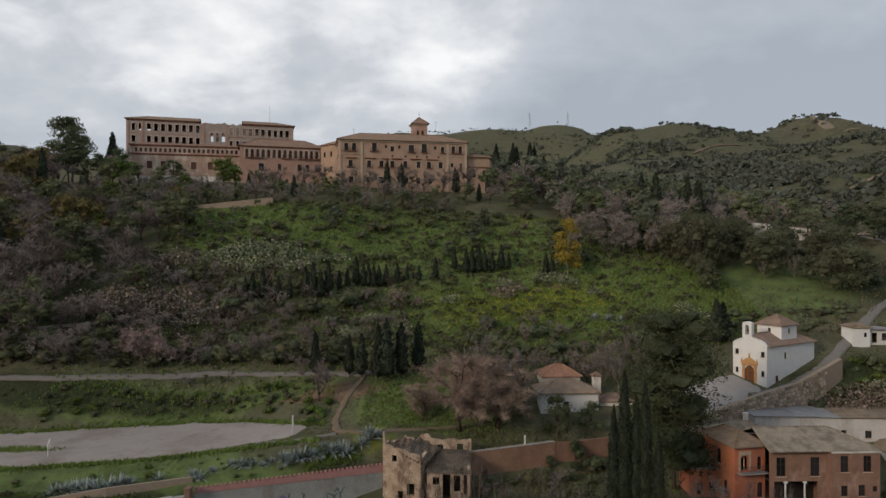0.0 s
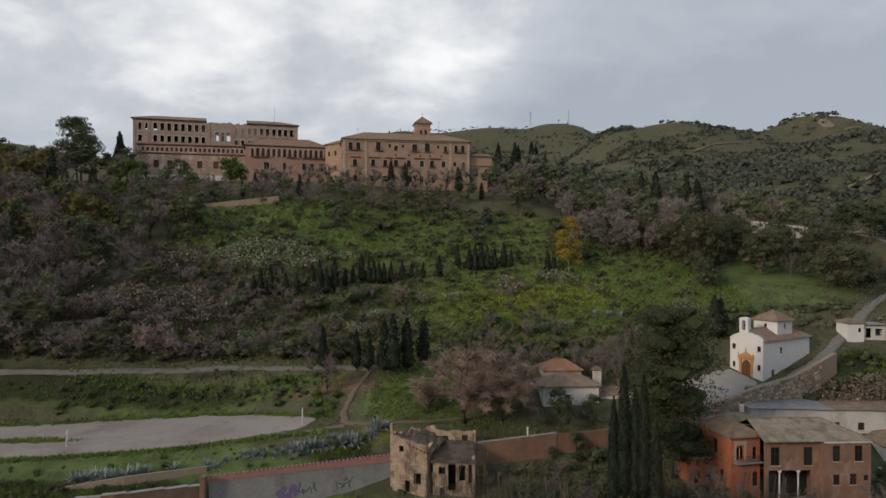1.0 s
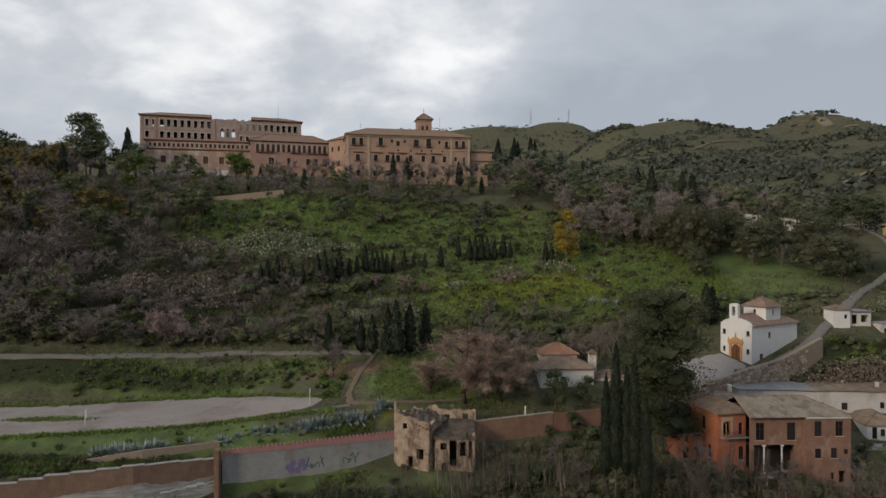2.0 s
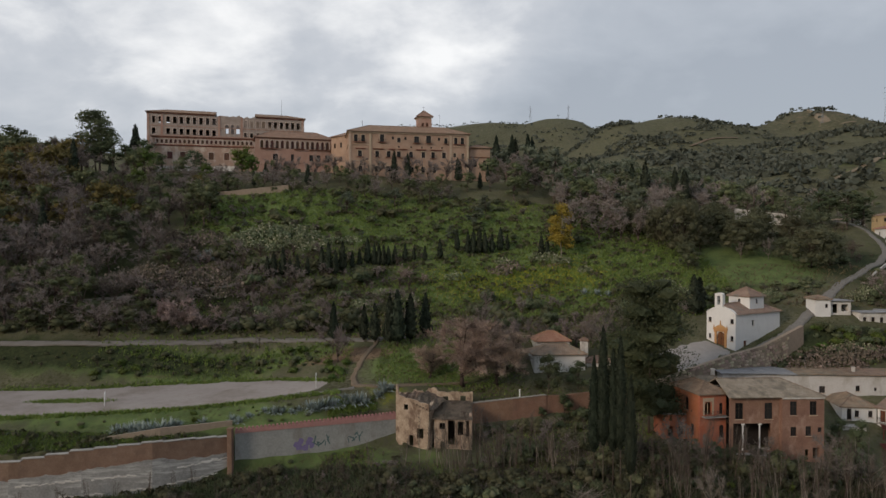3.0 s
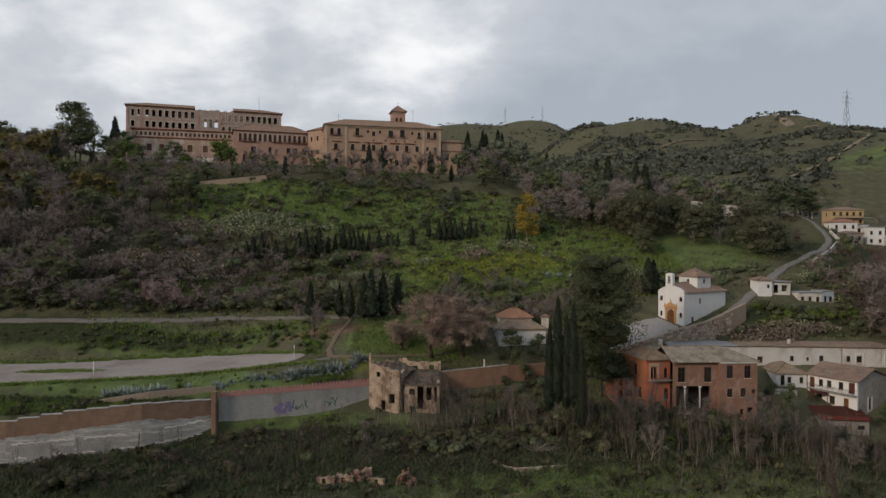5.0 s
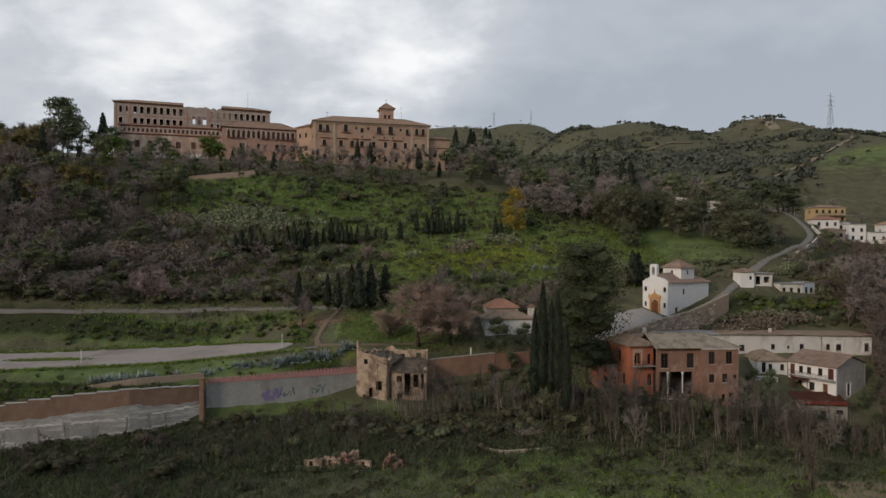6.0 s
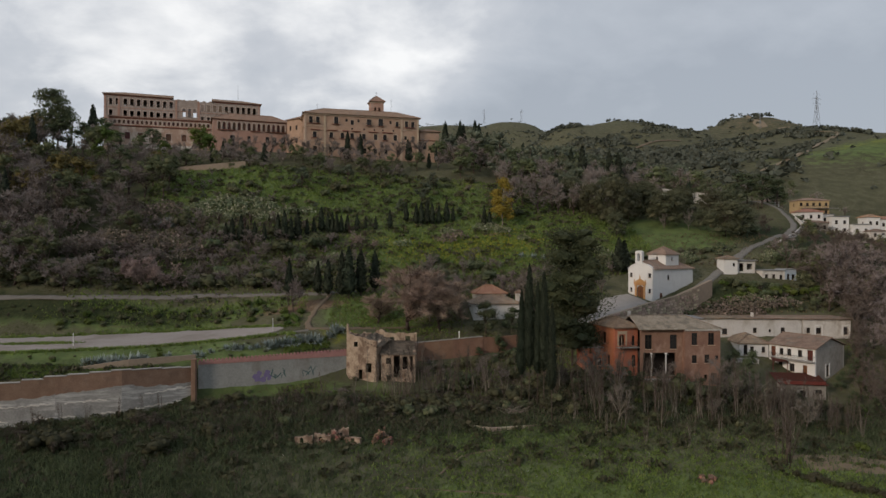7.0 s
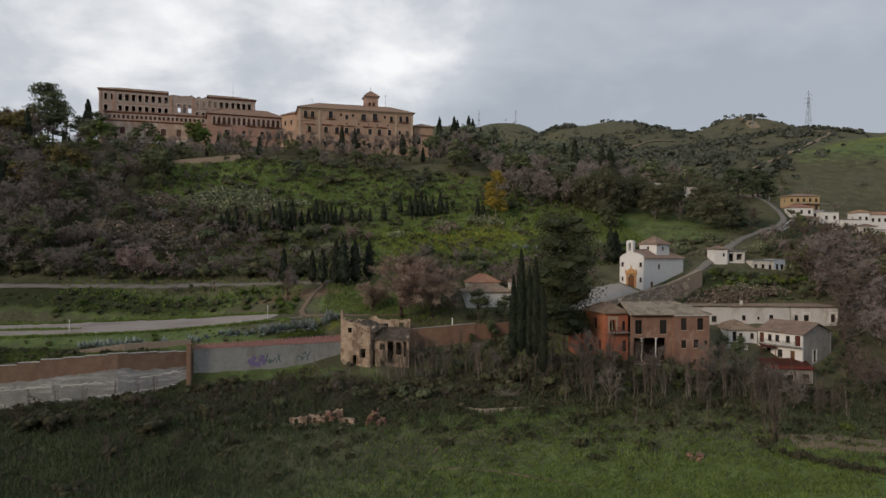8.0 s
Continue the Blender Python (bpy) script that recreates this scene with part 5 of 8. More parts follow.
# low annex and garden wall
block(RH, 4.6, 4.4, 11.0, 17.4, M["red_render"], {"front": [hole(1.4, 13.6, 0.9, 1.9, True, "open"), hole(3.2, 14.0, 0.8, 1.4)]}, t=0.35, at=pose(-2.7, 6.2, 0), skip=("right",))
bm = bmesh.new()
box(bm, -2.85, 1.8, 6.0, 10.7, 17.42, 17.58)
part("annex_roof", bm, RH, material=M["concrete"])

# roofs of the house behind
HB = thing("house_behind", "low house with sagging lichened tile roof", "house", pose(42.5, 106.2, 0, 0, 0, -4))
block(HB, 9.0, 6.5, 12.0, 20.6, M["brown_render"], {"front": [hole(3, 17.5, 1, 1.4), hole(6.4, 17.5, 1, 1.4)]}, t=0.4)
hip_roof(HB, 9.0, 6.5, 20.7, 1.9, M["tile_old"], over=0.4)
bm = bmesh.new()
box(bm, 5.5, 6.1, 3.6, 4.2, 21.5, 23.6, 0.02); box(bm, 5.42, 6.18, 3.52, 4.28, 23.62, 23.75)
part("chimney", bm, HB, material=M["white_worn"])
GW = thing("garden_shed", "grey flat-roofed lean-to with stained roof", "shed", pose(50.5, 108.0, 0, 0, 0, 3))
block(GW, 7.0, 5.0, 12.5, 20.2, M["grey_render"], t=0.35)
bm = bmesh.new(); box(bm, -0.25, 7.25, -0.25, 5.25, 20.22, 20.4, 0.03)
part("roof", bm, GW, material=M["tar"])

# ---- long white building ----
WB = thing("long_white_building", "long whitewashed building with small windows and flat roof", "house", pose(53.0, 116.2, 0, 0, 0, -4.6))
hs = [hole(u, v, w, h) for u, v, w, h in ((4.5, 18.4, 1.1, 1.5), (9.0, 18.4, 0.9, 1.2), (14.5, 18.2, 0.9, 1.3), (18.5, 18.2, 1.1, 1.3), (25.0, 18.6, 0.8, 1.1), (28.2, 18.7, 0.5, 0.7), (31.0, 18.6, 0.9, 1.2), (18.5, 14.8, 1.3, 1.6), (24, 15, 1.0, 1.5))]
block(WB, 35.0, 7.5, 11.5, 21.5, M["white_dirty"], {"front": hs}, t=0.45)
for i in range(10):
    z = 21.6 + 0.04 * (i % 3)
    bm = bmesh.new()
    box(bm, -0.4 + 3.58 * i, -0.4 + 3.58 * i + 3.55, -0.45, 8.0, z, z + 0.16, 0.02)
    part("roof_sheet", bm, WB, "pale grey sheet roof" if i < 4 else "brownish weathered roof edge", material=M["tar"] if i < 4 else M["tile"])
for u in (25.5,):
    bm = bmesh.new()
    box(bm, u, u + 0.5, 3, 3.5, 21.65, 22.6, 0.02); box(bm, u - 0.06, u + 0.56, 2.94, 3.56, 22.62, 22.7)
    part("chimney", bm, WB, material=M["white_worn"])
WG = thing("unfinished_house", "patchy half-rendered grey house with flat roof", "house", pose(88.1, 113.2, 0, 0, 0, -3.0))
hs = [hole(1.2, 18.6, 0.8, 1.2), hole(3.4, 18.5, 1.1, 1.3), hole(9.3, 18.3, 0.9, 1.7), hole(3.6, 14.8, 1.2, 1.8), hole(9.2, 14.6, 1.1, 1.8)]
block(WG, 10.4, 7.5, 11.5, 21.5, {"front": M["white_worn"], "right": M["grey_render"]}, {"front": hs}, t=0.45)
bm = bmesh.new(); box(bm, -0.05, 10.8, -0.5, 7.9, 21.6, 21.8, 0.03)
part("roof", bm, WG, material=M["tile"])
for u in (3.4, 9.3):
    bm = bmesh.new()
    box(bm, u - 0.9, u - 0.62, -0.04, -0.003, 18.1, 20.2); box(bm, u + 0.62, u + 0.9, -0.04, -0.003, 18.1, 20.2); box(bm, u - 0.9, u + 0.9, -0.04, -0.003, 20.21, 20.45)
    part("window_surround", bm, WG, material=M["white"])

# ---- white house with a long balcony ----
BH = thing("balcony_house", "white house with long upper balcony and tiled roofs", "house", pose(77.0, 106.8, 0, 0, 0, -60.0))
# the balcony front runs from the inner corner to the near corner
BL, BD2 = 9.4, 11.0
hs = [hole(0.9, 14.9, 0.95, 2.05, False, "door"), hole(2.6, 15.4, 0.8, 1.3), hole(4.2, 15.4, 0.85, 1.35), hole(6.4, 15.4, 0.85, 1.4), hole(8.4, 14.9, 1.1, 2.1, False, "door"),
      hole(2.4, 12.5, 0.9, 1.5), hole(4.8, 12.3, 1.0, 1.6), hole(7.4, 12.2, 0.9, 1.7, False, "door")]
block(BH, BL, BD2, 7.5, 17.3, {"front": M["white"], "right": M["grey_render"], "left": M["white"], "back": M["white_worn"]}, {"front": hs, "right": [hole(4.6, 11.6, 1.1, 2.2)]}, t=0.4)
hip_roof(BH, BL, BD2, 17.4, 1.9, M["tile"], over=0.4, gable=("right", "left"), ridge="x")
bm = bmesh.new(); prism(bm, [(0.05, 17.32), (BD2 - 0.05, 17.32), (BD2 / 2, 18.95)], 0.02, 0.35)
part("gable_wall", bm, BH, m=pose(BL, 0, 0, 0, 0, 90), material=M["grey_render"])
balcony(BH, pose(4.9, 0, 14.8), 9.0, 1.0, 0.95)
bm = bmesh.new()
box(bm, 3.85, 5.35, -0.06, -0.003, 11.3, 11.58); box(bm, 3.75, 4.03, -0.06, -0.003, 11.6, 14.1); box(bm, 5.17, 5.45, -0.06, -0.003, 11.6, 14.1)
part("window_surround", bm, BH, "white painted window surround", m=pose(BL, 0, 0, 0, 0, 90), material=M["white"])
# wing across the end
wl_ = pose(71.2, 107.9, 0, 0, 0, -7)
W_ = thing("white_wing_house", "bluish white house wing with small windows and tiled roof", "house", wl_)
block(W_, 5.9, 8.0, 9.0, 17.2, M["white"], {"front": [hole(1.3, 14.9, 0.8, 2.0), hole(2.6, 15.4, 0.75, 1.2), hole(4.9, 15.4, 0.75, 1.2), hole(2.9, 12.6, 0.7, 1.0), hole(4.6, 12.4, 0.9, 1.5)], "left": [hole(3, 14.6, 0.9, 1.4)]}, t=0.4)
hip_roof(W_, 5.9, 8.0, 17.3, 1.6, M["tile"], over=0.4)
TR = thing("terrace", "low white terrace below the wing", "terrace", wl_ @ pose(-1.6, -2.6, 0))
block(TR, 4.6, 2.4, 8.0, 14.2, M["white_worn"], {"front": [hole(2.2, 12.0, 0.7, 0.9)]}, t=0.3)
bm = bmesh.new(); box(bm, -0.1, 4.7, -0.1, 2.5, 14.22, 14.36, 0.02); part("slab", bm, TR, material=M["concrete"])
PG = thing("pergola", "small rusty sheet canopy on posts beside the white house", "canopy", pose(75.6, 103.0, 0, 0, 0, -20))
bm = bmesh.new(); vs = [bm.verts.new(p) for p in ((0, 0, 14.3), (2.8, 0, 14.3), (2.8, 2.4, 14.8), (0, 2.4, 14.8))]; bm.faces.new(vs); bmesh.ops.solidify(bm, geom=list(bm.faces), thickness=0.08)
part("sheet", bm, PG, material=M["sheet"])
for x, y in ((0.1, 0.1), (2.7, 0.1)):
    bm = bmesh.new(); box(bm, x - 0.06, x + 0.06, y - 0.06, y + 0.06, 9.5, 14.2); part("post", bm, PG, material=M["wood"])
YB = thing("yard_building", "low grey outbuilding with rusty red sheet roof and dark doorway", "outbuilding", pose(73.6, 96.6, 0, 0, 0, -10))
block(YB, 8.2, 4.6, 5.0, 10.9, M["grey_render"], {"front": [hole(4.0, 7.6, 1.0, 2.3), hole(6.9, 9.3, 1.2, 0.8)]}, t=0.35)
for i in range(6):
    bm = bmesh.new()
    vs = [bm.verts.new(p) for p in ((-0.4 + 1.5 * i, -0.5, 11.0), (-0.4 + 1.5 * i + 1.47, -0.5, 11.0 + 0.05 * (i % 2)), (-0.4 + 1.5 * i + 1.47, 5.2, 12.4), (-0.4 + 1.5 * i, 5.2, 12.4))]
    bmesh.ops.solidify(bm, geom=[bm.faces.new(vs)], thickness=0.06)
    part("roof_sheet", bm, YB, "rusty red corrugated roof sheet", material=M["sheet"])
bm = bmesh.new(); box(bm, 0.2, 8.0, -0.35, -0.25, 11.1, 11.7); part("parapet", bm, YB, material=M["awning"])

# ---- small white hut among the trees ----
HT = thing("white_hut", "white cottage with old tile roofs among trees", "house", pose(17.4, 121.5, 0, 0, 0, 4))
block(HT, 10.4, 6.5, 16.5, 24.3, M["white"], {"front": [hole(4.6, 21.5, 1.0, 1.3), hole(8.2, 18.4, 1.0, 2.0)], "left": [hole(3, 21.4, 0.9, 1.2)]}, t=0.4)
hip_roof(HT, 10.4, 6.5, 24.4, 1.7, M["tile"], over=0.45)
block(HT, 7.0, 5.5, 18, 26.2, M["white_worn"], {"front": [hole(3, 24.4, 0.7, 0.8)]}, t=0.4, at=pose(1.6, 5.6, 0))
hip_roof(HT, 7.0, 5.5, 26.3, 1.8, M["tile_red"], over=0.4, at=pose(1.6, 5.6, 0), name="upper_roof")
HT2 = thing("white_outbuilding", "low whitewashed outbuilding with an arched shelter", "outbuilding", pose(28.4, 123.6, 0, 0, 0, 0))
block(HT2, 6.0, 4.0, 16.5, 22.4, M["white_worn"], {"front": [hole(2.2, 19.0, 1.5, 2.4, True, "open"), hole(4.6, 19.2, 1.0, 1.9)]}, t=0.35)
hip_roof(HT2, 6.0, 4.0, 22.5, 1.0, M["tile"], over=0.3)
GG = thing("garden_walls", "white garden walls of the cottage, with steps", "wall", pose(24.0, 119.2, 0, 0, 0, 5), kind="structure")
part("wall", wall_mesh(8.5, 14.5, 19.2, 0.35, [], M["white_worn"], top=lambda u: 18.0 + 0.9 * (u > 3) + 0.3 * math.sin(u)), GG)
part("wall", wall_mesh(4.0, 14.5, 18.6, 0.35, [], M["white_worn"]), GG, m=pose(0, 3.9, 0, 0, 0, -90))
CHM = thing("brick_chimney_stack", "old square brick chimney with cap", "chimney", pose(28.6, 127.5, 0))
bm = bmesh.new(); box(bm, -0.7, 0.7, -0.7, 0.7, 19, 26.4, 0.04)
part("shaft", bm, CHM, material=M["white_worn"])
hip_roof(CHM, 1.4, 1.4, 26.45, 0.6, M["tile"], over=0.15, at=pose(-0.7, -0.7, 0), name="cap")

# ---- small houses up the lane ----
W1 = thing("cube_house", "small dirty white house by the lane", "house", pose(81.9, 136.4, 0, 0, 0, -2))
block(W1, 3.3, 4.4, 28.5, 34.3, M["white"], {"front": [hole(2.4, 32.4, 0.6, 0.9)]}, t=0.35)
hip_roof(W1, 3.3, 4.4, 34.35, 0.7, M["tile"], over=0.3)
W2 = thing("porch_house", "whitewashed house with shaded porch and flat roof", "house", pose(85.4, 137.0, 0, 0, 0, 2))
block(W2, 4.8, 4.6, 28.5, 33.8, M["white_worn"], {"front": [hole(1.2, 31.2, 1.2, 2.0, False, "open"), hole(3.4, 31.6, 1.6, 1.5, False, "open")]}, t=0.35)
# added near-black sheet as painted shade within the porch
bm = bmesh.new(); box(bm, 0.4, 4.4, 3.2, 3.4, 28.6, 33.6); part("inner_wall", bm, W2, material=M["shade_in"])
bm = bmesh.new(); box(bm, -0.02, 5.2, -0.5, 4.8, 33.82, 34.02, 0.03); part("roof", bm, W2, material=M["tar"])
BB = thing("blue_house", "ruinous low house with faded blue and pink front", "house", pose(91.0, 135.0, 0, 0, 0, 2))
block(BB, 5.8, 4.4, 26.5, 31.4, M["white_worn"], {"front": [hole(1.0, 29.0, 0.8, 1.5), hole(2.9, 28.9, 0.8, 1.6), hole(4.8, 29.0, 0.8, 1.4)]}, t=0.35)
block(BB, 2.9, 4.4, 26.5, 31.7, M["blue_paint"], {"front": [hole(0.8, 28.9, 0.7, 1.7), hole(2.1, 29.2, 0.8, 1.3)]}, t=0.35, at=pose(5.9, 0, 0))
bm = bmesh.new(); box(bm, -0.2, 5.82, -0.3, 4.6, 31.42, 31.58, 0.03); part("roof", bm, BB, material=M["tar"])
bm = bmesh.new(); box(bm, 5.86, 9.0, -0.2, 4.6, 31.72, 31.88, 0.03); part("upper_roof", bm, BB, material=M["tar"])


def villa(name, label, x, y, ang, w, d, z0, z1, wallm, roofm, rows, rise=1.6, flat=False):
    r = thing(name, label, "house", pose(x, y, 0, 0, 0, ang))
    n = max(2, int(w / 2.6))
    hs = [hole(w * (i + 0.5) / n, z, 1.1, 1.5) for i in range(n) for z in rows]
    block(r, w, d, z0, z1, wallm, {"front": hs, "left": [hole(d / 2, rows[-1], 1.0, 1.4)]}, t=0.4)
    if flat:
        bm = bmesh.new(); box(bm, -0.3, w + 0.3, -0.5, d + 0.3, z1 + 0.02, z1 + 0.25, 0.03); part("roof", bm, r, material=roofm)
    else:
        hip_roof(r, w, d, z1 + 0.1, rise, roofm, over=0.4)
    return r


V1 = villa("hill_villa", "tall ochre house with terraces and overhanging roof", 170.5, 252, -6, 13.0, 8, 46, 57.6, M["yellow_render"], M["tile"], (49.0, 52.0, 55.2), 1.2)
balcony(V1, pose(8.5, 0, 54.4), 15.0, 2.0, 1.0)
balcony(V1, pose(6.5, 0, 51.4), 12.6, 1.4, 1.0)
villa("white_house", "white gabled house with tile roof above the hamlet lane", 165.6, 243, -6, 9.6, 7, 40, 52.2, M["white"], M["tile_red"], (46.5, 49.6), 1.4)
villa("low_house", "low stone-grey house on the slope", 165.3, 237, -6, 8.4, 5, 38, 47.6, M["grey_render"], M["tile"], (45.0,), 0.8)
villa("white_house", "small white cube house beside the gabled one", 176.0, 244, -6, 4.7, 5, 40, 51.2, M["white"], M["tar"], (48.4,), flat=True)
villa("white_house", "white flat-roofed two-storey cube house", 177.2, 239, -6, 6.6, 6, 38, 50.2, M["white"], M["tar"], (44.0, 47.2), flat=True)
villa("pale_house", "pale bluish house with thin flat roof", 184.4, 237, -5, 7.3, 6, 37, 47.0, M["white"], M["tar"], (43.8,), flat=True)
villa("low_house", "low white house with dark tile roof", 187.4, 230, -5, 6.2, 5, 34, 44.0, M["white_worn"], M["tile"], (41.8,), 0.9)
villa("white_house", "bright white house with gable to the valley", 193.6, 241, -5, 5.2, 7, 38, 50.2, M["white"], M["tile_red"], (47.0,), 1.2)
villa("white_house", "long white house with low red tile roof", 199.2, 241, -5, 13.0, 6, 38, 49.4, M["white"], M["tile_red"], (46.4,), 1.2)
villa("white_garage", "bright white low garage block", 188.5, 225, -4, 14, 4, 32, 42.4, M["white"], M["tar"], (39.6,), flat=True)
villa("white_house", "low white house half hidden by pines above the lane", 132.5, 217, -8, 9.0, 6, 46, 54.4, M["white"], M["tile"], (51.6,), 1.0)
run_wall("yard_wall", "pale yard wall under the hamlet houses", [(172, 222, 38.5), (181, 221, 38.2)], 0.4, 1.6, M["white_worn"])
run_wall("white_lane_wall", "whitewashed wall along the upper lane", [(93, 205.5, 55.6), (104, 204.0, 54.4), (114, 204.0, 53.8)], 0.5, (2.4, 2.2, 1.8), M["white_worn"])
run_wall("garden_wall", "stained garden wall below the hamlet", [(158, 209, 38.6), (172, 211, 38.3), (186, 210, 37.8)], 0.5, 1.6, M["wall_earth"])
run_wall("lane_parapet", "low whitish parapet along the climbing lane", [(107, 156.0, 38.2), (121, 171.4, 41.0), (131.4, 183.5, 44.2), (133, 191, 47.0)], 0.35, 0.8, M["white_worn"])

# ---- retaining walls along the slope ----
LW = thing("retaining_wall", "long retaining wall, rammed earth above streaked cement render", "wall", Matrix(), kind="structure")
# (x, y, foot, top of render, top)
lw = [(-125, 81.0, 4.0, 10.2, 12.0), (-90, 84.6, 4.6, 10.4, 12.6), (-66.5, 87.0, 5.2, 11.0, 13.6), (-56.5, 89.0, 5.6, 11.7, 14.8), (-46.5, 91.2, 6.0, 12.7, 15.4), (-36.2, 96.0, 7.0, 12.4, 15.0)]
for (xa, ya, fa, ra, ta), (xb, yb, fb, rb, tb) in zip(lw, lw[1:]):
    ln, ang = math.hypot(xb - xa, yb - ya), deg(xb - xa, yb - ya)
    part("render_band", wall_mesh(ln, min(fa, fb) - 1.5, max(ra, rb), 0.75, [], M["wall_grey"], top=lambda u, a=ra, b=rb, ln=ln: a + (b - a) * u / ln + 0.5 * noise.noise(Vector((u * 0.35, a, 0))) + 0.3 * round(2 * noise.noise(Vector((u * 0.9, a, 3)))) / 2), LW, m=pose(xa, ya, 0, 0, 0, ang))
    part("earth_band", wall_mesh(ln, min(fa, fb) - 1.0, max(ta, tb), 0.7, [], M["wall_earth"], top=lambda u, a=ta, b=tb, ln=ln: a + (b - a) * (round(u / ln * 3) / 3)), LW, m=pose(xa, ya, 0, 0, 0, ang) @ pose(0, 0.16, 0))
    for k in range(2):
        bm = bmesh.new()
        n = 22
        for i in range(n):
            u0, u1 = ln * i / n, ln * (i + 1) / n
            z = (fa + (fb - fa) * i / n) + (2.3 if k == 0 else 4.6) + 0.1 * math.sin(i * 1.9)
            if noise.noise(Vector((u0 * 0.21 + xa, k * 7.3, 2))) > -0.12:
                box(bm, u0, u1 - 0.01, -0.06, -0.003, z + 0.12 * noise.noise(Vector((u0, k, 0))), z + 0.16 + 0.3 * max(0, noise.noise(Vector((u0 * 0.4, k, xa)))))
        part("lift_line", bm, LW, "pale mortar line between lifts", m=pose(xa, ya, 0, 0, 0, ang), material=M["white_worn"])
    n = max(2, int(ln / 1.5))
    for i in range(n):
        u0, u1 = ln * i / n, ln * (i + 1) / n - 0.03
        z = ta + (tb - ta) * (round((u0 + u1) / 2 / ln * 3) / 3)
        bm = bmesh.new(); box(bm, u0, u1, 0.1, 0.95, z + 0.01, z + 0.15, 0.02)
        part("coping", bm, LW, m=pose(xa, ya, 0, 0, 0, ang), material=M["concrete"])
bm = bmesh.new(); box(bm, -36.1, -35.3, 95.3, 96.4, 4.5, 16.4, 0.05); box(bm, -36.2, -35.2, 95.2, 96.5, 16.42, 16.6, 0.03)
part("end_pillar", bm, LW, material=M["wall_earth"])
run_wall("bank_wall", "low earthen wall behind the retaining wall", [(-58, 93.5, 15.0), (-47, 95.4, 15.2), (-36.5, 99.5, 15.6)], 0.4, (0.2, 1.4, 1.2), M["mortar"])

# wall with a pink scalloped parapet, painted over below
PW = thing("pink_wall", "cement wall with faded pink scalloped parapet and spray paint", "wall", pose(-35.2, 96.6, 0, 0, 0, deg(25.9, 9.4)), kind="structure")
PL = math.hypot(25.9, 9.4)
part("wall", wall_mesh(PL, 5.5, 16.2, 0.6, [], M["wall_pale"], top=lambda u: 15.45 + 0.5 * u / PL), PW)
part("pink_band", wall_mesh(PL, 15.42, 16.9, 0.5, [], M["pink"], top=lambda u: 15.9 + 0.45 * u / PL), PW, m=pose(0, -0.06, 0))
n = 42
for i in range(n):
    u = PL * (i + 0.5) / n
    z = 15.9 + 0.45 * u / PL
    bm = bmesh.new()
    prism(bm, [(u - 0.25, z), (u + 0.25, z), (u + 0.24, z + 0.2), (u + 0.15, z + 0.38), (u, z + 0.44), (u - 0.15, z + 0.38), (u - 0.24, z + 0.2)], -0.03, 0.35)
    part("scallop", bm, PW, material=M["pink"])
rs = random.Random(11)
for mt, u0, z0, k, sx in (("graffiti_a", 10.0, 11.9, 9, 0.62), ("graffiti_b", 13.2, 12.2, 10, 0.5), ("graffiti_b", 19.2, 12.4, 9, 0.5)):
    bm = bmesh.new()
    for i in range(k):
        x, z = u0 + sx * i * 0.55 + rs.uniform(-0.3, 0.3), z0 + rs.uniform(0, 1.2)
        a = rs.uniform(-1.2, 1.2)
        w, h = (rs.uniform(0.25, 0.5), rs.uniform(0.5, 1.1)) if mt == "graffiti_a" else (rs.uniform(0.06, 0.1), rs.uniform(0.6, 1.4))
        pts = [(-w, -h / 2), (w, -h / 2), (w * 1.3, 0), (w, h / 2), (-w, h / 2), (-w * 1.2, 0)]
        prism(bm, [(x + px * math.cos(a) - pz * math.sin(a), z + px * math.sin(a) + pz * math.cos(a)) for px, pz in pts], -0.012 - 0.001 * i, -0.004)
    part("spray_mark", bm, PW, "violet spray paint" if mt == "graffiti_a" else "dark green spray paint", material=M[mt])

# red earth wall behind the ruin
run_wall("red_wall", "reddish earth wall with pale coping", [(3.2, 109.2, 12.8), (12, 111.2, 13.2), (18.5, 112.6, 13.4)], 0.6, (4.5, 4.6, 4.8), M["wall_red"], cap=M["concrete"], below=2.5)
run_wall("broken_red_wall", "broken reddish earth wall", [(18.5, 112.7, 13.4), (21.0, 113.2, 13.5), (27.0, 114.3, 13.8), (36.5, 116.2, 14.0)], 0.6, (4.7, 4.5, 4.6, 4.5), M["wall_red"], below=2.5)
bm = bmesh.new(); box(bm, -0.12, 0.12, -0.12, 0.12, 0, 1.5, 0.03); box(bm, -0.16, 0.16, -0.16, 0.16, 1.502, 1.62, 0.03)
gp = tagged(part("gate_post", bm, None, material=M["white_paint"]), "white painted post on the red wall", "post")
gp.matrix_world = pose(13.4, 111.9, 17.85)

# ---- ruined house ----
RU = thing("ruined_house", "ruined earthen house with broken walls and collapsed roof", "ruin", pose(-9.3, 105.6, 0, 0, 0, -18))


def ragged_top(base, seed, amp=0.5):
    def f(u):
        return base(u) + amp * (math.sin(u * 2.1 + seed) * 0.5 + math.sin(u * 4.7 + seed * 2) * 0.3 + math.sin(u * 9.1 + seed) * 0.2)
    return f


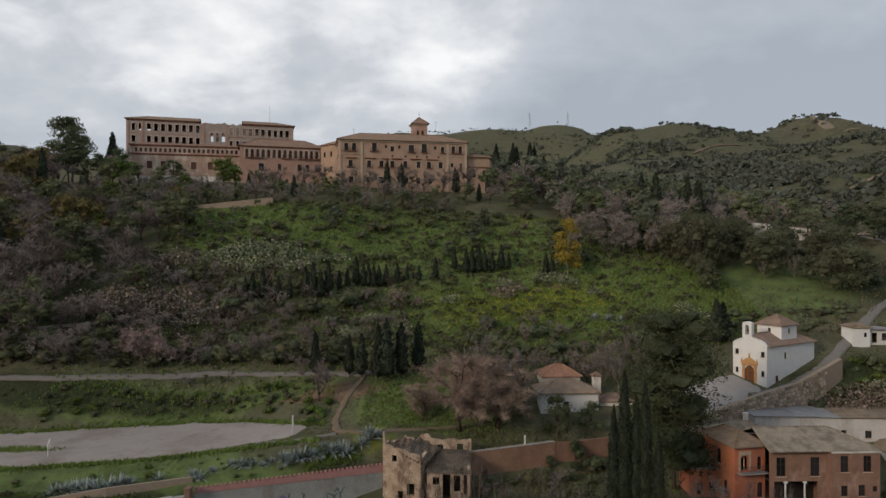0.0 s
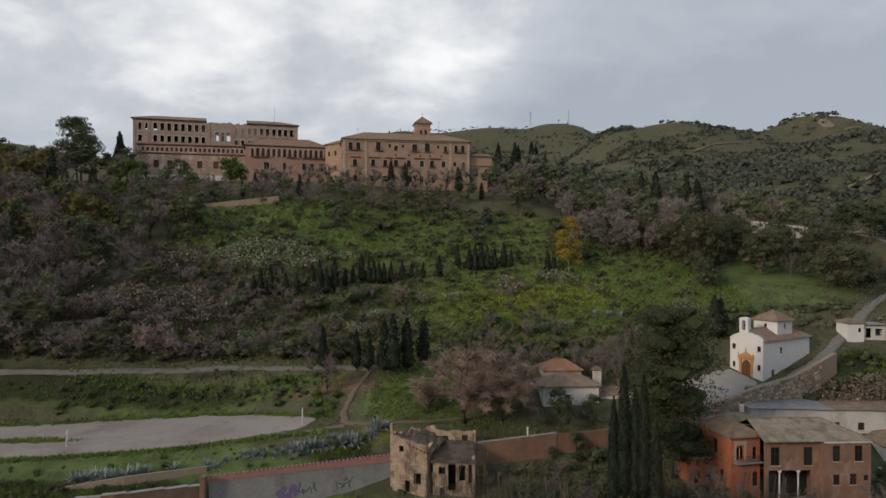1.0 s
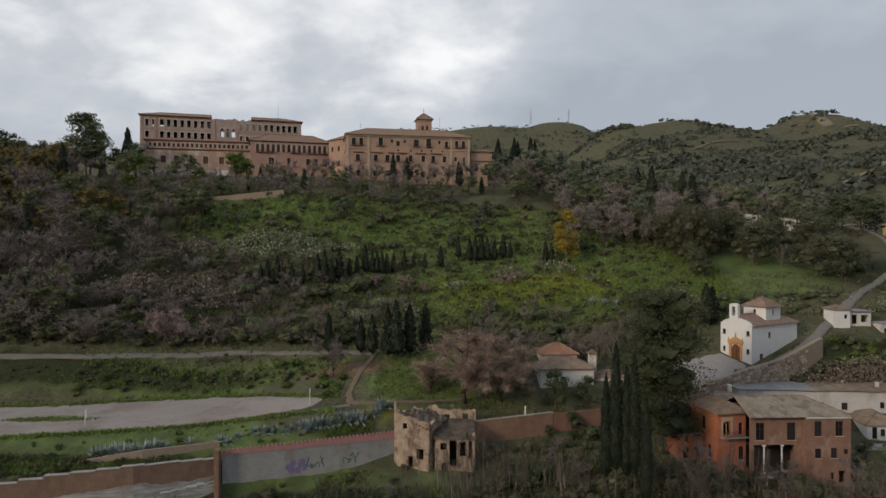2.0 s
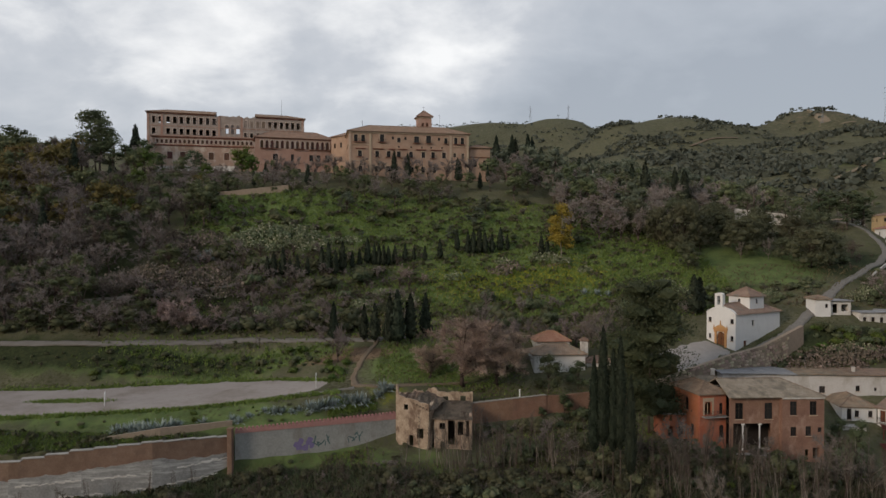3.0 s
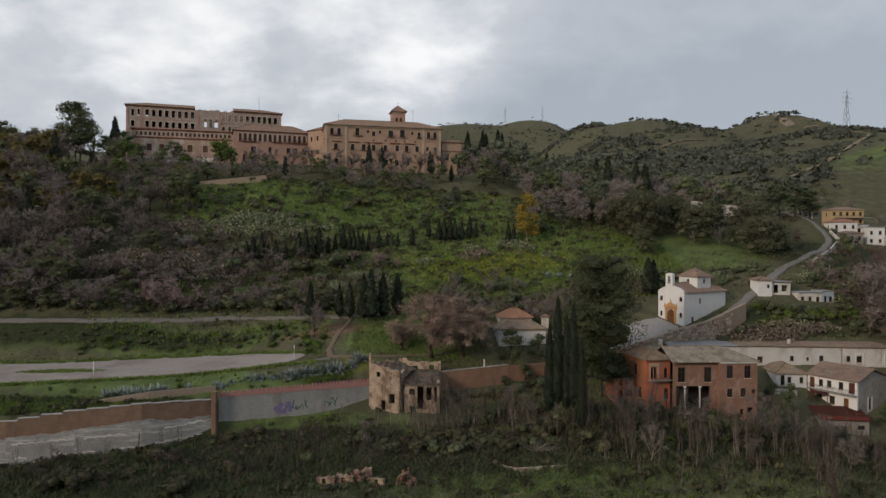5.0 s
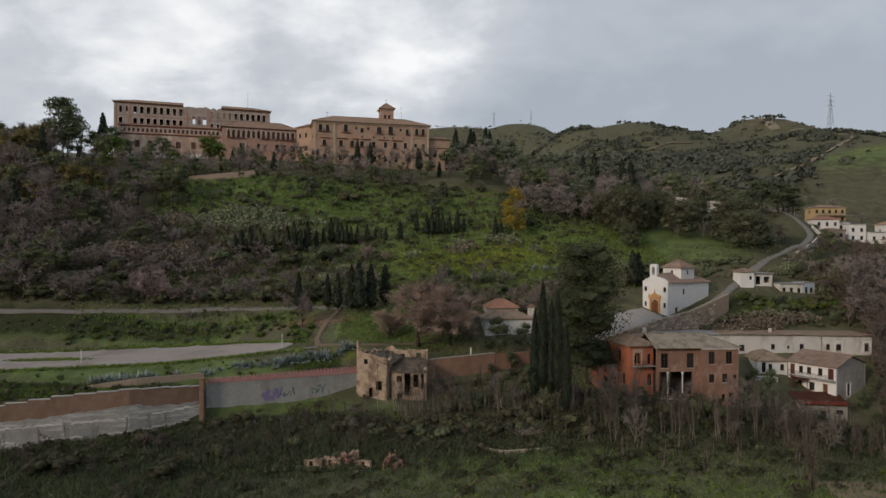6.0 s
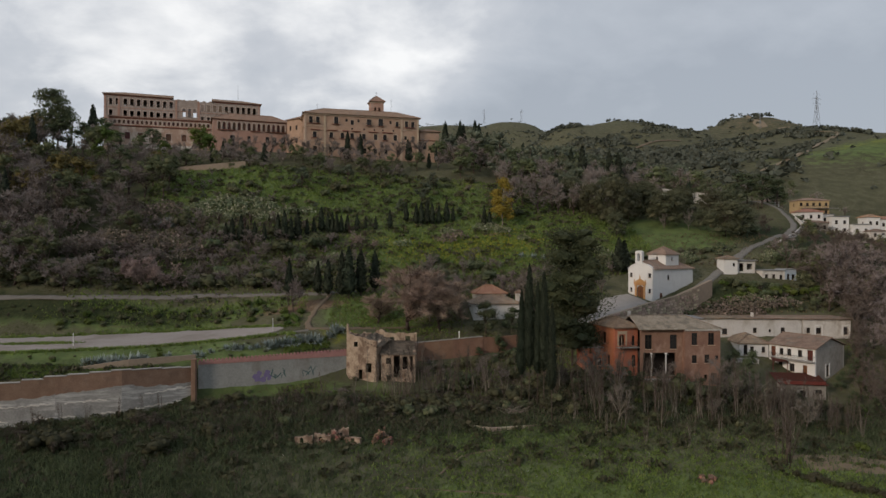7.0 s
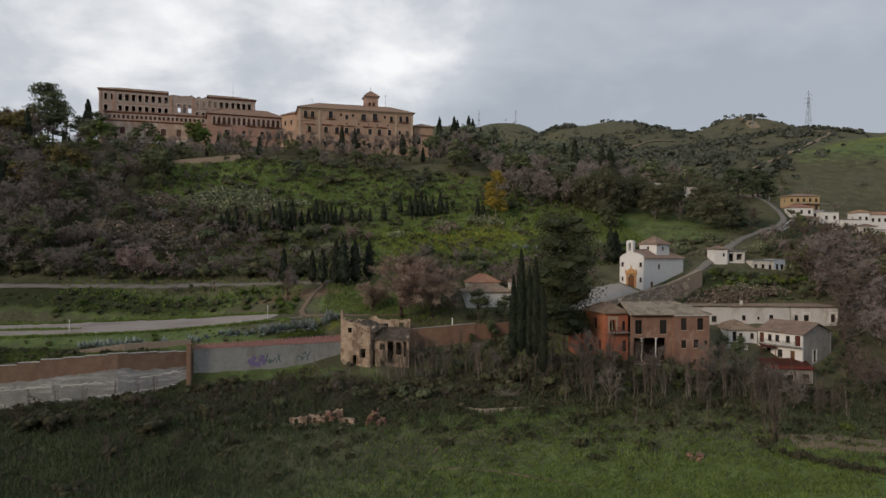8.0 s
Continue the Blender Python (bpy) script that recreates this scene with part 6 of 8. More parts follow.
# taller block
hs = [hole(1.9, 17.3, 0.8, 1.0, False, "open"), hole(4.6, 12.4, 1.2, 1.8, False, "open"), hole(2.9, 11.0, 0.8, 1.9, False, "open")]
part("wall", wall_mesh(6.2, 7.5, 22, 0.55, hs, M["ruin"], top=ragged_top(lambda u: 21.6 if u < 0.5 else 19.9 - 0.22 * u, 1, 0.18)), RU)
part("wall", wall_mesh(7.0, 7.5, 22, 0.5, [], M["ruin"], top=ragged_top(lambda u: 18.6 + 0.2 * u, 2, 0.3)), RU, m=pose(0, 7.56, 0, 0, 0, -90))
part("wall", wall_mesh(7.0, 7.5, 21, 0.5, [hole(3, 15.5, 0.8, 1.2, False, "open")], M["ruin"], top=ragged_top(lambda u: 18.2, 3, 0.3)), RU, m=pose(6.2, 0.56, 0, 0, 0, 90))
part("wall", wall_mesh(6.2, 7.5, 21.5, 0.5, [], M["ruin"], top=ragged_top(lambda u: 19.4 + 0.35 * math.sin(u), 4)), RU, m=pose(6.2, 7.57, 0, 0, 0, 180))
# collapsed roof slopes, ragged at their edges
for k, quad in enumerate((((0.6, 0.6, 18.2), (3.0, 0.6, 17.6), (3.2, 7.0, 19.0), (0.6, 7.0, 19.2)), ((3.0, 0.3, 19.0), (6.9, 0.2, 17.4), (7.4, 6.4, 18.2), (3.2, 7.3, 19.4)))):
    bm = bmesh.new()
    q = [Vector(p) for p in quad]
    n = 9
    gv = [[bm.verts.new(q[0].lerp(q[1], i / n).lerp(q[3].lerp(q[2], i / n), j / n) + Vector((0, 0, 0.16 * math.sin(i * 2.1 + j * 1.3 + k)))) for j in range(n + 1)] for i in range(n + 1)]
    fs_ = [bm.faces.new((gv[i][j], gv[i + 1][j], gv[i + 1][j + 1], gv[i][j + 1])) for i in range(n) for j in range(n) if not (k == 0 and i in (3, 4) and j < 4)]
    bmesh.ops.solidify(bm, geom=fs_, thickness=0.2)
    part("fallen_roof", bm, RU, "collapsed roof of earth, cane and tiles", material=M["tile_old"] if k else M["ruin"])
bm = bmesh.new()
for i in range(6):
    tube(bm, (3.4 + 0.6 * i, -0.3, 18.6 - 0.24 * i), (3.6 + 0.6 * i, 6.5, 19.0 - 0.16 * i), 0.08)
part("rafters", bm, RU, material=M["dark_wood"])
# lower block, a step forward
lo = pose(6.9, 0.9, 0, 0, 0, 14)
hl = [hole(1.4, 14.0, 1.0, 1.2, False, "open"), hole(4.6, 13.0, 1.0, 2.5, False, "open"), hole(3.0, 11.4, 1.2, 4.2, False, "open"), hole(1.5, 10.4, 0.8, 1.5, False, "open"), hole(5.9, 12.6, 0.6, 3.0, False, "open")]
part("wall", wall_mesh(6.6, 5.0, 16.5, 0.5, hl, M["ruin"], top=ragged_top(lambda u: 15.9, 5, 0.15)), RU, m=lo)
part("wall", wall_mesh(5.0, 5.0, 18.5, 0.5, [], M["ruin"], top=ragged_top(lambda u: 16.2 + 0.2 * u, 6)), RU, m=lo @ pose(6.6, 0.51, 0, 0, 0, 90))
part("wall", wall_mesh(6.6, 7.0, 20, 0.5, [hole(4.8, 17.4, 1.0, 1.4, False, "open"), hole(1.6, 17.6, 1.0, 1.0, False, "open")], M["ruin"], top=ragged_top(lambda u: 19.4, 7, 0.2)), RU, m=lo @ pose(0, 5.6, 0))
part("wall", wall_mesh(4.6, 5.0, 17.5, 0.5, [], M["ruin"], top=ragged_top(lambda u: 16.6, 8)), RU, m=lo @ pose(0, 5.55, 0, 0, 0, -90))
bm = bmesh.new()
vs = [bm.verts.new(p) for p in ((-0.4, -0.4, 15.95), (6.9, -0.4, 15.9), (6.2, 5.5, 17.9), (0.2, 5.5, 18.0))]
bm.faces.new(vs); bmesh.ops.solidify(bm, geom=list(bm.faces), thickness=0.18)
part("roof", bm, RU, "sagging old tile lean-to roof", m=lo, material=M["tile_old"])
# added near-black sheets, painted shade behind the empty openings of both blocks
bm = bmesh.new(); box(bm, 0.55, 6.1, 3.4, 3.6, 6.0, 16.2)
part("inner_wall", bm, RU, m=lo, material=M["shade_in"])
bm = bmesh.new(); box(bm, 0.6, 6.4, 4.0, 4.2, 8.0, 17.5)
part("inner_wall", bm, RU, material=M["shade_in"])

# ---- plants: each kind is built once or twice, then copied ----
RS = np.random.RandomState(21)


def unit(n):
    v = RS.normal(size=(n, 3))
    return v / np.linalg.norm(v, axis=1)[:, None]


def cards(c, size, up=0.0, out=None, slim=0.55):
    """Small leaf sprays at the points c: pointed quads, turned at random; up, out: how far they follow those ways."""
    n = len(c)
    a = unit(n)
    a[:, 2] += up
    if out is not None:
        a += out
    a /= np.linalg.norm(a, axis=1)[:, None]
    b = np.cross(a, unit(n))
    b /= np.linalg.norm(b, axis=1)[:, None] + 1e-9
    s = (size * RS.uniform(0.6, 1.35, n))[:, None]
    v = np.stack([c - a * s, c + b * s * slim, c + a * s, c - b * s * slim], 1).reshape(-1, 3)
    return v, np.arange(4 * n).reshape(n, 4)


def blob_points(blobs, n, shell=(0.72, 1.05), low=0.55):
    """Points near the skins of some ellipsoids, fewer underneath."""
    w = np.array([b[3] * b[4] + b[3] * b[5] for b in blobs])
    which = RS.choice(len(blobs), n, p=w / w.sum())
    B = np.array(blobs)[which]
    d = unit(n)
    d[:, 2] = np.where(d[:, 2] < -0.3, d[:, 2] * RS.choice([1, -1], n, p=[low, 1 - low]), d[:, 2])
    return B[:, :3] + d * B[:, 3:] * RS.uniform(*shell, n)[:, None], d


def cores(blobs, k=0.78):
    """Dense inner masses of a crown: lumpy closed shapes under the leaves."""
    bm = bmesh.new()
    bmesh.ops.create_icosphere(bm, subdivisions=1, radius=1.0)
    base = np.array([v.co[:] for v in bm.verts])
    tris = [tuple(v.index for v in f.verts) for f in bm.faces]
    bm.free()
    vs, fs = [], []
    for b in blobs:
        q = base * RS.uniform(0.8, 1.15, (len(base), 1)) * np.array(b[3:]) * k + np.array(b[:3])
        fs += [tuple(i + len(vs) for i in t) for t in tris]
        vs += [tuple(p) for p in q]
    return vs, fs


def crown(v, f, blobs, material, k=0.78, name="crown"):
    """Leaves and the dense masses under them in one mesh."""
    cv, cf = cores(blobs, k) if k else ([], [])
    n = len(v)
    return mesh_of(name, [tuple(p) for p in v] + cv, [tuple(q) for q in f] + [tuple(i + n for i in t) for t in cf], M[material])


def limb_mesh(segs, material, n=4):
    """Trunk and limbs: tapered tubes (from, to, radius, radius)."""
    bm = bmesh.new()
    for a, b, r0, r1 in segs:
        tube(bm, a, b, r0, r1, n)
    me = bpy.data.meshes.new("trunk")
    bm.to_mesh(me); bm.free()
    me.materials.append(material)
    me.shade_smooth()
    return me


def plant_root(name, parts, label, category, group):
    r = thing(name, label, category, Matrix(), group)
    for pn, me in parts:
        part(pn, me, r)
    return r


def crooked(h, r, lean=0.08, n=4):
    pts, p = [], np.zeros(3)
    for i in range(n + 1):
        pts.append(p.copy())
        p = p + np.array([RS.uniform(-lean, lean) * h / n * 2, RS.uniform(-lean, lean) * h / n * 2, h / n])
    return [(tuple(pts[i]), tuple(pts[i + 1]), r * (1 - i / n * 0.6), r * (1 - (i + 1) / n * 0.6)) for i in range(n)], pts


def broadleaf(name, material, label, n=560, leaf=0.24, h=8.0, wide=0.42, category="tree", group="", bark="bark", blobs=12, low=0.30, core=0.6):
    """A crown of uneven leaf clumps spread over a rough dome on crooked limbs."""
    segs, pts = crooked(h * 0.5, 0.20)
    bl = []
    rw_ = h * wide * 0.78
    for i in range(blobs):
        a = i * 2.4 + RS.uniform(-0.5, 0.5)
        t = RS.uniform(0, 1)
        z = h * (low + (0.93 - low) * t)
        r = rw_ * math.sqrt(max(0.05, 1 - (1.6 * t - 0.6) ** 2)) * RS.uniform(0.35, 0.95)
        k = h * wide * RS.uniform(0.22, 0.42)
        bl.append((r * math.cos(a), r * math.sin(a), min(z, h - k * 0.8), k, k, k * 0.8))
        segs.append((tuple(pts[-2]), (bl[-1][0] * 0.8, bl[-1][1] * 0.8, bl[-1][2]), 0.08, 0.025))
    c, d = blob_points(bl, n, (0.5, 1.2), 0.7)
    v, f = cards(c, leaf, out=d * 0.2, slim=0.5)
    return plant_root(name, [("trunk", limb_mesh(segs, M[bark], 3)), ("crown", crown(v, f, bl, material, core))], label, category, group)


def bare_tree(name, material, label, h=8.0, twigs=900, thick=1.0, bark="bark", spread=0.75, group="", category="tree", upright=0.5, limbs=7, sides=4):
    segs, pts = crooked(h * 0.42, 0.20, 0.1, 3)
    tips = []
    for i in range(limbs):
        s = np.array(pts[RS.randint(1, 4)])
        d = unit(1)[0]; d[2] = abs(d[2]) + upright; d /= np.linalg.norm(d)
        e = s + d * h * RS.uniform(0.25, 0.42)
        segs.append((tuple(s), tuple(e), 0.08, 0.04))
        for j in range(4):
            d2 = d + unit(1)[0] * spread * 1.15; d2[2] += upright * 0.3; d2 /= np.linalg.norm(d2)
            e2 = e + d2 * h * RS.uniform(0.13, 0.24)
            segs.append((tuple(e), tuple(e2), 0.04, 0.012))
            tips += [(s, e), (e, e2), (e, e2), (e, e2)]
    T = [tips[i] for i in RS.randint(0, len(tips), twigs)]
    A, B = np.array([t[0] for t in T]), np.array([t[1] for t in T])
    k = RS.uniform(0.2, 1.05, twigs)[:, None]
    base = A + (B - A) * k
    d = (B - A) / np.linalg.norm(B - A, axis=1)[:, None] + unit(twigs) * 1.6
    d[:, 2] += 0.2
    d /= np.linalg.norm(d, axis=1)[:, None]
    tip = base + d * (RS.uniform(0.05, 0.13, twigs) * h)[:, None]
    sidew = np.cross(d, unit(twigs)); sidew /= np.linalg.norm(sidew, axis=1)[:, None] + 1e-9
    w = RS.uniform(0.025, 0.06, twigs)[:, None] * thick
    v = np.stack([base - sidew * w, base + sidew * w, tip], 1).reshape(-1, 3)
    f = np.arange(3 * twigs).reshape(twigs, 3)
    return plant_root(name, [("trunk", limb_mesh(segs, M[bark], sides)), ("crown", mesh_of("crown", v, f, M[material]))], label, category, group)


def cypress(name, label, h=10.0, w=1.1, n=900, group="", leaf=0.3, stem=1.0, material="cypress", conic=0.5):
    t = RS.beta(1.1, 1.3, n)
    z = stem + (h - stem) * t
    prof = np.minimum(1, (t / 0.12) ** 0.6) * (1 - t ** (1 + 1.6 * (1 - conic))) ** 0.75
    a = RS.uniform(0, 6.283, n)
    lump = 1 + 0.16 * np.sin(3 * a + z * 1.3) + 0.1 * np.sin(5 * a - z * 2.1)
    r = w * prof * lump * RS.uniform(0.7, 1.06, n)
    c = np.stack([r * np.cos(a), r * np.sin(a), z], 1)
    out = np.stack([np.cos(a), np.sin(a), np.zeros(n)], 1) * 0.35
    v, f = cards(c, leaf, up=1.3, out=out, slim=0.42)
    k = 10
    core_v, core_f = [], []
    for i in range(9):
        tt = i / 8
        pr = w * 0.78 * min(1, (tt / 0.12) ** 0.6 if tt > 0 else 0.15) * (1 - tt ** (1 + 1.6 * (1 - conic))) ** 0.75
        for j in range(k):
            core_v.append((pr * math.cos(6.283 * j / k), pr * math.sin(6.283 * j / k), stem + (h - stem) * tt))
    for i in range(8):
        for j in range(k):
            core_f.append((i * k + j, i * k + (j + 1) % k, (i + 1) * k + (j + 1) % k, (i + 1) * k + j))
    nv = len(v)
    verts = list(map(tuple, v)) + core_v
    faces = [tuple(x) for x in f] + [tuple(q + nv for q in x) for x in core_f]
    return plant_root(name, [("trunk", limb_mesh([((0, 0, -0.3), (0, 0, stem + 1.2), 0.13, 0.09)], M["bark"])), ("crown", mesh_of("crown", verts, faces, M[material]))], label, "tree", group)


def pine(name, label, h=10.0, n=900, material="pine", group="", wide=0.34, bare=0.35, leaf=0.27, pads=11, flat=0.6, core=0.62):
    segs, pts = crooked(h * 0.92, 0.26, 0.05, 6)
    bl = []
    for i in range(pads):
        z = h * (bare + (0.98 - bare) * (i + 0.5) / pads)
        k = 1 - abs((z / h - bare) / (1 - bare) - 0.4) * 0.9
        r = RS.uniform(0.35, 0.85) * wide * h * k
        a = RS.uniform(0, 6.28) + i * 2.4
        q = h * RS.uniform(0.10, 0.17) * (0.6 + 0.5 * k)
        c = (r * math.cos(a), r * math.sin(a), z)
        bl.append((*c, q * 1.15, q * 1.15, q * flat))
        segs.append((tuple(np.array(pts[min(6, int(z / h * 6))])), c, 0.08, 0.03))
    bl.append((0, 0, h * 0.93, h * 0.10, h * 0.10, h * 0.08))
    c, d = blob_points(bl, n, (0.55, 1.08), 0.8)
    v, f = cards(c, leaf, up=0.3, slim=0.35)
    return plant_root(name, [("trunk", limb_mesh(segs, M["bark"])), ("crown", crown(v, f, bl, material, core))], label, "tree", group)


def prickly_pear(name, label, material="cactus", r=2.4, h=2.4, pads=230, group="prickly pears"):
    vs, fs = [], []
    for i in range(pads):
        a, q = RS.uniform(0, 6.28), r * math.sqrt(RS.uniform(0, 1))
        z = h * (1 - (q / r) ** 2 * 0.6) * RS.uniform(0.12, 1.0)
        c = np.array([q * math.cos(a), q * math.sin(a), z])
        u = np.array([RS.normal() * 0.5, RS.normal() * 0.5, 1.0]); u /= np.linalg.norm(u)
        w = np.cross(u, unit(1)[0]); w /= np.linalg.norm(w)
        nrm = np.cross(u, w)
        s = RS.uniform(0.13, 0.24)
        k = len(vs)
        for j in range(6):
            b = 6.283 * j / 6
            vs.append(c + u * s * math.cos(b) + w * s * 0.7 * math.sin(b))
        vs += [c + nrm * 0.05, c - nrm * 0.05]
        for j in range(6):
            fs += [(k + j, k + (j + 1) % 6, k + 6), (k + (j + 1) % 6, k + j, k + 7)]
    for i in range(5):
        a = i * 1.256
        k = len(vs)
        x, y = 0.5 * r * math.cos(a), 0.5 * r * math.sin(a)
        vs += [(x - 0.12, y, -0.2), (x + 0.12, y, -0.2), (x + 0.06, y + 0.1, h * 0.6), (x - 0.06, y + 0.1, h * 0.6)]
        fs.append((k, k + 1, k + 2, k + 3))
    r = plant_root(name, [("pad_thicket", mesh_of("pad_thicket", vs, fs, M[material]))], label, "cactus", group)
    tagged(r.children[0], kind="stuff")
    return r


def agave(name, label, r=1.5, blades=44, group="agaves"):
    vs, fs = [], []
    for i in range(blades):
        a = i * 2.399 + RS.uniform(-0.2, 0.2)
        el = RS.uniform(0.25, 1.35)
        L = r * RS.uniform(0.8, 1.1)
        d = np.array([math.cos(a), math.sin(a), 0]); s = np.array([-math.sin(a), math.cos(a), 0])
        k = len(vs)
        for j in range(4):
            t = j / 3
            p = d * (0.12 + L * t * math.cos(el)) + np.array([0, 0, 0.1 + L * t * math.sin(el) - 0.35 * L * t * t * (1.4 - el)])
            w = 0.075 * (1 - t) ** 0.7 * (1 + 0.8 * t) + 0.004
            up = np.array([0, 0, 0.05 * (1 - t)])
            vs += [p - s * w + up, p, p + s * w + up]
        for j in range(3):
            b = k + 3 * j
            fs += [(b, b + 1, b + 4, b + 3), (b + 1, b + 2, b + 5, b + 4)]
    r = plant_root(name, [("rosette", mesh_of("rosette", vs, fs, M["agave"]))], label, "agave", group)
    tagged(r.children[0], kind="stuff")
    return r


def shrub(name, label, material="shrub", r=1.2, n=240, group="shrubs", leaf=0.15):
    bl = [(RS.uniform(-0.5, 0.5) * r, RS.uniform(-0.5, 0.5) * r, r * RS.uniform(0.35, 0.8), r * 0.55, r * 0.55, r * 0.5) for _ in range(5)]
    c, d = blob_points(bl, n, (0.5, 1.1), 0.5)
    v, f = cards(c, leaf, up=0.4, out=d * 0.3)
    segs = [((0, 0, -0.2), (b[0] * 0.8, b[1] * 0.8, b[2]), 0.05, 0.02) for b in bl]
    return plant_root(name, [("branchwork", limb_mesh(segs, M["bark"], 4)), ("foliage", crown(v, f, bl, material, 0.7, "foliage"))], label, "shrub", group)


def sapling(name, label, h=8.0, twigs=420, group="saplings", material="twig_grey", stems=3, bark="bark_pale"):
    segs, tips = [], []
    for i in range(stems):
        b = np.array([RS.uniform(-0.7, 0.7), RS.uniform(-0.7, 0.7), -0.2])
        t = b + np.array([RS.uniform(-1.3, 1.3), RS.uniform(-1.3, 1.3), h * RS.uniform(0.5, 1.0)])
        m = (b + t) / 2 + np.array([RS.uniform(-0.2, 0.2), RS.uniform(-0.2, 0.2), 0])
        segs += [(tuple(b), tuple(m), 0.065, 0.05), (tuple(m), tuple(t), 0.05, 0.015)]
        tips.append((m * 0.7 + b * 0.3, t))
    A = np.array([tips[i][0] for i in RS.randint(0, stems, twigs)]); j = RS.randint(0, stems, twigs)
    A, B = np.array([tips[i][0] for i in j]), np.array([tips[i][1] for i in j])
    base = A + (B - A) * RS.uniform(0, 1, twigs)[:, None]
    d = unit(twigs); d[:, 2] = np.abs(d[:, 2]) + 0.5; d /= np.linalg.norm(d, axis=1)[:, None]
    tip = base + d * (RS.uniform(0.06, 0.2, twigs) * h)[:, None]
    sw = np.cross(d, unit(twigs)); sw /= np.linalg.norm(sw, axis=1)[:, None] + 1e-9
    w = RS.uniform(0.012, 0.028, twigs)[:, None]
    v = np.stack([base - sw * w, base + sw * w, tip], 1).reshape(-1, 3)
    return plant_root(name, [*[("stem", limb_mesh(segs[2 * q:2 * q + 2], M[bark], 5)) for q in range(stems)], ("crown", mesh_of("crown", v, np.arange(3 * twigs).reshape(twigs, 3), M[material]))], label, "tree", group)


# kinds: (prototypes with their own height, real height they were built at)
KIND = {}
BUCKET, JOINED = [], {}


def kind(key, build, h, n=2):
    KIND[key] = {"protos": [build() for _ in range(n)], "h": h, "used": 0}


def put_plant(key, x, y, h, wide=1.0, sink=0.15, turn=None):
    """One plant at x, y on the land, h metres high."""
    k = KIND[key]
    if BUCKET:
        s = h / k["h"]
        m = pose(x, y, gz(x, y) - sink, 0, 0, RS.uniform(0, 360)) @ Matrix.Diagonal((s * wide, s * wide, s, 1))
        JOINED.setdefault(BUCKET[-1], []).append((k["protos"][RS.randint(len(k["protos"]))], m))
        return None
    i = k["used"]
    k["used"] += 1
    s = h / k["h"]
    m = pose(x, y, gz(x, y) - sink, 0, 0, RS.uniform(0, 360) if turn is None else turn) @ Matrix.Diagonal((s * wide, s * wide, s, 1))
    p = k["protos"][i % len(k["protos"])]
    if i < len(k["protos"]):
        p.matrix_world = m
        return p
    base = p.scale.copy()
    p.scale = (1, 1, 1)
    ob = copy_thing(p, m)
    p.scale = base
    return ob


kind("purple", lambda: bare_tree("bare_tree", "twig_purple", "leafless tree with purplish grey twigs on the slope", twigs=1900, thick=0.75, group="bare trees", limbs=9, sides=3), 8, 3)
kind("grey", lambda: bare_tree("bare_tree", "twig_grey", "leafless tree with pale grey twigs", twigs=1300, thick=0.8, bark="bark_pale", group="bare trees", limbs=9, sides=3), 8, 2)
kind("rust", lambda: bare_tree("bare_tree", "twig_rust", "broad leafless tree with a haze of tan-brown twigs", twigs=13000, thick=0.42, group="bare trees", spread=1.1, limbs=18, upright=0.6), 8, 1)
kind("blossom", lambda: bare_tree("almond_tree", "blossom", "small spreading tree with dusky pinkish twigs", twigs=2600, thick=1.1, spread=1.1, upright=0.2, group="almond trees", limbs=10), 7, 2)
kind("farpurple", lambda: bare_tree("bare_tree", "twig_purple", "leafless tree", twigs=1050, thick=0.9, limbs=7, sides=3, spread=1.05, upright=0.6), 8, 4)
kind("fargrey", lambda: bare_tree("bare_tree", "twig_brown", "leafless tree", twigs=1050, thick=0.85, limbs=7, sides=3, spread=1.05, upright=0.6), 8, 3)
kind("farshrub", lambda: shrub("shrub", "low shrub", n=90, leaf=0.2), 1.8, 3)
kind("underbrush", lambda: shrub("shrub", "tangled brownish undergrowth on rough ground", "bramble", n=120, leaf=0.16), 1.8, 3)
kind("twiggy", lambda: bare_tree("bush", "twig_brown", "bare twiggy bush", twigs=360, thick=0.4, limbs=6, sides=3, h=3.0, upright=0.3, spread=1.2), 3, 3)
kind("oak", lambda: broadleaf("evergreen_tree", "oak", "round evergreen tree with dull green leaves", group="evergreen trees"), 8, 4)
kind("ochre", lambda: broadleaf("ochre_tree", "ochre_leaf", "broad tree with golden olive leaves", group="ochre trees"), 8, 2)
kind("ilex", lambda: broadleaf("evergreen_tree", "pine", "dense dark round evergreen tree by the earth wall", n=1900, leaf=0.16, h=7.0, wide=0.5, low=0.2, blobs=16), 7, 1)
kind("fresh", lambda: broadleaf("fresh_tree", "fresh", "small tree in fresh light green leaf", n=650, group="fresh green trees"), 7, 1)
kind("olive", lambda: broadleaf("olive_tree", "olive", "grey-green olive tree on the slope", n=560, leaf=0.24, group="olive trees"), 6, 2)
kind("yellow", lambda: broadleaf("yellow_tree", "yellow_leaf", "tall tree with mustard yellow leaves", n=2800, leaf=0.24, h=13.0, wide=0.30, blobs=26, low=0.16, bark="bark_pale", core=0.45), 13, 1)
kind("pine", lambda: pine("pine_tree", "dark Aleppo pine with layered crown", group="pines", n=760, core=0.5), 10, 3)
kind("bushpine", lambda: pine("pine_tree", "dense olive-green pine on the slope", group="pines", bare=0.12, wide=0.38, n=900, material="bushpine", flat=0.8, pads=15, core=0.5), 10, 3)
kind("softpine", lambda: broadleaf("spreading_pine", "bushpine", "broad spreading olive-green pine above the chapel", n=3000, leaf=0.25, h=11.0, wide=0.56, blobs=34, low=0.2, core=0.5, group="spreading pines"), 11, 3)
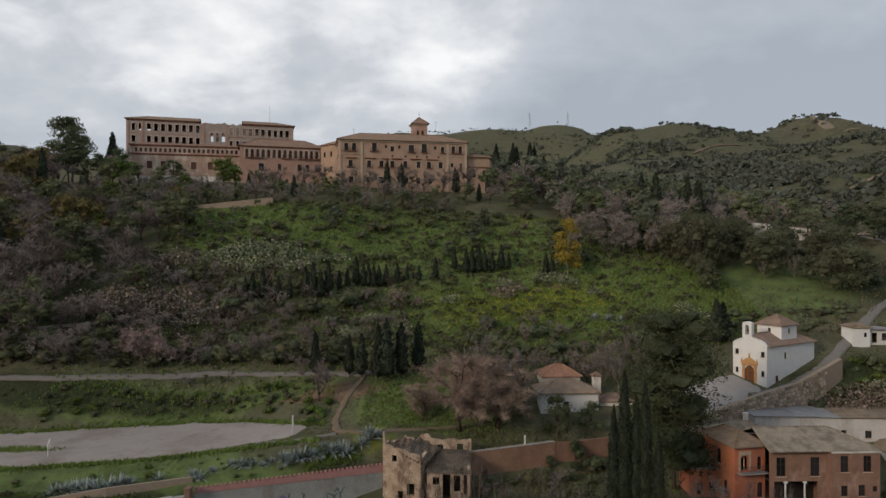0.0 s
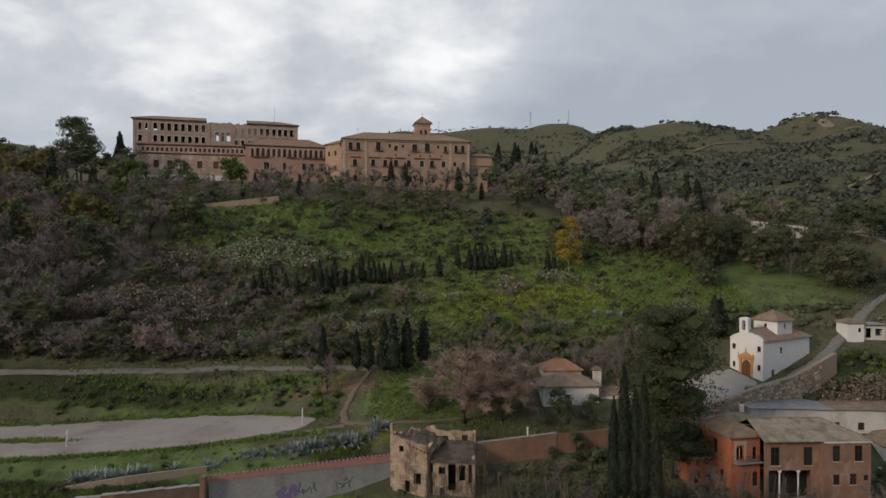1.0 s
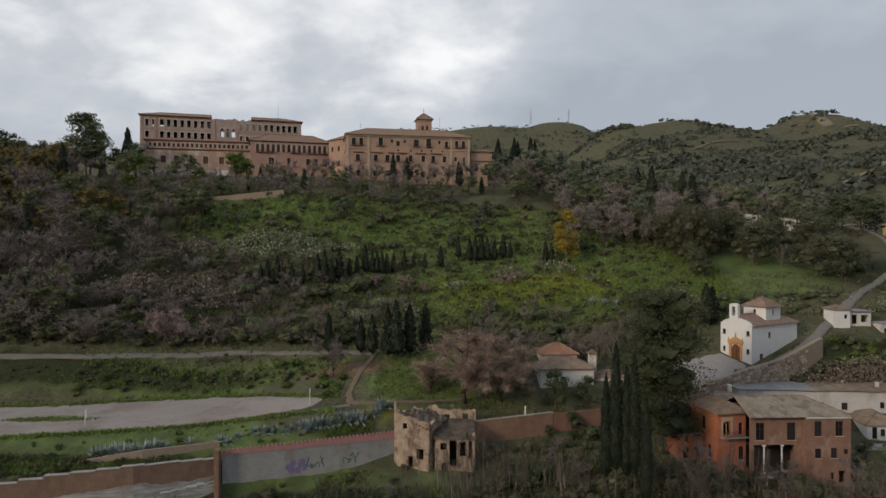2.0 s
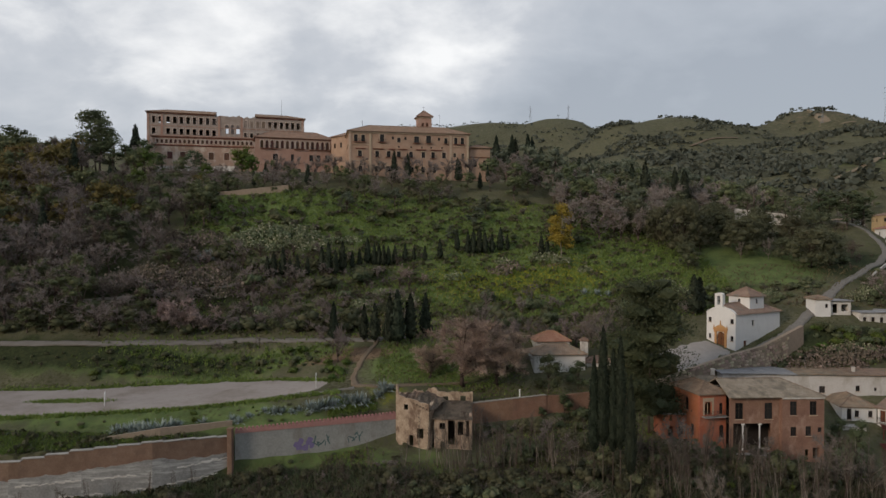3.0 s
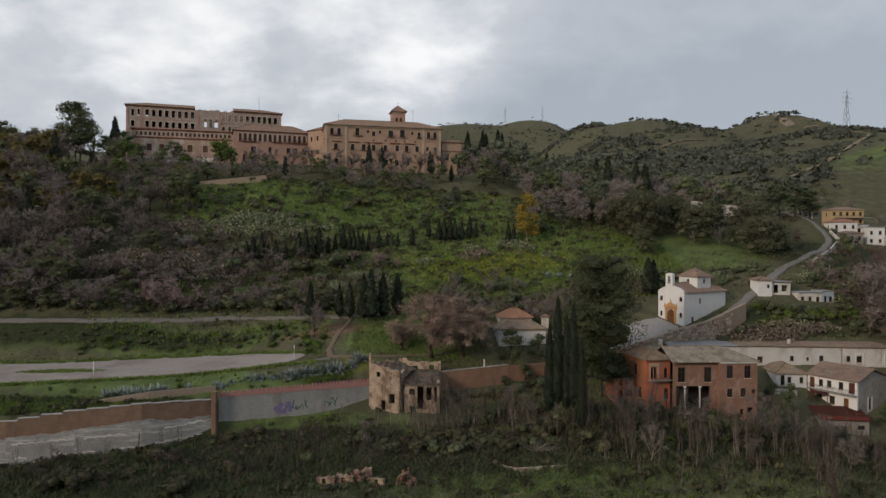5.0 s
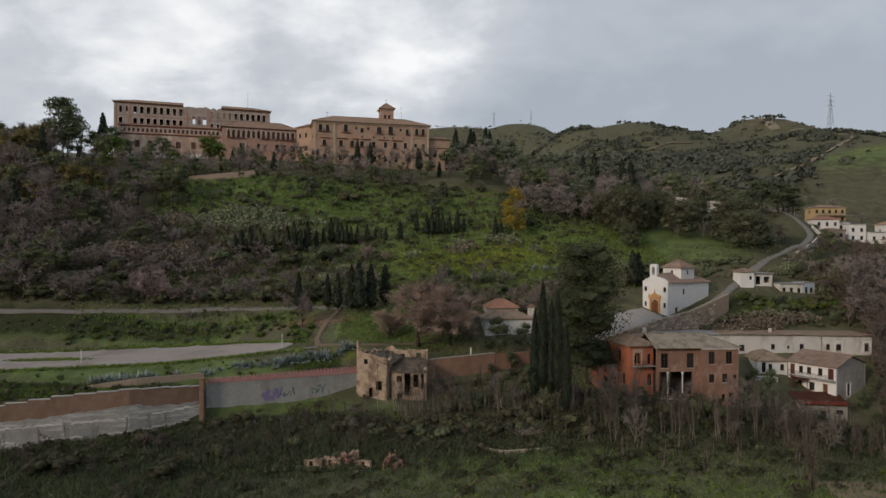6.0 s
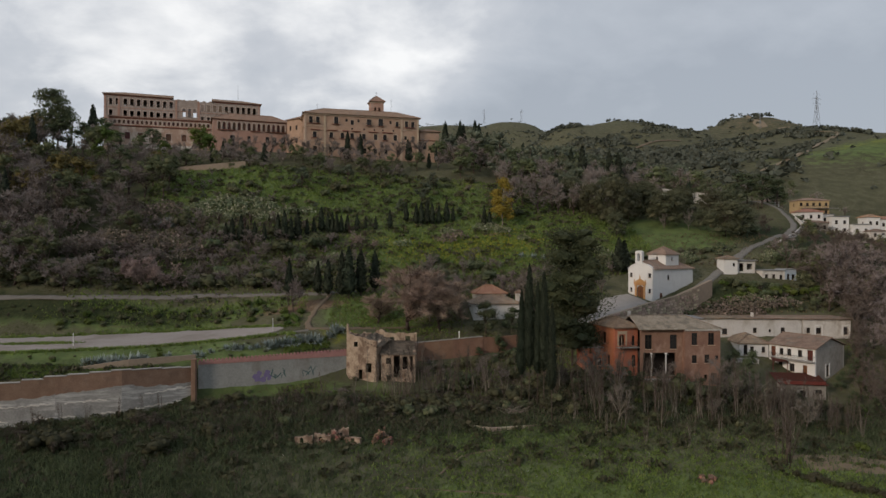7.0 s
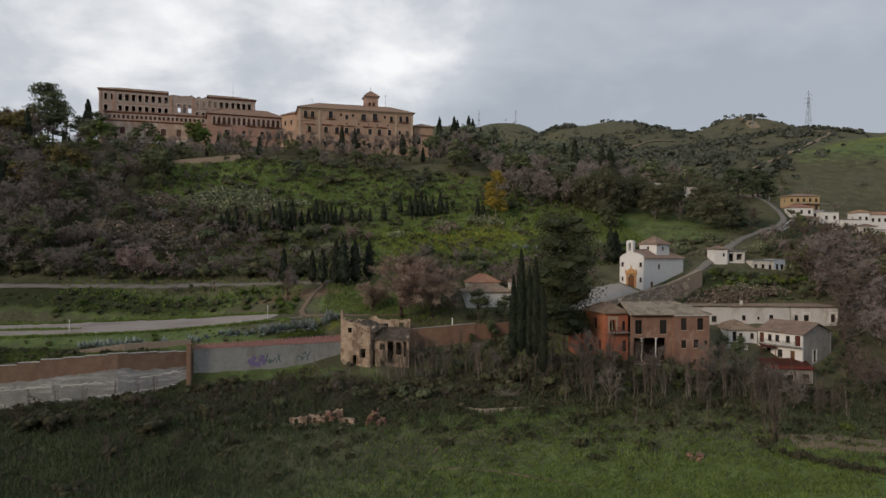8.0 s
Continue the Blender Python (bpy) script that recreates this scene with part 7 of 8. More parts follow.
kind("cypress", lambda: cypress("cypress", "slender dark cypress on the slope", n=620, group="cypresses"), 10, 2)
kind("broadcypress", lambda: cypress("cypress", "broad conical dark cypress on the slope", w=2.2, n=1200, group="cypresses", conic=0.9, leaf=0.36), 10, 2)
kind("pear", lambda: prickly_pear("prickly_pear", "sprawling grey-green prickly pear thicket"), 2.4, 3)
kind("pearpink", lambda: prickly_pear("prickly_pear", "withered pinkish prickly pear thicket", "cactus_pink"), 2.4, 2)
kind("agave", lambda: agave("agave", "blue-grey agave rosette on the bank"), 1.5, 2)
kind("shrub", lambda: shrub("shrub", "low dark evergreen shrub on rough grass", n=200, leaf=0.13), 1.8, 3)
kind("greenshrub", lambda: shrub("shrub", "fresh green bush on the bank", "fresh", r=1.1, n=220, leaf=0.12), 1.7, 2)
kind("sapling", lambda: sapling("sapling", "cluster of slender bare poplar stems", material="twig_brown", twigs=190, stems=4), 8, 3)
kind("drysap", lambda: sapling("sapling", "thin bare saplings with brownish twigs", material="twig_brown", twigs=300, bark="bark"), 8, 2)

# where nothing grows: buildings, roads, the football ground
# open turf round the basin
CLEAR = [(4, 31, 72, 88), (31, 60, 60, 82)]
AVOID = [(-126, 12, 218.5, 285), (12, 18, 228, 245), (50, 78, 119, 142), (36, 64, 92, 112), (52, 103, 111, 122), (66, 94, 92, 113), (15, 36, 117, 131), (78, 101, 131, 141), (-13, 6, 99, 114),
         (-160, -21, 96, 126.5), (-21, -4, 108, 114), (-20, -14, 112, 131), (164, 220, 222, 258), (38, 60, 117, 131)]
LANES = [((57, 122.6), (70, 128.6), (76, 133.1), (93, 148), (105, 158), (119, 173), (129, 185), (131, 198), (127, 208)), ((-150, 134), (-76, 132), (-45, 137), (-16, 131.5), (-8, 132.5))]
TAKEN = []


def free(x, y, gap, pad=0.0):
    if any(a - pad < x < b + pad and c - pad < y < d + pad for a, b, c, d in AVOID):
        return False
    if any(a < x < b and c < y < d for a, b, c, d in CLEAR):
        return False
    for ln in LANES:
        for (xa, ya), (xb, yb) in zip(ln, ln[1:]):
            t = max(0, min(1, ((x - xa) * (xb - xa) + (y - ya) * (yb - ya)) / ((xb - xa) ** 2 + (yb - ya) ** 2)))
            if math.hypot(x - xa - t * (xb - xa), y - ya - t * (yb - ya)) < 2.4 + pad:
                return False
    return all((x - a) ** 2 + (y - b) ** 2 > gap * gap for a, b in TAKEN[-400:])


def thicket(x0, x1, y0, y1, n, kinds, h, gap=2.5, pad=0.0, wide=(0.85, 1.25)):
    """n plants scattered over a stretch of the slope, kinds as (key, share)."""
    keys, w = [k for k, _ in kinds], np.array([s for _, s in kinds], float)
    done = tries = 0
    while done < n and tries < n * 12:
        tries += 1
        x, y = RS.uniform(x0, x1), RS.uniform(y0, y1)
        if not free(x, y, gap, pad):
            continue
        TAKEN.append((x, y))
        tall = RS.uniform(*h)
        if -120 < x < 14 and y > 190:
            tall = min(tall, RS.uniform(4.5, 7.5) + 0.25 * max(0, 204 - y))
        put_plant(keys[RS.choice(len(keys), p=w / w.sum())], x, y, tall, RS.uniform(*wide))
        done += 1


def joined(name, label, category):
    """Everything gathered under a name becomes one object of many plants."""
    vs, lv, lt, mi, mats, off, known = [], [], [], [], [], 0, {}
    for root, m in JOINED.pop(name, []):
        M4 = np.array(m)
        for ch in root.children:
            me = ch.data
            if me.name not in known:
                co, lo, to = np.empty(len(me.vertices) * 3), np.empty(len(me.loops), np.int32), np.empty(len(me.polygons), np.int32)
                me.vertices.foreach_get("co", co); me.loops.foreach_get("vertex_index", lo); me.polygons.foreach_get("loop_total", to)
                known[me.name] = (co.reshape(-1, 3), lo, to)
            co, lo, to = known[me.name]
            if me.materials[0] not in mats:
                mats.append(me.materials[0])
            vs.append(co @ M4[:3, :3].T + M4[:3, 3]); lv.append(lo + off); lt.append(to)
            mi.append(np.full(len(to), mats.index(me.materials[0]), np.int32))
            off += len(co)
    vs, lv, lt, mi = np.concatenate(vs), np.concatenate(lv), np.concatenate(lt), np.concatenate(mi)
    me = bpy.data.meshes.new(name)
    me.vertices.add(len(vs)); me.loops.add(len(lv)); me.polygons.add(len(lt))
    me.vertices.foreach_set("co", vs.ravel())
    me.loops.foreach_set("vertex_index", lv)
    me.polygons.foreach_set("loop_start", np.concatenate([[0], np.cumsum(lt)[:-1]]).astype(np.int32))
    me.polygons.foreach_set("loop_total", lt)
    for mt in mats:
        me.materials.append(mt)
    me.polygons.foreach_set("material_index", mi)
    me.update(calc_edges=True)
    return tagged(new(name, me), label, category, kind="stuff")

# ---- planting ----
def row(key, spots, wide=1.0):
    for x, y, h in spots:
        TAKEN.append((x, y))
        put_plant(key, x, y, h, wide)


# cypress row across the slope
row("cypress", [(-45.9, 158.8, 6.0), (-44.2, 158.9, 7.2), (-42.0, 159.6, 7.8), (-38.4, 159.8, 6.0), (-32.5, 161.8, 7.4), (-30.7, 161.5, 8.5), (-28.9, 161.2, 7.0), (-27.2, 162.5, 8.6), (-25.0, 164.9, 5.0), (-21.2, 167.2, 7.6),
                (-19.4, 167.0, 6.3), (-18.2, 167.2, 6.3), (-16.9, 167.1, 6.1), (-15.7, 167.6, 5.7), (-14.0, 168.5, 5.6), (-11.3, 170.1, 5.4), (-6.0, 171.4, 4.5), (-1.9, 172.6, 6.0), (2.9, 177.1, 6.3)], 1.25)
row("cypress", [(6.0, 175.7, 6.6), (7.5, 175.8, 7.3), (9.2, 175.9, 8.0), (10.7, 175.9, 7.0), (12.7, 176.3, 5.9), (15.1, 176.8, 7.3), (17.1, 177.1, 5.0), (26.2, 173.9, 6.3), (27.8, 173.8, 5.5), (-36, 160.6, 5.2), (-40.2, 159.2, 5.4), (-23.2, 166, 5.2), (-9, 171, 4.2)], 1.25)
row("cypress", [(-4.8, 132.8, 9.6)], 1.35)
row("broadcypress", [(-17.9, 131.0, 8.2), (-12.2, 128.8, 11.1), (-24.7, 132.4, 8.9)], 0.62)
row("cypress", [(-15.5, 130.1, 8.6), (-10.6, 128.4, 12.1), (-7.9, 129.9, 10.7)], 1.3)
# dark cypresses on the skyline beside the abbey and among the terraces
row("broadcypress", [(19.5, 250, 18.6), (25.2, 246, 19.1), (26.9, 250, 18.0), (30.9, 243, 19.6), (32.8, 246, 18.6)], 0.62)
row("cypress", [(35.4, 240, 14.9), (38.6, 236, 11.9), (41.8, 240, 13.2), (32.7, 236, 12.9), (65.4, 225, 13.5), (67.0, 215, 15.8), (77.0, 215, 14.4), (80.0, 215, 13.9), (79.6, 212, 13.4), (51.6, 250, 13.7), (-17.5, 214, 10.8), (-13.0, 214, 10.2), (4.6, 216, 7.3), (3.8, 216, 8.4)], 1.2)
row("cypress", [(56.9, 142, 9.5), (58.6, 143, 8.4)], 1.7)
# stone pine on the ridge and its neighbours
kind("ridgepine", lambda: pine("ridge_pine", "tall dark pine standing above the ridge", h=20.0, n=5200, wide=0.27, bare=0.26, leaf=0.42, pads=26, flat=0.5, core=0.4), 20, 1)
row("ridgepine", [(-125.4, 229, 22.0)], 1.1)
row("ochre", [(-140.5, 215, 12.5), (-128.3, 212, 12.0), (-142.2, 210, 13.6)], 1.2)
row("oak", [(-136, 226, 11), (-132, 224, 9.5), (-119, 226, 10), (-113, 228, 9), (-107, 226, 10), (-145, 224, 12)], 1.1)
row("oak", [(-158, 226, 14), (-152, 230, 13), (-165, 228, 15), (-147, 232, 13), (-141, 231, 12)], 1.1)
row("pine", [(-156, 232, 16), (-136, 232, 12), (-130, 228, 13), (-150, 226, 12), (-121.5, 224, 12), (-140.4, 225, 10.5), (-116.0, 222, 11.5), (-111.0, 222, 9.9), (-104.7, 222, 12.0)], 1.2)
row("cypress", [(-115.9, 240, 16.0), (-117.5, 243, 18.0)], 1.2)
row("purple", [(-110, 232, 13)], 0.8)
# the tall cypresses in front
kind("tallcypress", lambda: cypress("tall_cypress", "very tall slender cypress with bare lower stem", h=28.0, w=1.25, n=6000, stem=7.6, leaf=0.17, group="tall cypresses", conic=0.2), 28, 2)
row("tallcypress", [(22.5, 90, 20.7), (23.8, 89.5, 25.3), (25.2, 89, 22.1), (26.2, 88.5, 24.0), (26.7, 84.5, 20.1)], 1.0)
# great dark pine beside the red house
kind("bigpine", lambda: pine("great_pine", "huge dark olive-brown pine with layered crown", h=27.0, n=21000, material="pine_big", wide=0.27, bare=0.16, leaf=0.27, pads=70, flat=0.6, core=0.5), 27, 1)
row("bigpine", [(35.2, 104, 27.2)], 1.0)
# single trees
row("yellow", [(31.6, 173.1, 15.0)], 1.0)
row("rust", [(2.8, 115.6, 14.5), (9.6, 117.4, 12.0)], 1.25)
row("grey", [(7.8, 119.8, 16.0)], 0.8)
row("rust", [(-3.5, 117, 7.0)], 1.3)
row("ilex", [(19.4, 115.6, 7.4), (25.2, 117.0, 5.6)], 1.0)
row("ilex", [(22.0, 112.6, 5.4), (17.6, 112.0, 3.4)], 0.9)
row("shrub", [(6, 108.6, 2.6), (9.0, 109.4, 2.2), (13, 110.4, 3.0), (15.6, 111.0, 2.4), (26, 112.6, 3.4), (29.5, 113.4, 3.0), (32, 114, 3.4), (11, 109.6, 1.6), (24, 112.4, 2.4)], 1.15)
# bushes against the rubble wall and the small houses by the lane
row("shrub", [(58.5, 119.8, 2.0), (60.5, 120.2, 2.6), (63, 121.0, 3.0), (65.6, 122.0, 2.6), (68, 123.2, 3.2), (70.5, 124.4, 2.8), (72.6, 125.6, 3.0), (75, 127, 2.6)], 1.2)
row("greenshrub", [(82, 128.5, 2.4), (85.5, 129.5, 2.6), (88.5, 128.6, 2.2), (91.5, 129.4, 2.6), (95, 128.8, 2.4), (98.5, 129.6, 2.2), (79, 128, 2.0), (102, 131, 2.2), (62, 119.6, 1.8), (67, 121.4, 2.0), (71.5, 123.6, 2.0), (79.5, 131.6, 2.0), (84.5, 132, 1.8), (95, 131, 2.2)], 1.2)
row("shrub", [(80.6, 132.2, 2.6), (82.6, 131.8, 3.0), (86.4, 132.2, 2.4), (89, 131.6, 3.0), (92, 131.4, 2.6), (97, 131.6, 3.2), (100, 132, 3.0)], 1.15)
row("blossom", [(-59.4, 137.6, 8.1), (-54, 139.5, 6), (-65, 139, 6)], 1.2)
row("purple", [(-22.5, 124.5, 8.5), (-61.5, 143.7, 6.5), (-28, 133.6, 4.5)], 0.9)
row("grey", [(33, 128, 11), (37, 130.5, 10), (30.5, 131, 9)], 0.8)
row("drysap", [(-59, 86.8, 3.6), (-55, 87.8, 4.0), (-51, 88.6, 3.2), (-46.5, 89.4, 4.2), (-43, 90.8, 3.8), (-40.5, 92, 3.6), (-64, 85.5, 3.6)], 0.8)
row("agave", [(-53.6, 96.4, 2.0), (-46.6, 98.2, 2.0), (-52.4, 97.0, 2.0), (-50.7, 96.8, 2.1), (-49.4, 97.3, 2.1), (-47.9, 97.6, 2.1), (-35.6, 100.4, 1.4), (-34.5, 102.0, 1.2), (-32.1, 103.7, 1.2), (-27.4, 103.7, 1.2), (-26.3, 104.6, 1.1), (-22.9, 105.0, 2.3), (-21.8, 105.7, 2.2), (-17.2, 107.0, 2.3), (-16.0, 107.8, 2.2), (-11.8, 110.5, 2.2)], 1.15)
row("agave", [(-30.4, 103.4, 1.6), (-29.0, 103.6, 1.5), (-24.6, 105.2, 1.8), (-23.8, 104.4, 1.7), (-20.8, 106.0, 2.0), (-18.2, 106.8, 1.9), (-15.0, 107.4, 1.9), (-13.0, 109.2, 1.9), (-37.0, 101.0, 1.4), (-41.5, 99.6, 1.5), (-55.0, 96.6, 1.7), (-45.4, 98.8, 1.5), (-12.2, 111.6, 1.9)], 1.1)
row("agave", [(-63.7, 166.9, 2.4), (-61.8, 164.7, 2.4), (-65.0, 165, 2.0), (-105.1, 149.8, 2.2), (-102.7, 150.5, 2.2), (34.0, 153.5, 1.8), (37.0, 153, 1.8), (39.5, 152.6, 1.6), (-20.0, 106.2, 1.7), (-10.6, 111.4, 1.5), (-18.8, 107.8, 1.5), (-51.6, 97.9, 1.5)], 1.15)
row("pear", [(-57.2, 173.7, 3.0), (-52.9, 175.8, 3.2), (-48.3, 176.8, 3.4), (-43.2, 176.3, 3.2), (-38.2, 175.9, 3.0), (-31.7, 175.8, 2.4), (-26.8, 176.5, 2.2), (-50.2, 171.6, 2.8), (-43.9, 172.1, 2.8), (-54, 172, 2.6), (-46.5, 174.2, 3), (-40.5, 173.4, 2.8), (-35, 173.8, 2.4), (-51, 178.5, 3.4), (-45, 179, 3.4), (-55.5, 176.5, 3.0), (-40, 178, 3.0), (-47.5, 170.2, 2.6), (-38, 171.6, 2.4)], 1.45)
row("pear", [(15.2, 171.0, 2.4), (2.0, 162.5, 2.8), (24.9, 172.0, 2.6), (28.1, 171.4, 2.8), (31.0, 169.7, 2.8), (36.5, 164.7, 2.2), (-43.3, 144.8, 2.6), (-16.5, 153.7, 2.4), (-9.0, 151.7, 2.4), (-20.7, 148.0, 2.4), (54.7, 155.5, 2.6), (56.9, 152.0, 2.6), (76.8, 146.7, 2.2)])
row("pearpink", [(17.2, 168.1, 2.8), (14.0, 165.7, 2.4), (-79.6, 149.2, 3.0), (-77.6, 152.7, 3.2), (-73.5, 151.4, 3.2), (-72.5, 155.9, 3.4), (-66.1, 154.4, 3.2), (-62.1, 155.6, 3.0), (-58.4, 155.2, 2.8), (-54.0, 155.1, 2.8), (-69.6, 139.6, 2.4), (-56.5, 140.4, 2.6), (-74.2, 172.0, 3), (-69.2, 171.4, 3.2), (-64.8, 172.4, 3), (-84, 150, 2.8), (-70, 152, 2.8), (-75, 158, 3.2), (-67.5, 158.5, 3.2), (-60.5, 159, 3.0), (-81, 155, 3.0), (-71.5, 168.5, 3.0), (-67, 175, 3.0), (-76.5, 175, 2.8), (-56, 151, 2.6), (-63, 151, 2.8)], 1.4)
row("pearpink", [(67.7, 122.6, 2.2), (71.9, 123.0, 2.4), (76.2, 123.4, 2.4), (80.5, 124.0, 2.4), (85.5, 124.4, 2.2), (74, 121.8, 2), (82, 122.4, 2), (26.5, 134, 2.0), (30, 135.4, 2.0), (23, 133.5, 1.8), (69, 124.6, 2.6), (73.5, 125, 2.6), (78, 125.4, 2.8), (83, 125.8, 2.6), (88, 125, 2.4), (91.5, 124.6, 2.2)], 1.35)
row("pear", [(80.1, 126.6, 2.2), (87.0, 126.0, 2.2), (100.9, 135.8, 2.0), (95.1, 143.7, 2.4), (99, 146, 2.4), (104, 148, 2.2), (84, 127.5, 2)])

# woods and thickets, stretch by stretch
mixed = [("farpurple", 46), ("oak", 24), ("pine", 8), ("ochre", 8), ("bushpine", 6), ("fargrey", 8), ("cypress", 2)]
BUCKET.append("wood_west")
thicket(-165, -124, 186, 222, 30, [("ochre", 60), ("oak", 20), ("farpurple", 20)], (12, 16), 5.0, wide=(1.0, 1.25))
thicket(-165, -96, 150, 217, 84, mixed, (11, 16), 5.0, wide=(1.0, 1.3))
thicket(-98, -70, 158, 217, 40, mixed, (9.5, 14), 4.8, wide=(1.0, 1.3))
thicket(-165, -82, 136, 160, 44, [("farpurple", 55), ("oak", 45)], (7, 11.5), 4.0, wide=(1.0, 1.35))
thicket(-112, -70, 134, 166, 44, [("farpurple", 60), ("oak", 28), ("fargrey", 12)], (5.0, 9), 3.4, wide=(1.0, 1.4))
thicket(-74, -34, 140, 172, 48, [("farpurple", 62), ("twiggy", 26), ("fargrey", 12)], (3.0, 6.0), 2.6, wide=(1.0, 1.4))
BUCKET.pop()
joined("wood_west", "mixed leafless and evergreen wood on the steep slope", "wood")
row("fresh", [(-93, 182, 7.5), (-99, 203, 7), (-84, 190, 5), (-80, 212, 6), (-70, 220, 8), (-104, 186, 4.5)], 1.0)
row("oak", [(-97, 217.5, 8.5), (-90, 217, 8), (-106, 217, 10), (-60, 217, 7)], 1.0)
row("fresh", [(-101, 217, 9), (-70, 218, 10), (-66, 216.5, 8)], 1.0)
row("pine", [(-86, 217, 9.5), (-83, 216, 8.5)], 1.0)
row("purple", [(-45, 217.2, 9), (-38, 216.5, 9.5), (-31, 216, 8.5), (-24, 214.5, 9), (-13, 216, 9), (-6, 215.5, 9.5), (0, 216.5, 9), (8, 219, 10), (-52, 217, 8.5), (-58, 217, 9)], 1.1)
BUCKET.append("slope_thicket")
thicket(-78, -8, 139, 168, 76, [("farpurple", 50), ("twiggy", 35), ("farshrub", 15)], (2.0, 5.0), 2.0, wide=(1.0, 1.5))
thicket(-80, -30, 166, 196, 30, [("farpurple", 55), ("farshrub", 45)], (1.6, 4.0), 1.8)
thicket(-125, -20, 133.6, 141, 100, [("farpurple", 50), ("oak", 25), ("farshrub", 25)], (1.6, 4.4), 1.6, wide=(1.0, 1.5))
thicket(-100, -22, 126.8, 131, 60, [("farshrub", 65), ("twiggy", 35)], (0.8, 1.9), 1.2)
BUCKET.pop()
joined("slope_thicket", "brown leafless thicket on the terraced slope", "brush")
BUCKET.append("wood_abbey")
thicket(-112, 16, 200, 217.5, 74, [("farpurple", 62), ("oak", 14), ("bushpine", 10), ("oak", 6), ("cypress", 4)], (5, 8.5), 3.0, wide=(1.0, 1.4))
BUCKET.pop()
joined("wood_abbey", "leafless trees and shrubs below the abbey", "wood")
BUCKET.append("wood_east")
thicket(13, 60, 205, 265, 66, [("farpurple", 56), ("oak", 18), ("olive", 14), ("cypress", 6), ("bushpine", 6)], (7.5, 11.5), 4.0, wide=(1.0, 1.3))
thicket(34, 70, 182, 206, 34, [("farpurple", 66), ("olive", 14), ("oak", 20)], (7.5, 12), 4.2, wide=(1.0, 1.35))
thicket(58, 118, 196, 300, 70, [("oak", 28), ("olive", 14), ("farpurple", 36), ("cypress", 8), ("bushpine", 18)], (7.5, 12.5), 4.4, wide=(1.0, 1.3))
thicket(110, 200, 232, 300, 60, [("oak", 50), ("farpurple", 35), ("bushpine", 15)], (4, 7.5), 3.4, wide=(1.0, 1.3))
BUCKET.pop()
joined("wood_east", "mixed wood of bare, olive and cypress trees", "wood")
for x, y, h, w in ((65, 172, 15.5, 0.72), (60, 178, 12, 0.8), (71, 176, 11, 0.9), (81, 172, 10.5, 1.2), (86, 177, 10, 1.0), (76, 183, 10.5, 1.0), (95, 162.5, 10.8, 1.15), (101, 165, 9.0, 1.0), (91, 183, 10, 1.0), (99, 180, 9.5, 1.0), (107, 185, 11, 1.0), (104, 175, 7.0, 1.1), (68, 188, 11, 1.0), (82, 188, 7, 1.1), (56, 186, 11, 0.9), (63, 163, 7.5, 0.9), (90, 168, 6.5, 0.9)):
    TAKEN.append((x, y)); put_plant("softpine", x, y, h, w)
row("grey", [(86.5, 168.5, 7.0), (79.0, 168, 6.0)], 0.5)
row("oak", [(90, 201.5, 3.0), (97, 202, 2.0), (104, 201.2, 2.2), (112, 201.4, 2.0)], 1.25)
row("pine", [(128.0, 203, 10.5), (131.5, 206, 9.5), (135.5, 207, 10), (124.5, 207, 11), (120, 204, 12), (126, 199.5, 8), (138, 211, 9), (117, 200, 10)], 1.25)
thicket(50, 84, 184, 198, 14, [("softpine", 40), ("purple", 60)], (7, 10), 4.0)
BUCKET.append("wood_lower")
thicket(100, 132, 98, 142, 56, [("fargrey", 40), ("farpurple", 52), ("oak", 8)], (8, 13), 3.6, wide=(1.0, 1.3))
for x, y, h in ((92, 99, 9), (93, 103, 10), (88.5, 91, 8.5), (96, 107, 11), (90.5, 95, 9), (100, 112, 11), (87.5, 87, 7.5), (103, 117, 11)):
    put_plant("fargrey", x, y, h, 1.1)
thicket(112, 150, 142, 180, 40, [("oak", 20), ("fargrey", 80)], (2.5, 5.5), 3.2, wide=(1.0, 1.4))
thicket(136, 200, 186, 224, 60, [("fargrey", 50), ("farshrub", 50)], (0.9, 2.0), 2.2)
thicket(138, 176, 152, 190, 40, [("fargrey", 75), ("farshrub", 25)], (2.5, 4.5), 2.6, wide=(1.0, 1.4))
BUCKET.pop()
joined("wood_lower", "brown leafless wood and brush on the lower slope", "wood")
BUCKET.append("brush")
thicket(-64, -34, 77, 89, 34, [("twiggy", 80), ("underbrush", 20)], (1.6, 3.8), 1.3, wide=(1.0, 1.5))
thicket(-90, -52, 58, 84, 46, [("twiggy", 90), ("underbrush", 10)], (1.4, 3.2), 2.0, wide=(1.0, 1.6))
thicket(-56, -24, 58, 84, 30, [("twiggy", 90), ("underbrush", 10)], (1.2, 2.6), 2.0, wide=(1.0, 1.6))
thicket(-40, -6, 78, 95, 30, [("twiggy", 75), ("underbrush", 25)], (1.2, 3.2), 1.4, wide=(1.0, 1.5))
BUCKET.pop()
joined("brush", "tangled dark brush at the foot of the wall", "brush")
thicket(-34, 6, 86, 99, 14, [("shrub", 30), ("purple", 70)], (1.0, 2.8), 1.6)
thicket(-60, 10, 58, 80, 18, [("drysap", 100)], (1.4, 3.6), 1.8)
row("drysap", [(-30, 70, 4.2), (-21, 66, 3.6), (-14, 67, 3.4), (-38, 66, 5.0), (-36.5, 67, 4.2), (-27, 78, 4.0), (-8, 84, 6.0), (-6.6, 85, 5.0)], 1.0)
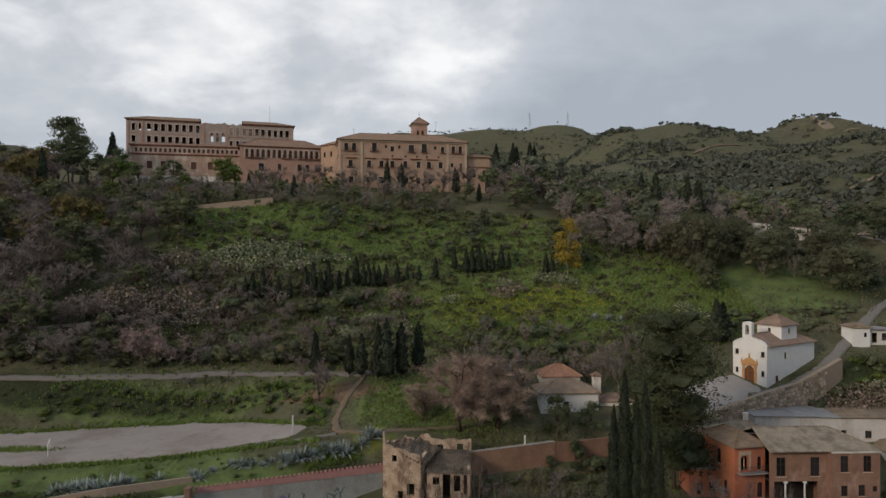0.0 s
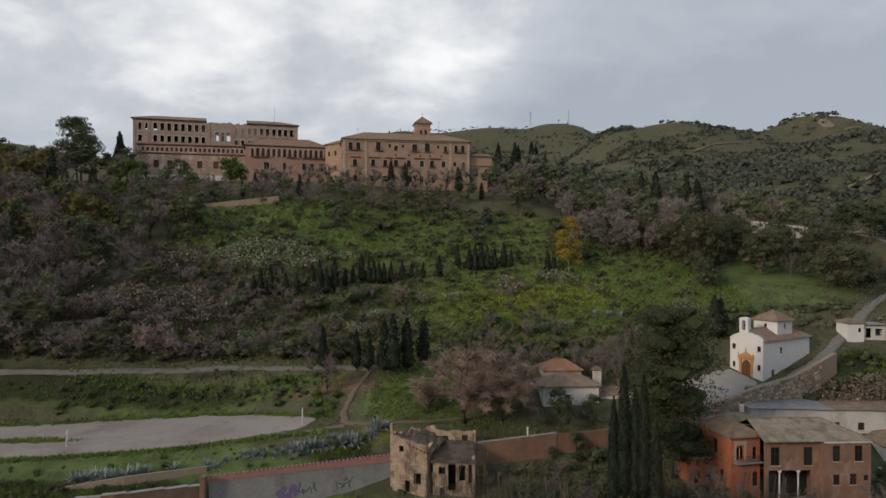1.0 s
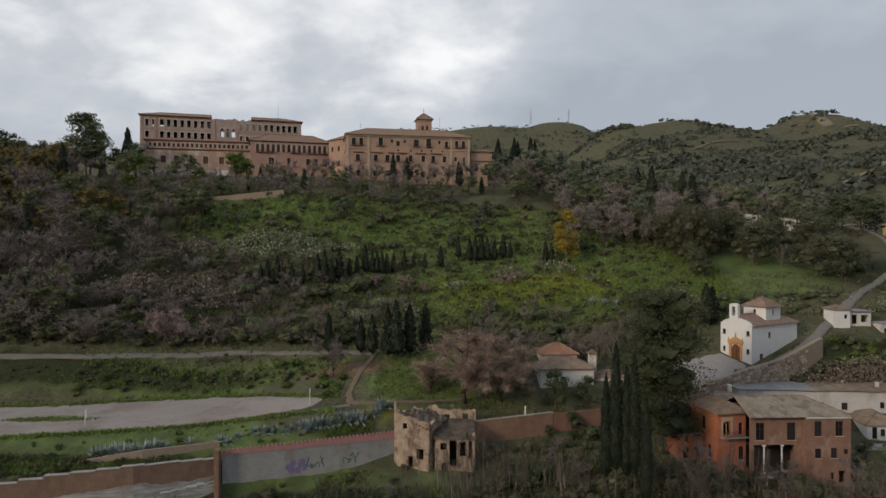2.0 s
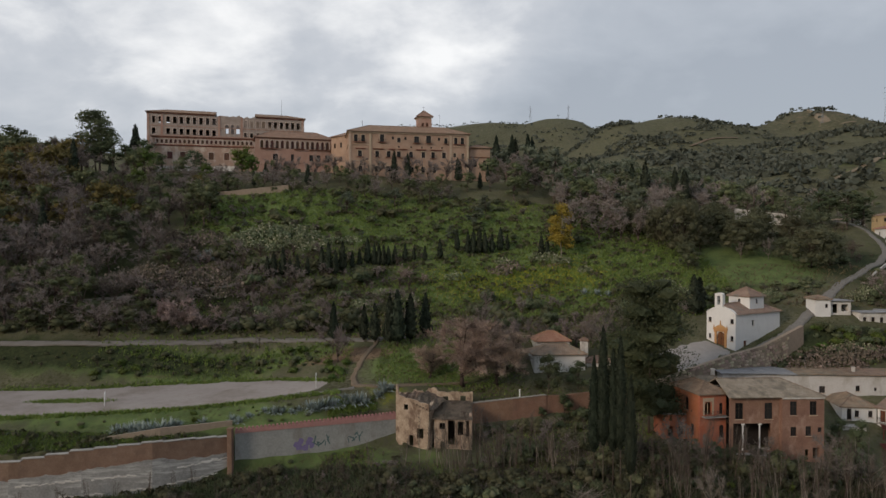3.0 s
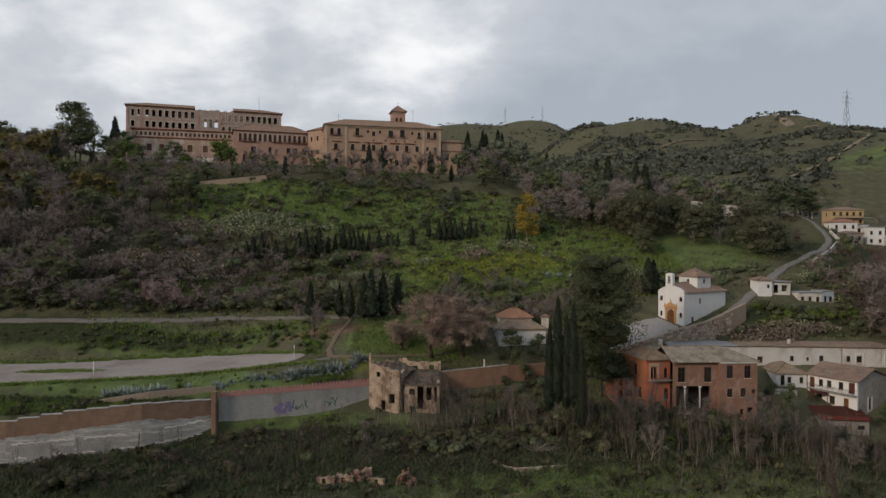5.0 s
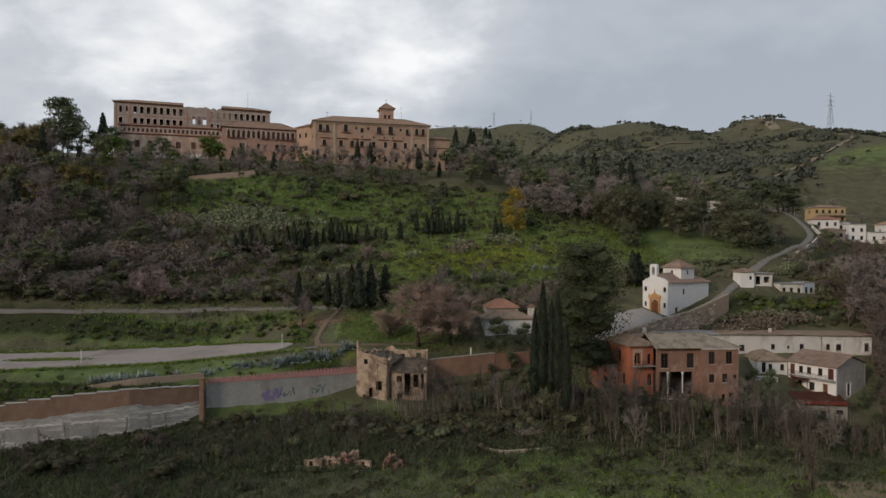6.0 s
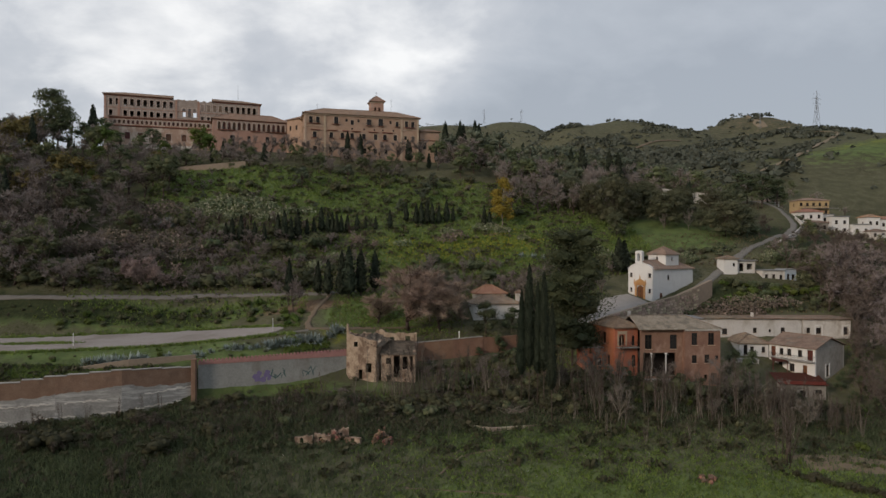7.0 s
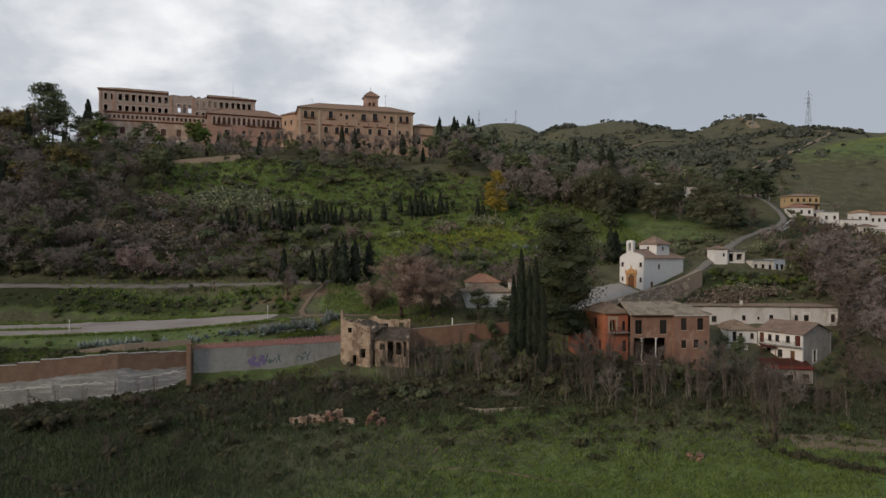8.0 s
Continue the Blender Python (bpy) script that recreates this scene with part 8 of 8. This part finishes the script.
thicket(-9, 24, 93, 99.5, 16, [("sapling", 70), ("drysap", 30)], (5, 9.5), 0.9, wide=(0.7, 1.0))
for x, y, h in [(-4.0, 99.4, 9.5), (-1.5, 98.5, 8.5), (0.5, 98.8, 10), (2.2, 98.2, 9), (4.2, 98.8, 10.5), (6.0, 97.8, 9.5), (8.0, 98.6, 9), (10, 97.5, 8.5), (12.5, 98, 8), (15, 98, 8), (17.5, 96.5, 7.5), (-7, 97, 6.5), (3, 95.5, 7.5), (7, 94.8, 7), (11, 95, 6.5), (-13, 97, 6)]:
    TAKEN.append((x, y)); put_plant("sapling" if RS.rand() < 0.7 else "drysap", x, y, h, 0.9)
thicket(28, 68, 83, 93.5, 62, [("sapling", 50), ("drysap", 40), ("grey", 10)], (4, 9.5), 0.9, wide=(0.7, 1.05))
row("sapling", [(35, 80, 6), (41, 79, 5), (44, 81.5, 6.5), (49, 80, 5), (54, 81, 6), (38, 82, 7), (47, 77, 3.5), (30.5, 84, 6.5)], 0.8)
BUCKET.append("undergrowth")
thicket(-10, 82, 88, 95.5, 84, [("underbrush", 50), ("farshrub", 15), ("twiggy", 35)], (1.4, 3.4), 1.4, wide=(1.0, 1.4))
# weeds and brush along the foot of the pink wall
for _ in range(40):
    x = RS.uniform(-35, -7)
    put_plant(("underbrush", "farshrub", "twiggy")[RS.choice(3, p=(0.2, 0.3, 0.5))], x, wall_line(x)[0] - RS.uniform(0.8, 8.0), RS.uniform(0.6, 1.6))
# dark bushes on the slopes round the lane and the chapel
thicket(62, 108, 121, 152, 130, [("farshrub", 55), ("underbrush", 15), ("twiggy", 30)], (0.9, 2.4), 1.2, wide=(1.0, 1.4))
thicket(100, 165, 140, 205, 130, [("farshrub", 30), ("underbrush", 20), ("twiggy", 50)], (1.0, 3.0), 1.6, wide=(1.0, 1.5))
thicket(140, 190, 200, 232, 60, [("farshrub", 25), ("underbrush", 45), ("farpurple", 30)], (1.0, 3.0), 1.6)
BUCKET.pop()
joined("undergrowth", "tangled brownish undergrowth and low bushes", "brush")
thicket(62, 80, 78, 92, 44, [("drysap", 55), ("sapling", 35), ("grey", 10)], (3.5, 6.5), 1.1, wide=(0.8, 1.2))
thicket(0, 40, 84, 92, 18, [("shrub", 70), ("drysap", 30)], (1.2, 3.2), 1.4)
thicket(4, 24, 97, 110, 26, [("shrub", 60), ("purple", 40)], (1.8, 4.0), 1.6)
thicket(30, 95, 80, 94, 30, [("shrub", 92), ("greenshrub", 8)], (1.0, 2.4), 1.3)
row("drysap", [(59.5, 69.0, 8.5), (60.6, 70.4, 7.5), (58.8, 70.6, 6.5)], 1.2)
row("ilex", [(42.5, 93.6, 3.0), (45.5, 93.4, 2.6), (49.5, 93.6, 2.8), (39.6, 94.6, 2.8), (52.5, 93.2, 3.2), (56, 92.6, 3.0), (36.8, 95.4, 2.6)], 1.25)
row("shrub", [(47, 90.5, 4.0), (64.5, 93.5, 5.0), (66.3, 95, 5.5), (51, 91, 4.6), (55, 90.5, 3.6)], 1.1)
row("ilex", [(86.5, 98, 4.0), (88.5, 95, 4.5), (84.5, 91.5, 3.6), (91, 100, 5.0), (86.5, 88, 3.6), (94, 104, 5.0), (68.6, 98.5, 6.5), (66.4, 100.5, 5.5)], 0.8)
for _ in range(30):
    x = RS.uniform(-80, -24)
    y = np.interp(x, ST, LINES[7][0]) + RS.uniform(1.5, 5.5)
    put_plant("shrub" if RS.rand() < 0.75 else "greenshrub", x, y, RS.uniform(0.8, 2.2))
for _ in range(44):
    x = RS.uniform(-75, -11)
    y = np.interp(x, ST, LINES[6][0]) - RS.uniform(1.2, 6.0)
    put_plant("shrub" if RS.rand() < 0.6 else "greenshrub", x, y, RS.uniform(0.5, 1.3))
row("greenshrub", [(-23.5, 121.5, 2.2), (-21.5, 119.8, 2.4), (-20.6, 122.6, 2.0), (-24.6, 124.4, 1.8), (-22.6, 117.6, 1.8), (-31, 130.2, 2.2), (-34, 131, 2.0)], 1.1)
thicket(-75, -6, 139, 166, 64, [("purple", 45), ("shrub", 35), ("blossom", 20)], (1.8, 4.8), 2.4)
thicket(6, 50, 134, 152, 30, [("purple", 45), ("grey", 30), ("shrub", 25)], (2.6, 5.5), 2.2)
thicket(-62, 48, 178, 203, 75, [("shrub", 62), ("olive", 20), ("purple", 18)], (1.2, 3.6), 2.6)
row("olive", [(8, 188, 5.5), (-16, 196, 5), (12, 196, 5), (-30, 190, 5.5)], 1.1)
thicket(12, 40, 117, 134, 16, [("purple", 50), ("oak", 25), ("grey", 25)], (3.5, 6.5), 2.2)
thicket(38, 58, 130, 150, 22, [("shrub", 40), ("oak", 30), ("purple", 30)], (2, 4.5), 2.2)
thicket(84, 108, 122, 131, 22, [("shrub", 70), ("purple", 30)], (1, 2.4), 1.6)
thicket(100, 118, 140, 154, 14, [("shrub", 60), ("oak", 40)], (1.5, 3.5), 2.2)

# ---- ground cover: tufts of grass, dry weeds and flowers, and scrub on the far hills ----
def tufts(name, label, n, where, size, material, blades=3, category="grass", slim=0.35):
    """Loose blades in tufts, one object of many."""
    pts = []
    while len(pts) < n:
        q = where(4000)
        pts += [p for p in q]
    pts = np.array(pts[:n])
    z = ground(pts[:, 0], pts[:, 1])
    c = np.repeat(np.column_stack([pts, z]), blades, 0)
    k = len(c)
    s = size * RS.uniform(0.5, 1.4, k)
    c[:, :2] += RS.normal(size=(k, 2)) * size * 0.5
    lean = RS.normal(size=(k, 2)) * 0.5
    a = RS.uniform(0, 6.283, k)
    w = np.column_stack([np.cos(a), np.sin(a), np.zeros(k)]) * (s * slim)[:, None]
    tip = c + np.column_stack([lean[:, 0] * s, lean[:, 1] * s, s])
    c[:, 2] -= 0.08
    v = np.stack([c - w, c + w, tip], 1).reshape(-1, 3)
    ob = new(name, mesh_of(name, v, np.arange(3 * k).reshape(k, 3), material))
    return tagged(ob, label, category, kind="stuff")


def spread(x0, x1, y0, y1, keep=None, anywhere=False):
    def f(n):
        x, y = RS.uniform(x0, x1, n), RS.uniform(y0, y1, n)
        ok = np.ones(n, bool)
        for a, b, c, d in ([] if anywhere else AVOID):
            ok &= ~((x > a) & (x < b) & (y > c) & (y < d))
        if keep is not None:
            ok &= RS.uniform(0, 1, n) < keep(x, y)
        return np.column_stack([x, y])[ok]
    return f


lushness = lambda x, y: np.clip(cover(x, y)[0] + 0.15, 0, 1)
tufts("grass", "rough tufts of green grass on the slopes", 26000, spread(-80, 100, 50, 130, lambda x, y: np.clip(lushness(x, y) - cover(x, y)[3], 0.02, 1)), 0.30, M["grass"])
tufts("grass", "rough green grass on the upper slope", 24000, spread(-75, 70, 130, 205, lushness), 0.5, M["grass"])
tufts("undergrowth", "dense dark undergrowth of rank weeds", 34000, spread(-95, 90, 54, 97, lambda x, y: np.clip(cover(x, y)[3] * 1.3 + 0.06, 0.05, 1)), 0.75, M["rank"], 3, "weeds", 0.10)
tufts("dry_weeds", "dry straw-coloured weeds", 9000, spread(-30, 110, 82, 165), 0.40, M["straw"], 2, "weeds")
tufts("reeds", "tall dry brown stalks on the rough slope", 4500, spread(-36, 90, 80, 101, lambda x, y: np.clip((y - 80) / 8, 0.08, 1)), 1.1, M["twig_brown"], 3, "weeds", 0.04)
tufts("white_flowers", "white wild flowers scattered in the grass", 900, spread(-20, 70, 56, 86, lambda x, y: 0.1 + 0.9 * (np.sin(x / 4.1) * np.sin(y / 3.3 + x / 9) > 0.3)), 0.12, M["white_flower"], 2, "flowers")
tufts("grass", "rank green grass on the bank between wall and football ground", 9000, spread(-80, -9, 86, 126, lambda x, y: (y > wall_line(x)[1] + 0.5) & (y < np.interp(x, ST, LINES[6][0]) + 0.8)), 0.36, M["grass"])
tufts("grass", "ragged tongue of short grass on the gravel", 700, spread(-82, -58, 107.5, 114, lambda x, y: np.clip(1.3 - np.hypot((x + 70) / 8, (y - 110.8) / 1.6) ** 2, 0, 1), True), 0.46, M["grass"], 3)
tufts("grass", "short grass creeping over the edges of the gravel", 3500, spread(-90, -20, 97, 127, lambda x, y: np.exp(-((y - np.interp(x, ST, LINES[6][0]) - 0.9) / 0.7) ** 2) + np.exp(-((y - np.interp(x, (-75, -58, -45, -36, -29, -23), (121.5, 124.6, 125.8, 123.5, 120, 117))) / 0.8) ** 2), True), 0.42, M["grass"], 3)
tufts("flowers", "yellow wild flowers in the meadow", 2200, spread(-10, 45, 150, 178, lambda x, y: cover(x, y)[1]), 0.30, M["flower"], 3, "flowers")


def scrub(name, label, n, where, r, material, leaves=14, leaf=0.55):
    pts = []
    while len(pts) < n:
        pts += [p for p in where(3000)]
    pts = np.array(pts[:n])
    z = ground(pts[:, 0], pts[:, 1])
    rr = r * RS.uniform(0.5, 1.6, n)
    c = np.repeat(np.column_stack([pts, z]), leaves, 0)
    R = np.repeat(rr, leaves)
    d = unit(len(c)); d[:, 2] = np.abs(d[:, 2])
    c = c + d * R[:, None] * np.array([1, 1, 0.8])
    v, f = cards(c, 1.0, out=d * 0.2, slim=0.8)
    v = (v.reshape(-1, 4, 3) - c[:, None]) * (R * leaf)[:, None, None] + c[:, None]
    ob = new(name, mesh_of(name, v.reshape(-1, 3), f, material))
    return tagged(ob, label, "scrub", kind="stuff")



def patchy(x, y):
    """Uneven cover: thick in the hollows, thin on the open slopes."""
    f = np.zeros(len(x))
    for s, a in ((90, 0.55), (38, 0.35), (15, 0.25)):
        f += a * np.array([noise.noise(Vector((p / s, q / s, s))) for p, q in zip(x, y)])
    return np.clip(0.05 + 2.3 * f, 0.01, 1)


valley = lambda x, y: np.clip((patchy(x, y) + 0.12 * (y < 480)) * np.where((x > 190 + (y - 300) * 0.75) & (y < 500), 0.02, 1), 0, 1)
scrub("scrub", "dark evergreen scrub over the far hills", 5200, spread(-40, 420, 290, 700, valley), 2.5, M["farscrub"], 9, 0.55)
scrub("scrub", "dark scrub on the distant ridges", 6200, spread(-100, 900, 650, 1300, patchy), 2.7, M["farscrub"], 7, 0.6)
scrub("scrub", "thin scrub on the distant skyline", 650, spread(-900, 1000, 1250, 1560, patchy), 2.2, M["farscrub"], 8, 0.5)
scrub("scrub", "low dark scrub on the slope", 1900, spread(-75, 60, 138, 205, lambda x, y: 0.8 - 0.6 * np.clip(cover(x, y)[0] + cover(x, y)[1], 0, 1)), 0.7, M["shrub"], 18, 0.45)
scrub("scrub", "brambles on the lower slope", 900, spread(-85, 100, 62, 100, lambda x, y: np.clip((y - 66) / 18, 0.05, 1)), 0.7, M["bramble"], 24, 0.38)


# ---- small things ----
def goal(x, y, ang, label):
    r = thing("goal", label, "football goal", pose(x, y, gz(x, y) + 0.2, 0, 0, ang), "football goals")
    for u in (-1.5, 1.5):
        bm = bmesh.new(); tube(bm, (u, 0, -0.2), (u, 0, 2.0), 0.06, 0.06, 8)
        part("post", bm, r, material=M["white_paint"])
    bm = bmesh.new(); tube(bm, (-1.57, 0, 2.0), (1.57, 0, 2.0), 0.07, 0.07, 8)
    part("crossbar", bm, r, material=M["white_paint"])


goal(-62.5, 108.4, 114.6, "white football goal at the end of the gravel ground")
goal(-25.2, 114.6, 100.3, "white football goal by the grassy bank")


def pylon(x, y, h, label, z=None):
    r = thing("pylon", label, "pylon", pose(x, y, (gz(x, y) if z is None else z) - 0.5, 0, 0, RS.uniform(20, 60)), "pylons")
    b, t = h * 0.065, h * 0.02
    lv = [0, 0.2, 0.38, 0.53, 0.66, 0.76, 0.84, 0.92, 1.0]
    wid = lambda k: b + (t - b) * min(1, k / 0.66)
    rad = 0.0033 * h
    for sx, sy in ((-1, -1), (1, -1), (1, 1), (-1, 1)):
        bm = bmesh.new()
        tube(bm, (sx * wid(0), sy * wid(0), 0), (sx * wid(0.66), sy * wid(0.66), h * 0.66), rad, rad * 0.8, 4)
        tube(bm, (sx * wid(0.66), sy * wid(0.66), h * 0.66), (0, 0, h), rad * 0.8, rad * 0.5, 4)
        part("leg", bm, r, material=M["steel"])
    bm = bmesh.new()
    for k0, k1 in zip(lv[:-3], lv[1:-2]):
        for i in range(4):
            c = [(-1, -1), (1, -1), (1, 1), (-1, 1)]
            (ax, ay), (bx, by) = c[i], c[(i + 1) % 4]
            tube(bm, (ax * wid(k0), ay * wid(k0), h * k0), (bx * wid(k1), by * wid(k1), h * k1), rad * 0.5, None, 3)
            tube(bm, (bx * wid(k0), by * wid(k0), h * k0), (ax * wid(k1), ay * wid(k1), h * k1), rad * 0.5, None, 3)
    part("bracing", bm, r, material=M["steel"])
    for k, w in ((0.68, 0.13), (0.79, 0.15), (0.90, 0.11)):
        bm = bmesh.new()
        for s in (-1, 1):
            tube(bm, (0, 0, h * (k + 0.025)), (s * w * h, 0, h * k), rad * 0.6, None, 3)
            tube(bm, (0, 0, h * k), (s * w * h, 0, h * k), rad * 0.6, None, 3)
        part("crossarm", bm, r, material=M["steel"])
        for s in (-1, 1):
            bm = bmesh.new(); tube(bm, (s * w * h, 0, h * k), (s * w * h, 0, h * (k - 0.03)), rad * 0.7, None, 5)
            part("insulator", bm, r, material=M["steel"])


pylon(412, 622, 43, "tall steel lattice pylon on the green hill")
pylon(519, 926, 25, "steel lattice pylon on the bare hilltop")
pylon(185, 1460, 34, "small distant lattice pylon on the ridge")
pylon(272, 1490, 30, "small distant lattice pylon on the far ridge")

# bare sandy cut on the hilltop
drape("sandy_cutting", "bare sandy cutting on the hilltop", ragged([(536, 1002), (539, 998), (532, 968), (534, 945), (528, 916), (523, 918), (519, 936), (528, 968)], 8, 1.5, 6), M["scree"], 0.6, "cutting", skirt=1)
ribbon("hill_track", "pale track along the hilltop", [(524, 910), (532, 902), (548, 896)], 4, M["scree"], lift=0.6, n=16)
ribbon("hill_track", "pale scar across the far slope", [(300, 820), (330, 840), (370, 850)], 4, M["track"], lift=1.2, n=20)

# rubble of a fallen wall in the meadow
def rubble(x, y, n, r, label, hi=1.4):
    root = thing("rubble_heap", label, "rubble", pose(x, y, gz(x, y)))
    for i in range(n):
        a, q = RS.uniform(0, 6.28), r * math.sqrt(RS.rand())
        s = RS.uniform(0.14, 0.42)
        bm = bmesh.new()
        bmesh.ops.create_icosphere(bm, subdivisions=1, radius=s)
        for v in bm.verts:
            v.co *= RS.uniform(0.7, 1.25)
            v.co.z *= 0.75
        zz = max(0, hi * (1 - q / r)) * RS.uniform(0.3, 1)
        part("stone", bm, root, material=M["brick"] if RS.rand() < 0.45 else M["wall_earth"], m=pose(q * math.cos(a), q * math.sin(a) * 0.7, zz + s * 0.3 + gz(x + q * math.cos(a), y + q * math.sin(a) * 0.7) - gz(x, y), RS.uniform(0, 90), 0, RS.uniform(0, 90)))
    return root


rubble(-1.6, 79.6, 46, 1.7, "tall heap of broken brick and stone in the grass", 3.4)
rubble(-9.6, 80.4, 46, 2.6, "heap of reddish rubble at the fallen wall", 1.6)
for x, y, w, h, a in ((-15.4, 79.6, 2.8, 1.2, -6), (-12.4, 79.8, 2.6, 1.4, 4), (-9.8, 80.8, 2.8, 1.7, 8), (-7.0, 79.4, 2.0, 0.8, -20)):
    r = thing("wall_stump", "crumbling reddish wall stump with a dark opening", "ruin", pose(x, y, gz(x, y), 0, 0, a), "wall stumps")
    part("wall", wall_mesh(w, -0.8, h + 0.4, 0.6, [hole(w * 0.4, 0.2, 0.6, 0.9, True, "open")], M["ruin"], top=ragged_top(lambda u, h=h: h, x, 0.4)), r)

# stone-edged basin and a pile of cut branches under the cypresses
BS = thing("basin", "old stone-edged irrigation basin in the grass", "basin", pose(12.4, 84.6, gz(16, 84) - 0.1), kind="")
for (xa, ya), (xb, yb) in (((0, 0), (3.6, -2.6)), ((3.6, -2.6), (12.2, -0.9)), ((12.2, -0.9), (13.4, 1.6))):
    ln = math.hypot(xb - xa, yb - ya)
    n = int(ln / 0.8)
    for i in range(n):
        bm = bmesh.new(); box(bm, ln * i / n, ln * (i + 1) / n - 0.03, -0.2, 0.25, -0.4, 0.35 + RS.uniform(-0.05, 0.05), 0.04)
        part("edge_stone", bm, BS, m=pose(xa, ya, 0, 0, 0, deg(xb - xa, yb - ya)), material=M["stone"])
bm = bmesh.new(); box(bm, 1.5, 12.0, -0.4, 3.2, -0.7, -0.25)
part("dark_water", bm, BS, "dark still water", material=M["glass"])
BP = thing("branch_pile", "heap of cut pale branches under the cypresses", "branches", pose(20.8, 87.6, gz(20.8, 87.6)))
for i in range(34):
    a, e = RS.uniform(-0.5, 0.9) + (math.pi if RS.rand() < 0.4 else 0), RS.uniform(0.1, 0.7)
    bm = bmesh.new()
    p = Vector((RS.uniform(-1.6, 1.6), RS.uniform(-0.8, 0.8), 0.1 + RS.uniform(0, 0.6)))
    tube(bm, p, p + Vector((math.cos(a) * math.cos(e), math.sin(a) * math.cos(e) * 0.5, math.sin(e))) * RS.uniform(1.2, 2.8), 0.05, 0.02, 5)
    part("branch", bm, BP, material=M["bark_pale"])
rubble(45.4, 66.6, 26, 1.6, "dark heap of prunings and stones on the meadow", 0.6)
# vegetable plot beside the meadow
drape("garden_plot", "bare tilled garden plot", ragged([(61, 73.5), (66, 74.5), (72, 72.5), (80, 69), (80, 62), (73, 62.5), (66, 65.5), (61, 67.5)], 1.5, 0.25, 12), M["track"], 0.2, "garden")
for i in range(26):
    put_plant("underbrush", 58.5 + i * 0.55, 66.2 - i * 0.5 + RS.uniform(-0.4, 0.4), RS.uniform(1.1, 1.8))
for i in range(16):
    put_plant("greenshrub", 65 + i * 0.9, 70.4 + RS.uniform(-0.4, 0.4) - i * 0.42, RS.uniform(0.5, 0.9))
row("greenshrub", [(73.5, 73.2, 2.0), (82, 68, 1.6)])

# stones of the rubble wall under the chapel lane, proud of their mortar
rs2 = random.Random(5)
stone_me = []
for i in range(6):
    bm = bmesh.new()
    bmesh.ops.create_cube(bm, size=1.0)
    bmesh.ops.bevel(bm, geom=list(bm.edges), offset=0.16, segments=1, affect="EDGES")
    for v in bm.verts:
        v.co *= rs2.uniform(0.88, 1.1)
    me = bpy.data.meshes.new("stone"); bm.to_mesh(me); bm.free(); me.materials.append(M["stone"]); stone_me.append(me)
for (xa, ya, za, ta), (xb, yb, zb, tb) in list(zip(rw, rw[1:]))[:4]:
    ln = math.hypot(xb - xa, yb - ya)
    for j in range(9):
        u = rs2.uniform(0, 0.4)
        while u < ln - 0.3:
            w = rs2.uniform(0.5, 1.0)
            t_ = ta + (tb - ta) * (u + w / 2) / ln
            z = t_ - 0.3 - j * 0.62 + rs2.uniform(-0.06, 0.06)
            if z > za - 0.5 and rs2.random() < 0.8:
                part("stone", rs2.choice(stone_me), RW, m=pose(xa, ya, 0, 0, 0, deg(xb - xa, yb - ya)) @ pose(u + w / 2, -0.02, z, 0, rs2.uniform(-6, 6), 0) @ Matrix.Diagonal((w * 0.92, 0.24, 0.5, 1)))
            u += w

# brambles over the wall stumps
for x, y, h in ((-16.2, 79.0, 1.2), (-14, 78.6, 1.0), (-11.0, 78.8, 1.2), (-8.2, 78.6, 1.0), (-13.4, 81.0, 1.6), (-10.6, 82.2, 1.8), (-6.0, 80.6, 1.2), (-4.4, 79.4, 0.9)):
    put_plant("shrub", x, y, h, 1.2)
# pale terrace edge among the almond trees, and a trodden line in the meadow
ribbon("footpath", "pale narrow terrace path among the almond trees", [(-86.8, 145.0), (-77.0, 146.8), (-66.3, 150.3), (-57.9, 154.2), (-51.3, 156.7)], 0.7, M["road"], lift=0.2, n=60, edge=0.1)
ribbon("footpath", "faint trodden line across the meadow", [(2, 66), (8, 65.2), (16, 64), (26, 60)], 0.3, M["track"], lift=0.1, n=30, edge=0.1)
ribbon("footpath", "short pale goat track in the grass", [(6.5, 69), (8.5, 72), (11, 75), (16, 76.5)], 0.3, M["track"], lift=0.1, n=24, edge=0.1)
# remains and a white monument among the cypresses beside the abbey
for x, y, w, h, key in ((41, 252, 5, 6.0, "abbey"), (50, 254, 4, 4.5, "abbey"), (62, 240, 3.5, 4.0, "brown_render")):
    r = thing("garden_ruin", "small ochre ruined wall among the cypresses", "ruin", pose(x, y, gz(x, y), 0, 0, 8), "garden ruins")
    part("wall", wall_mesh(w, -1, h + 0.6, 0.6, [hole(w / 2, h * 0.4, 0.9, 1.6, True, "open")], M[key], top=ragged_top(lambda u, h=h: h, x, 0.4)), r)
MN = thing("monument", "tall white column monument among trees", "monument", pose(57.5, 252.5, gz(57.5, 252.5)))
bm = bmesh.new(); box(bm, -0.9, 0.9, -0.9, 0.9, -0.5, 2.2, 0.06); part("plinth", bm, MN, material=M["white_worn"])
bm = bmesh.new(); tube(bm, (0, 0, 2.2), (0, 0, 8.4), 0.42, 0.32, 12); part("shaft", bm, MN, material=M["white_worn"])
bm = bmesh.new(); box(bm, -0.6, 0.6, -0.6, 0.6, 8.4, 8.8, 0.05); tube(bm, (0, 0, 8.8), (0, 0, 10.2), 0.35, 0.12, 10); part("finial", bm, MN, material=M["white_worn"])

for k in KIND.values():
    for p in k["protos"][k["used"]:]:
        for ch in list(p.children):
            bpy.data.objects.remove(ch)
        bpy.data.objects.remove(p)
    k["protos"] = k["protos"][:k["used"]]
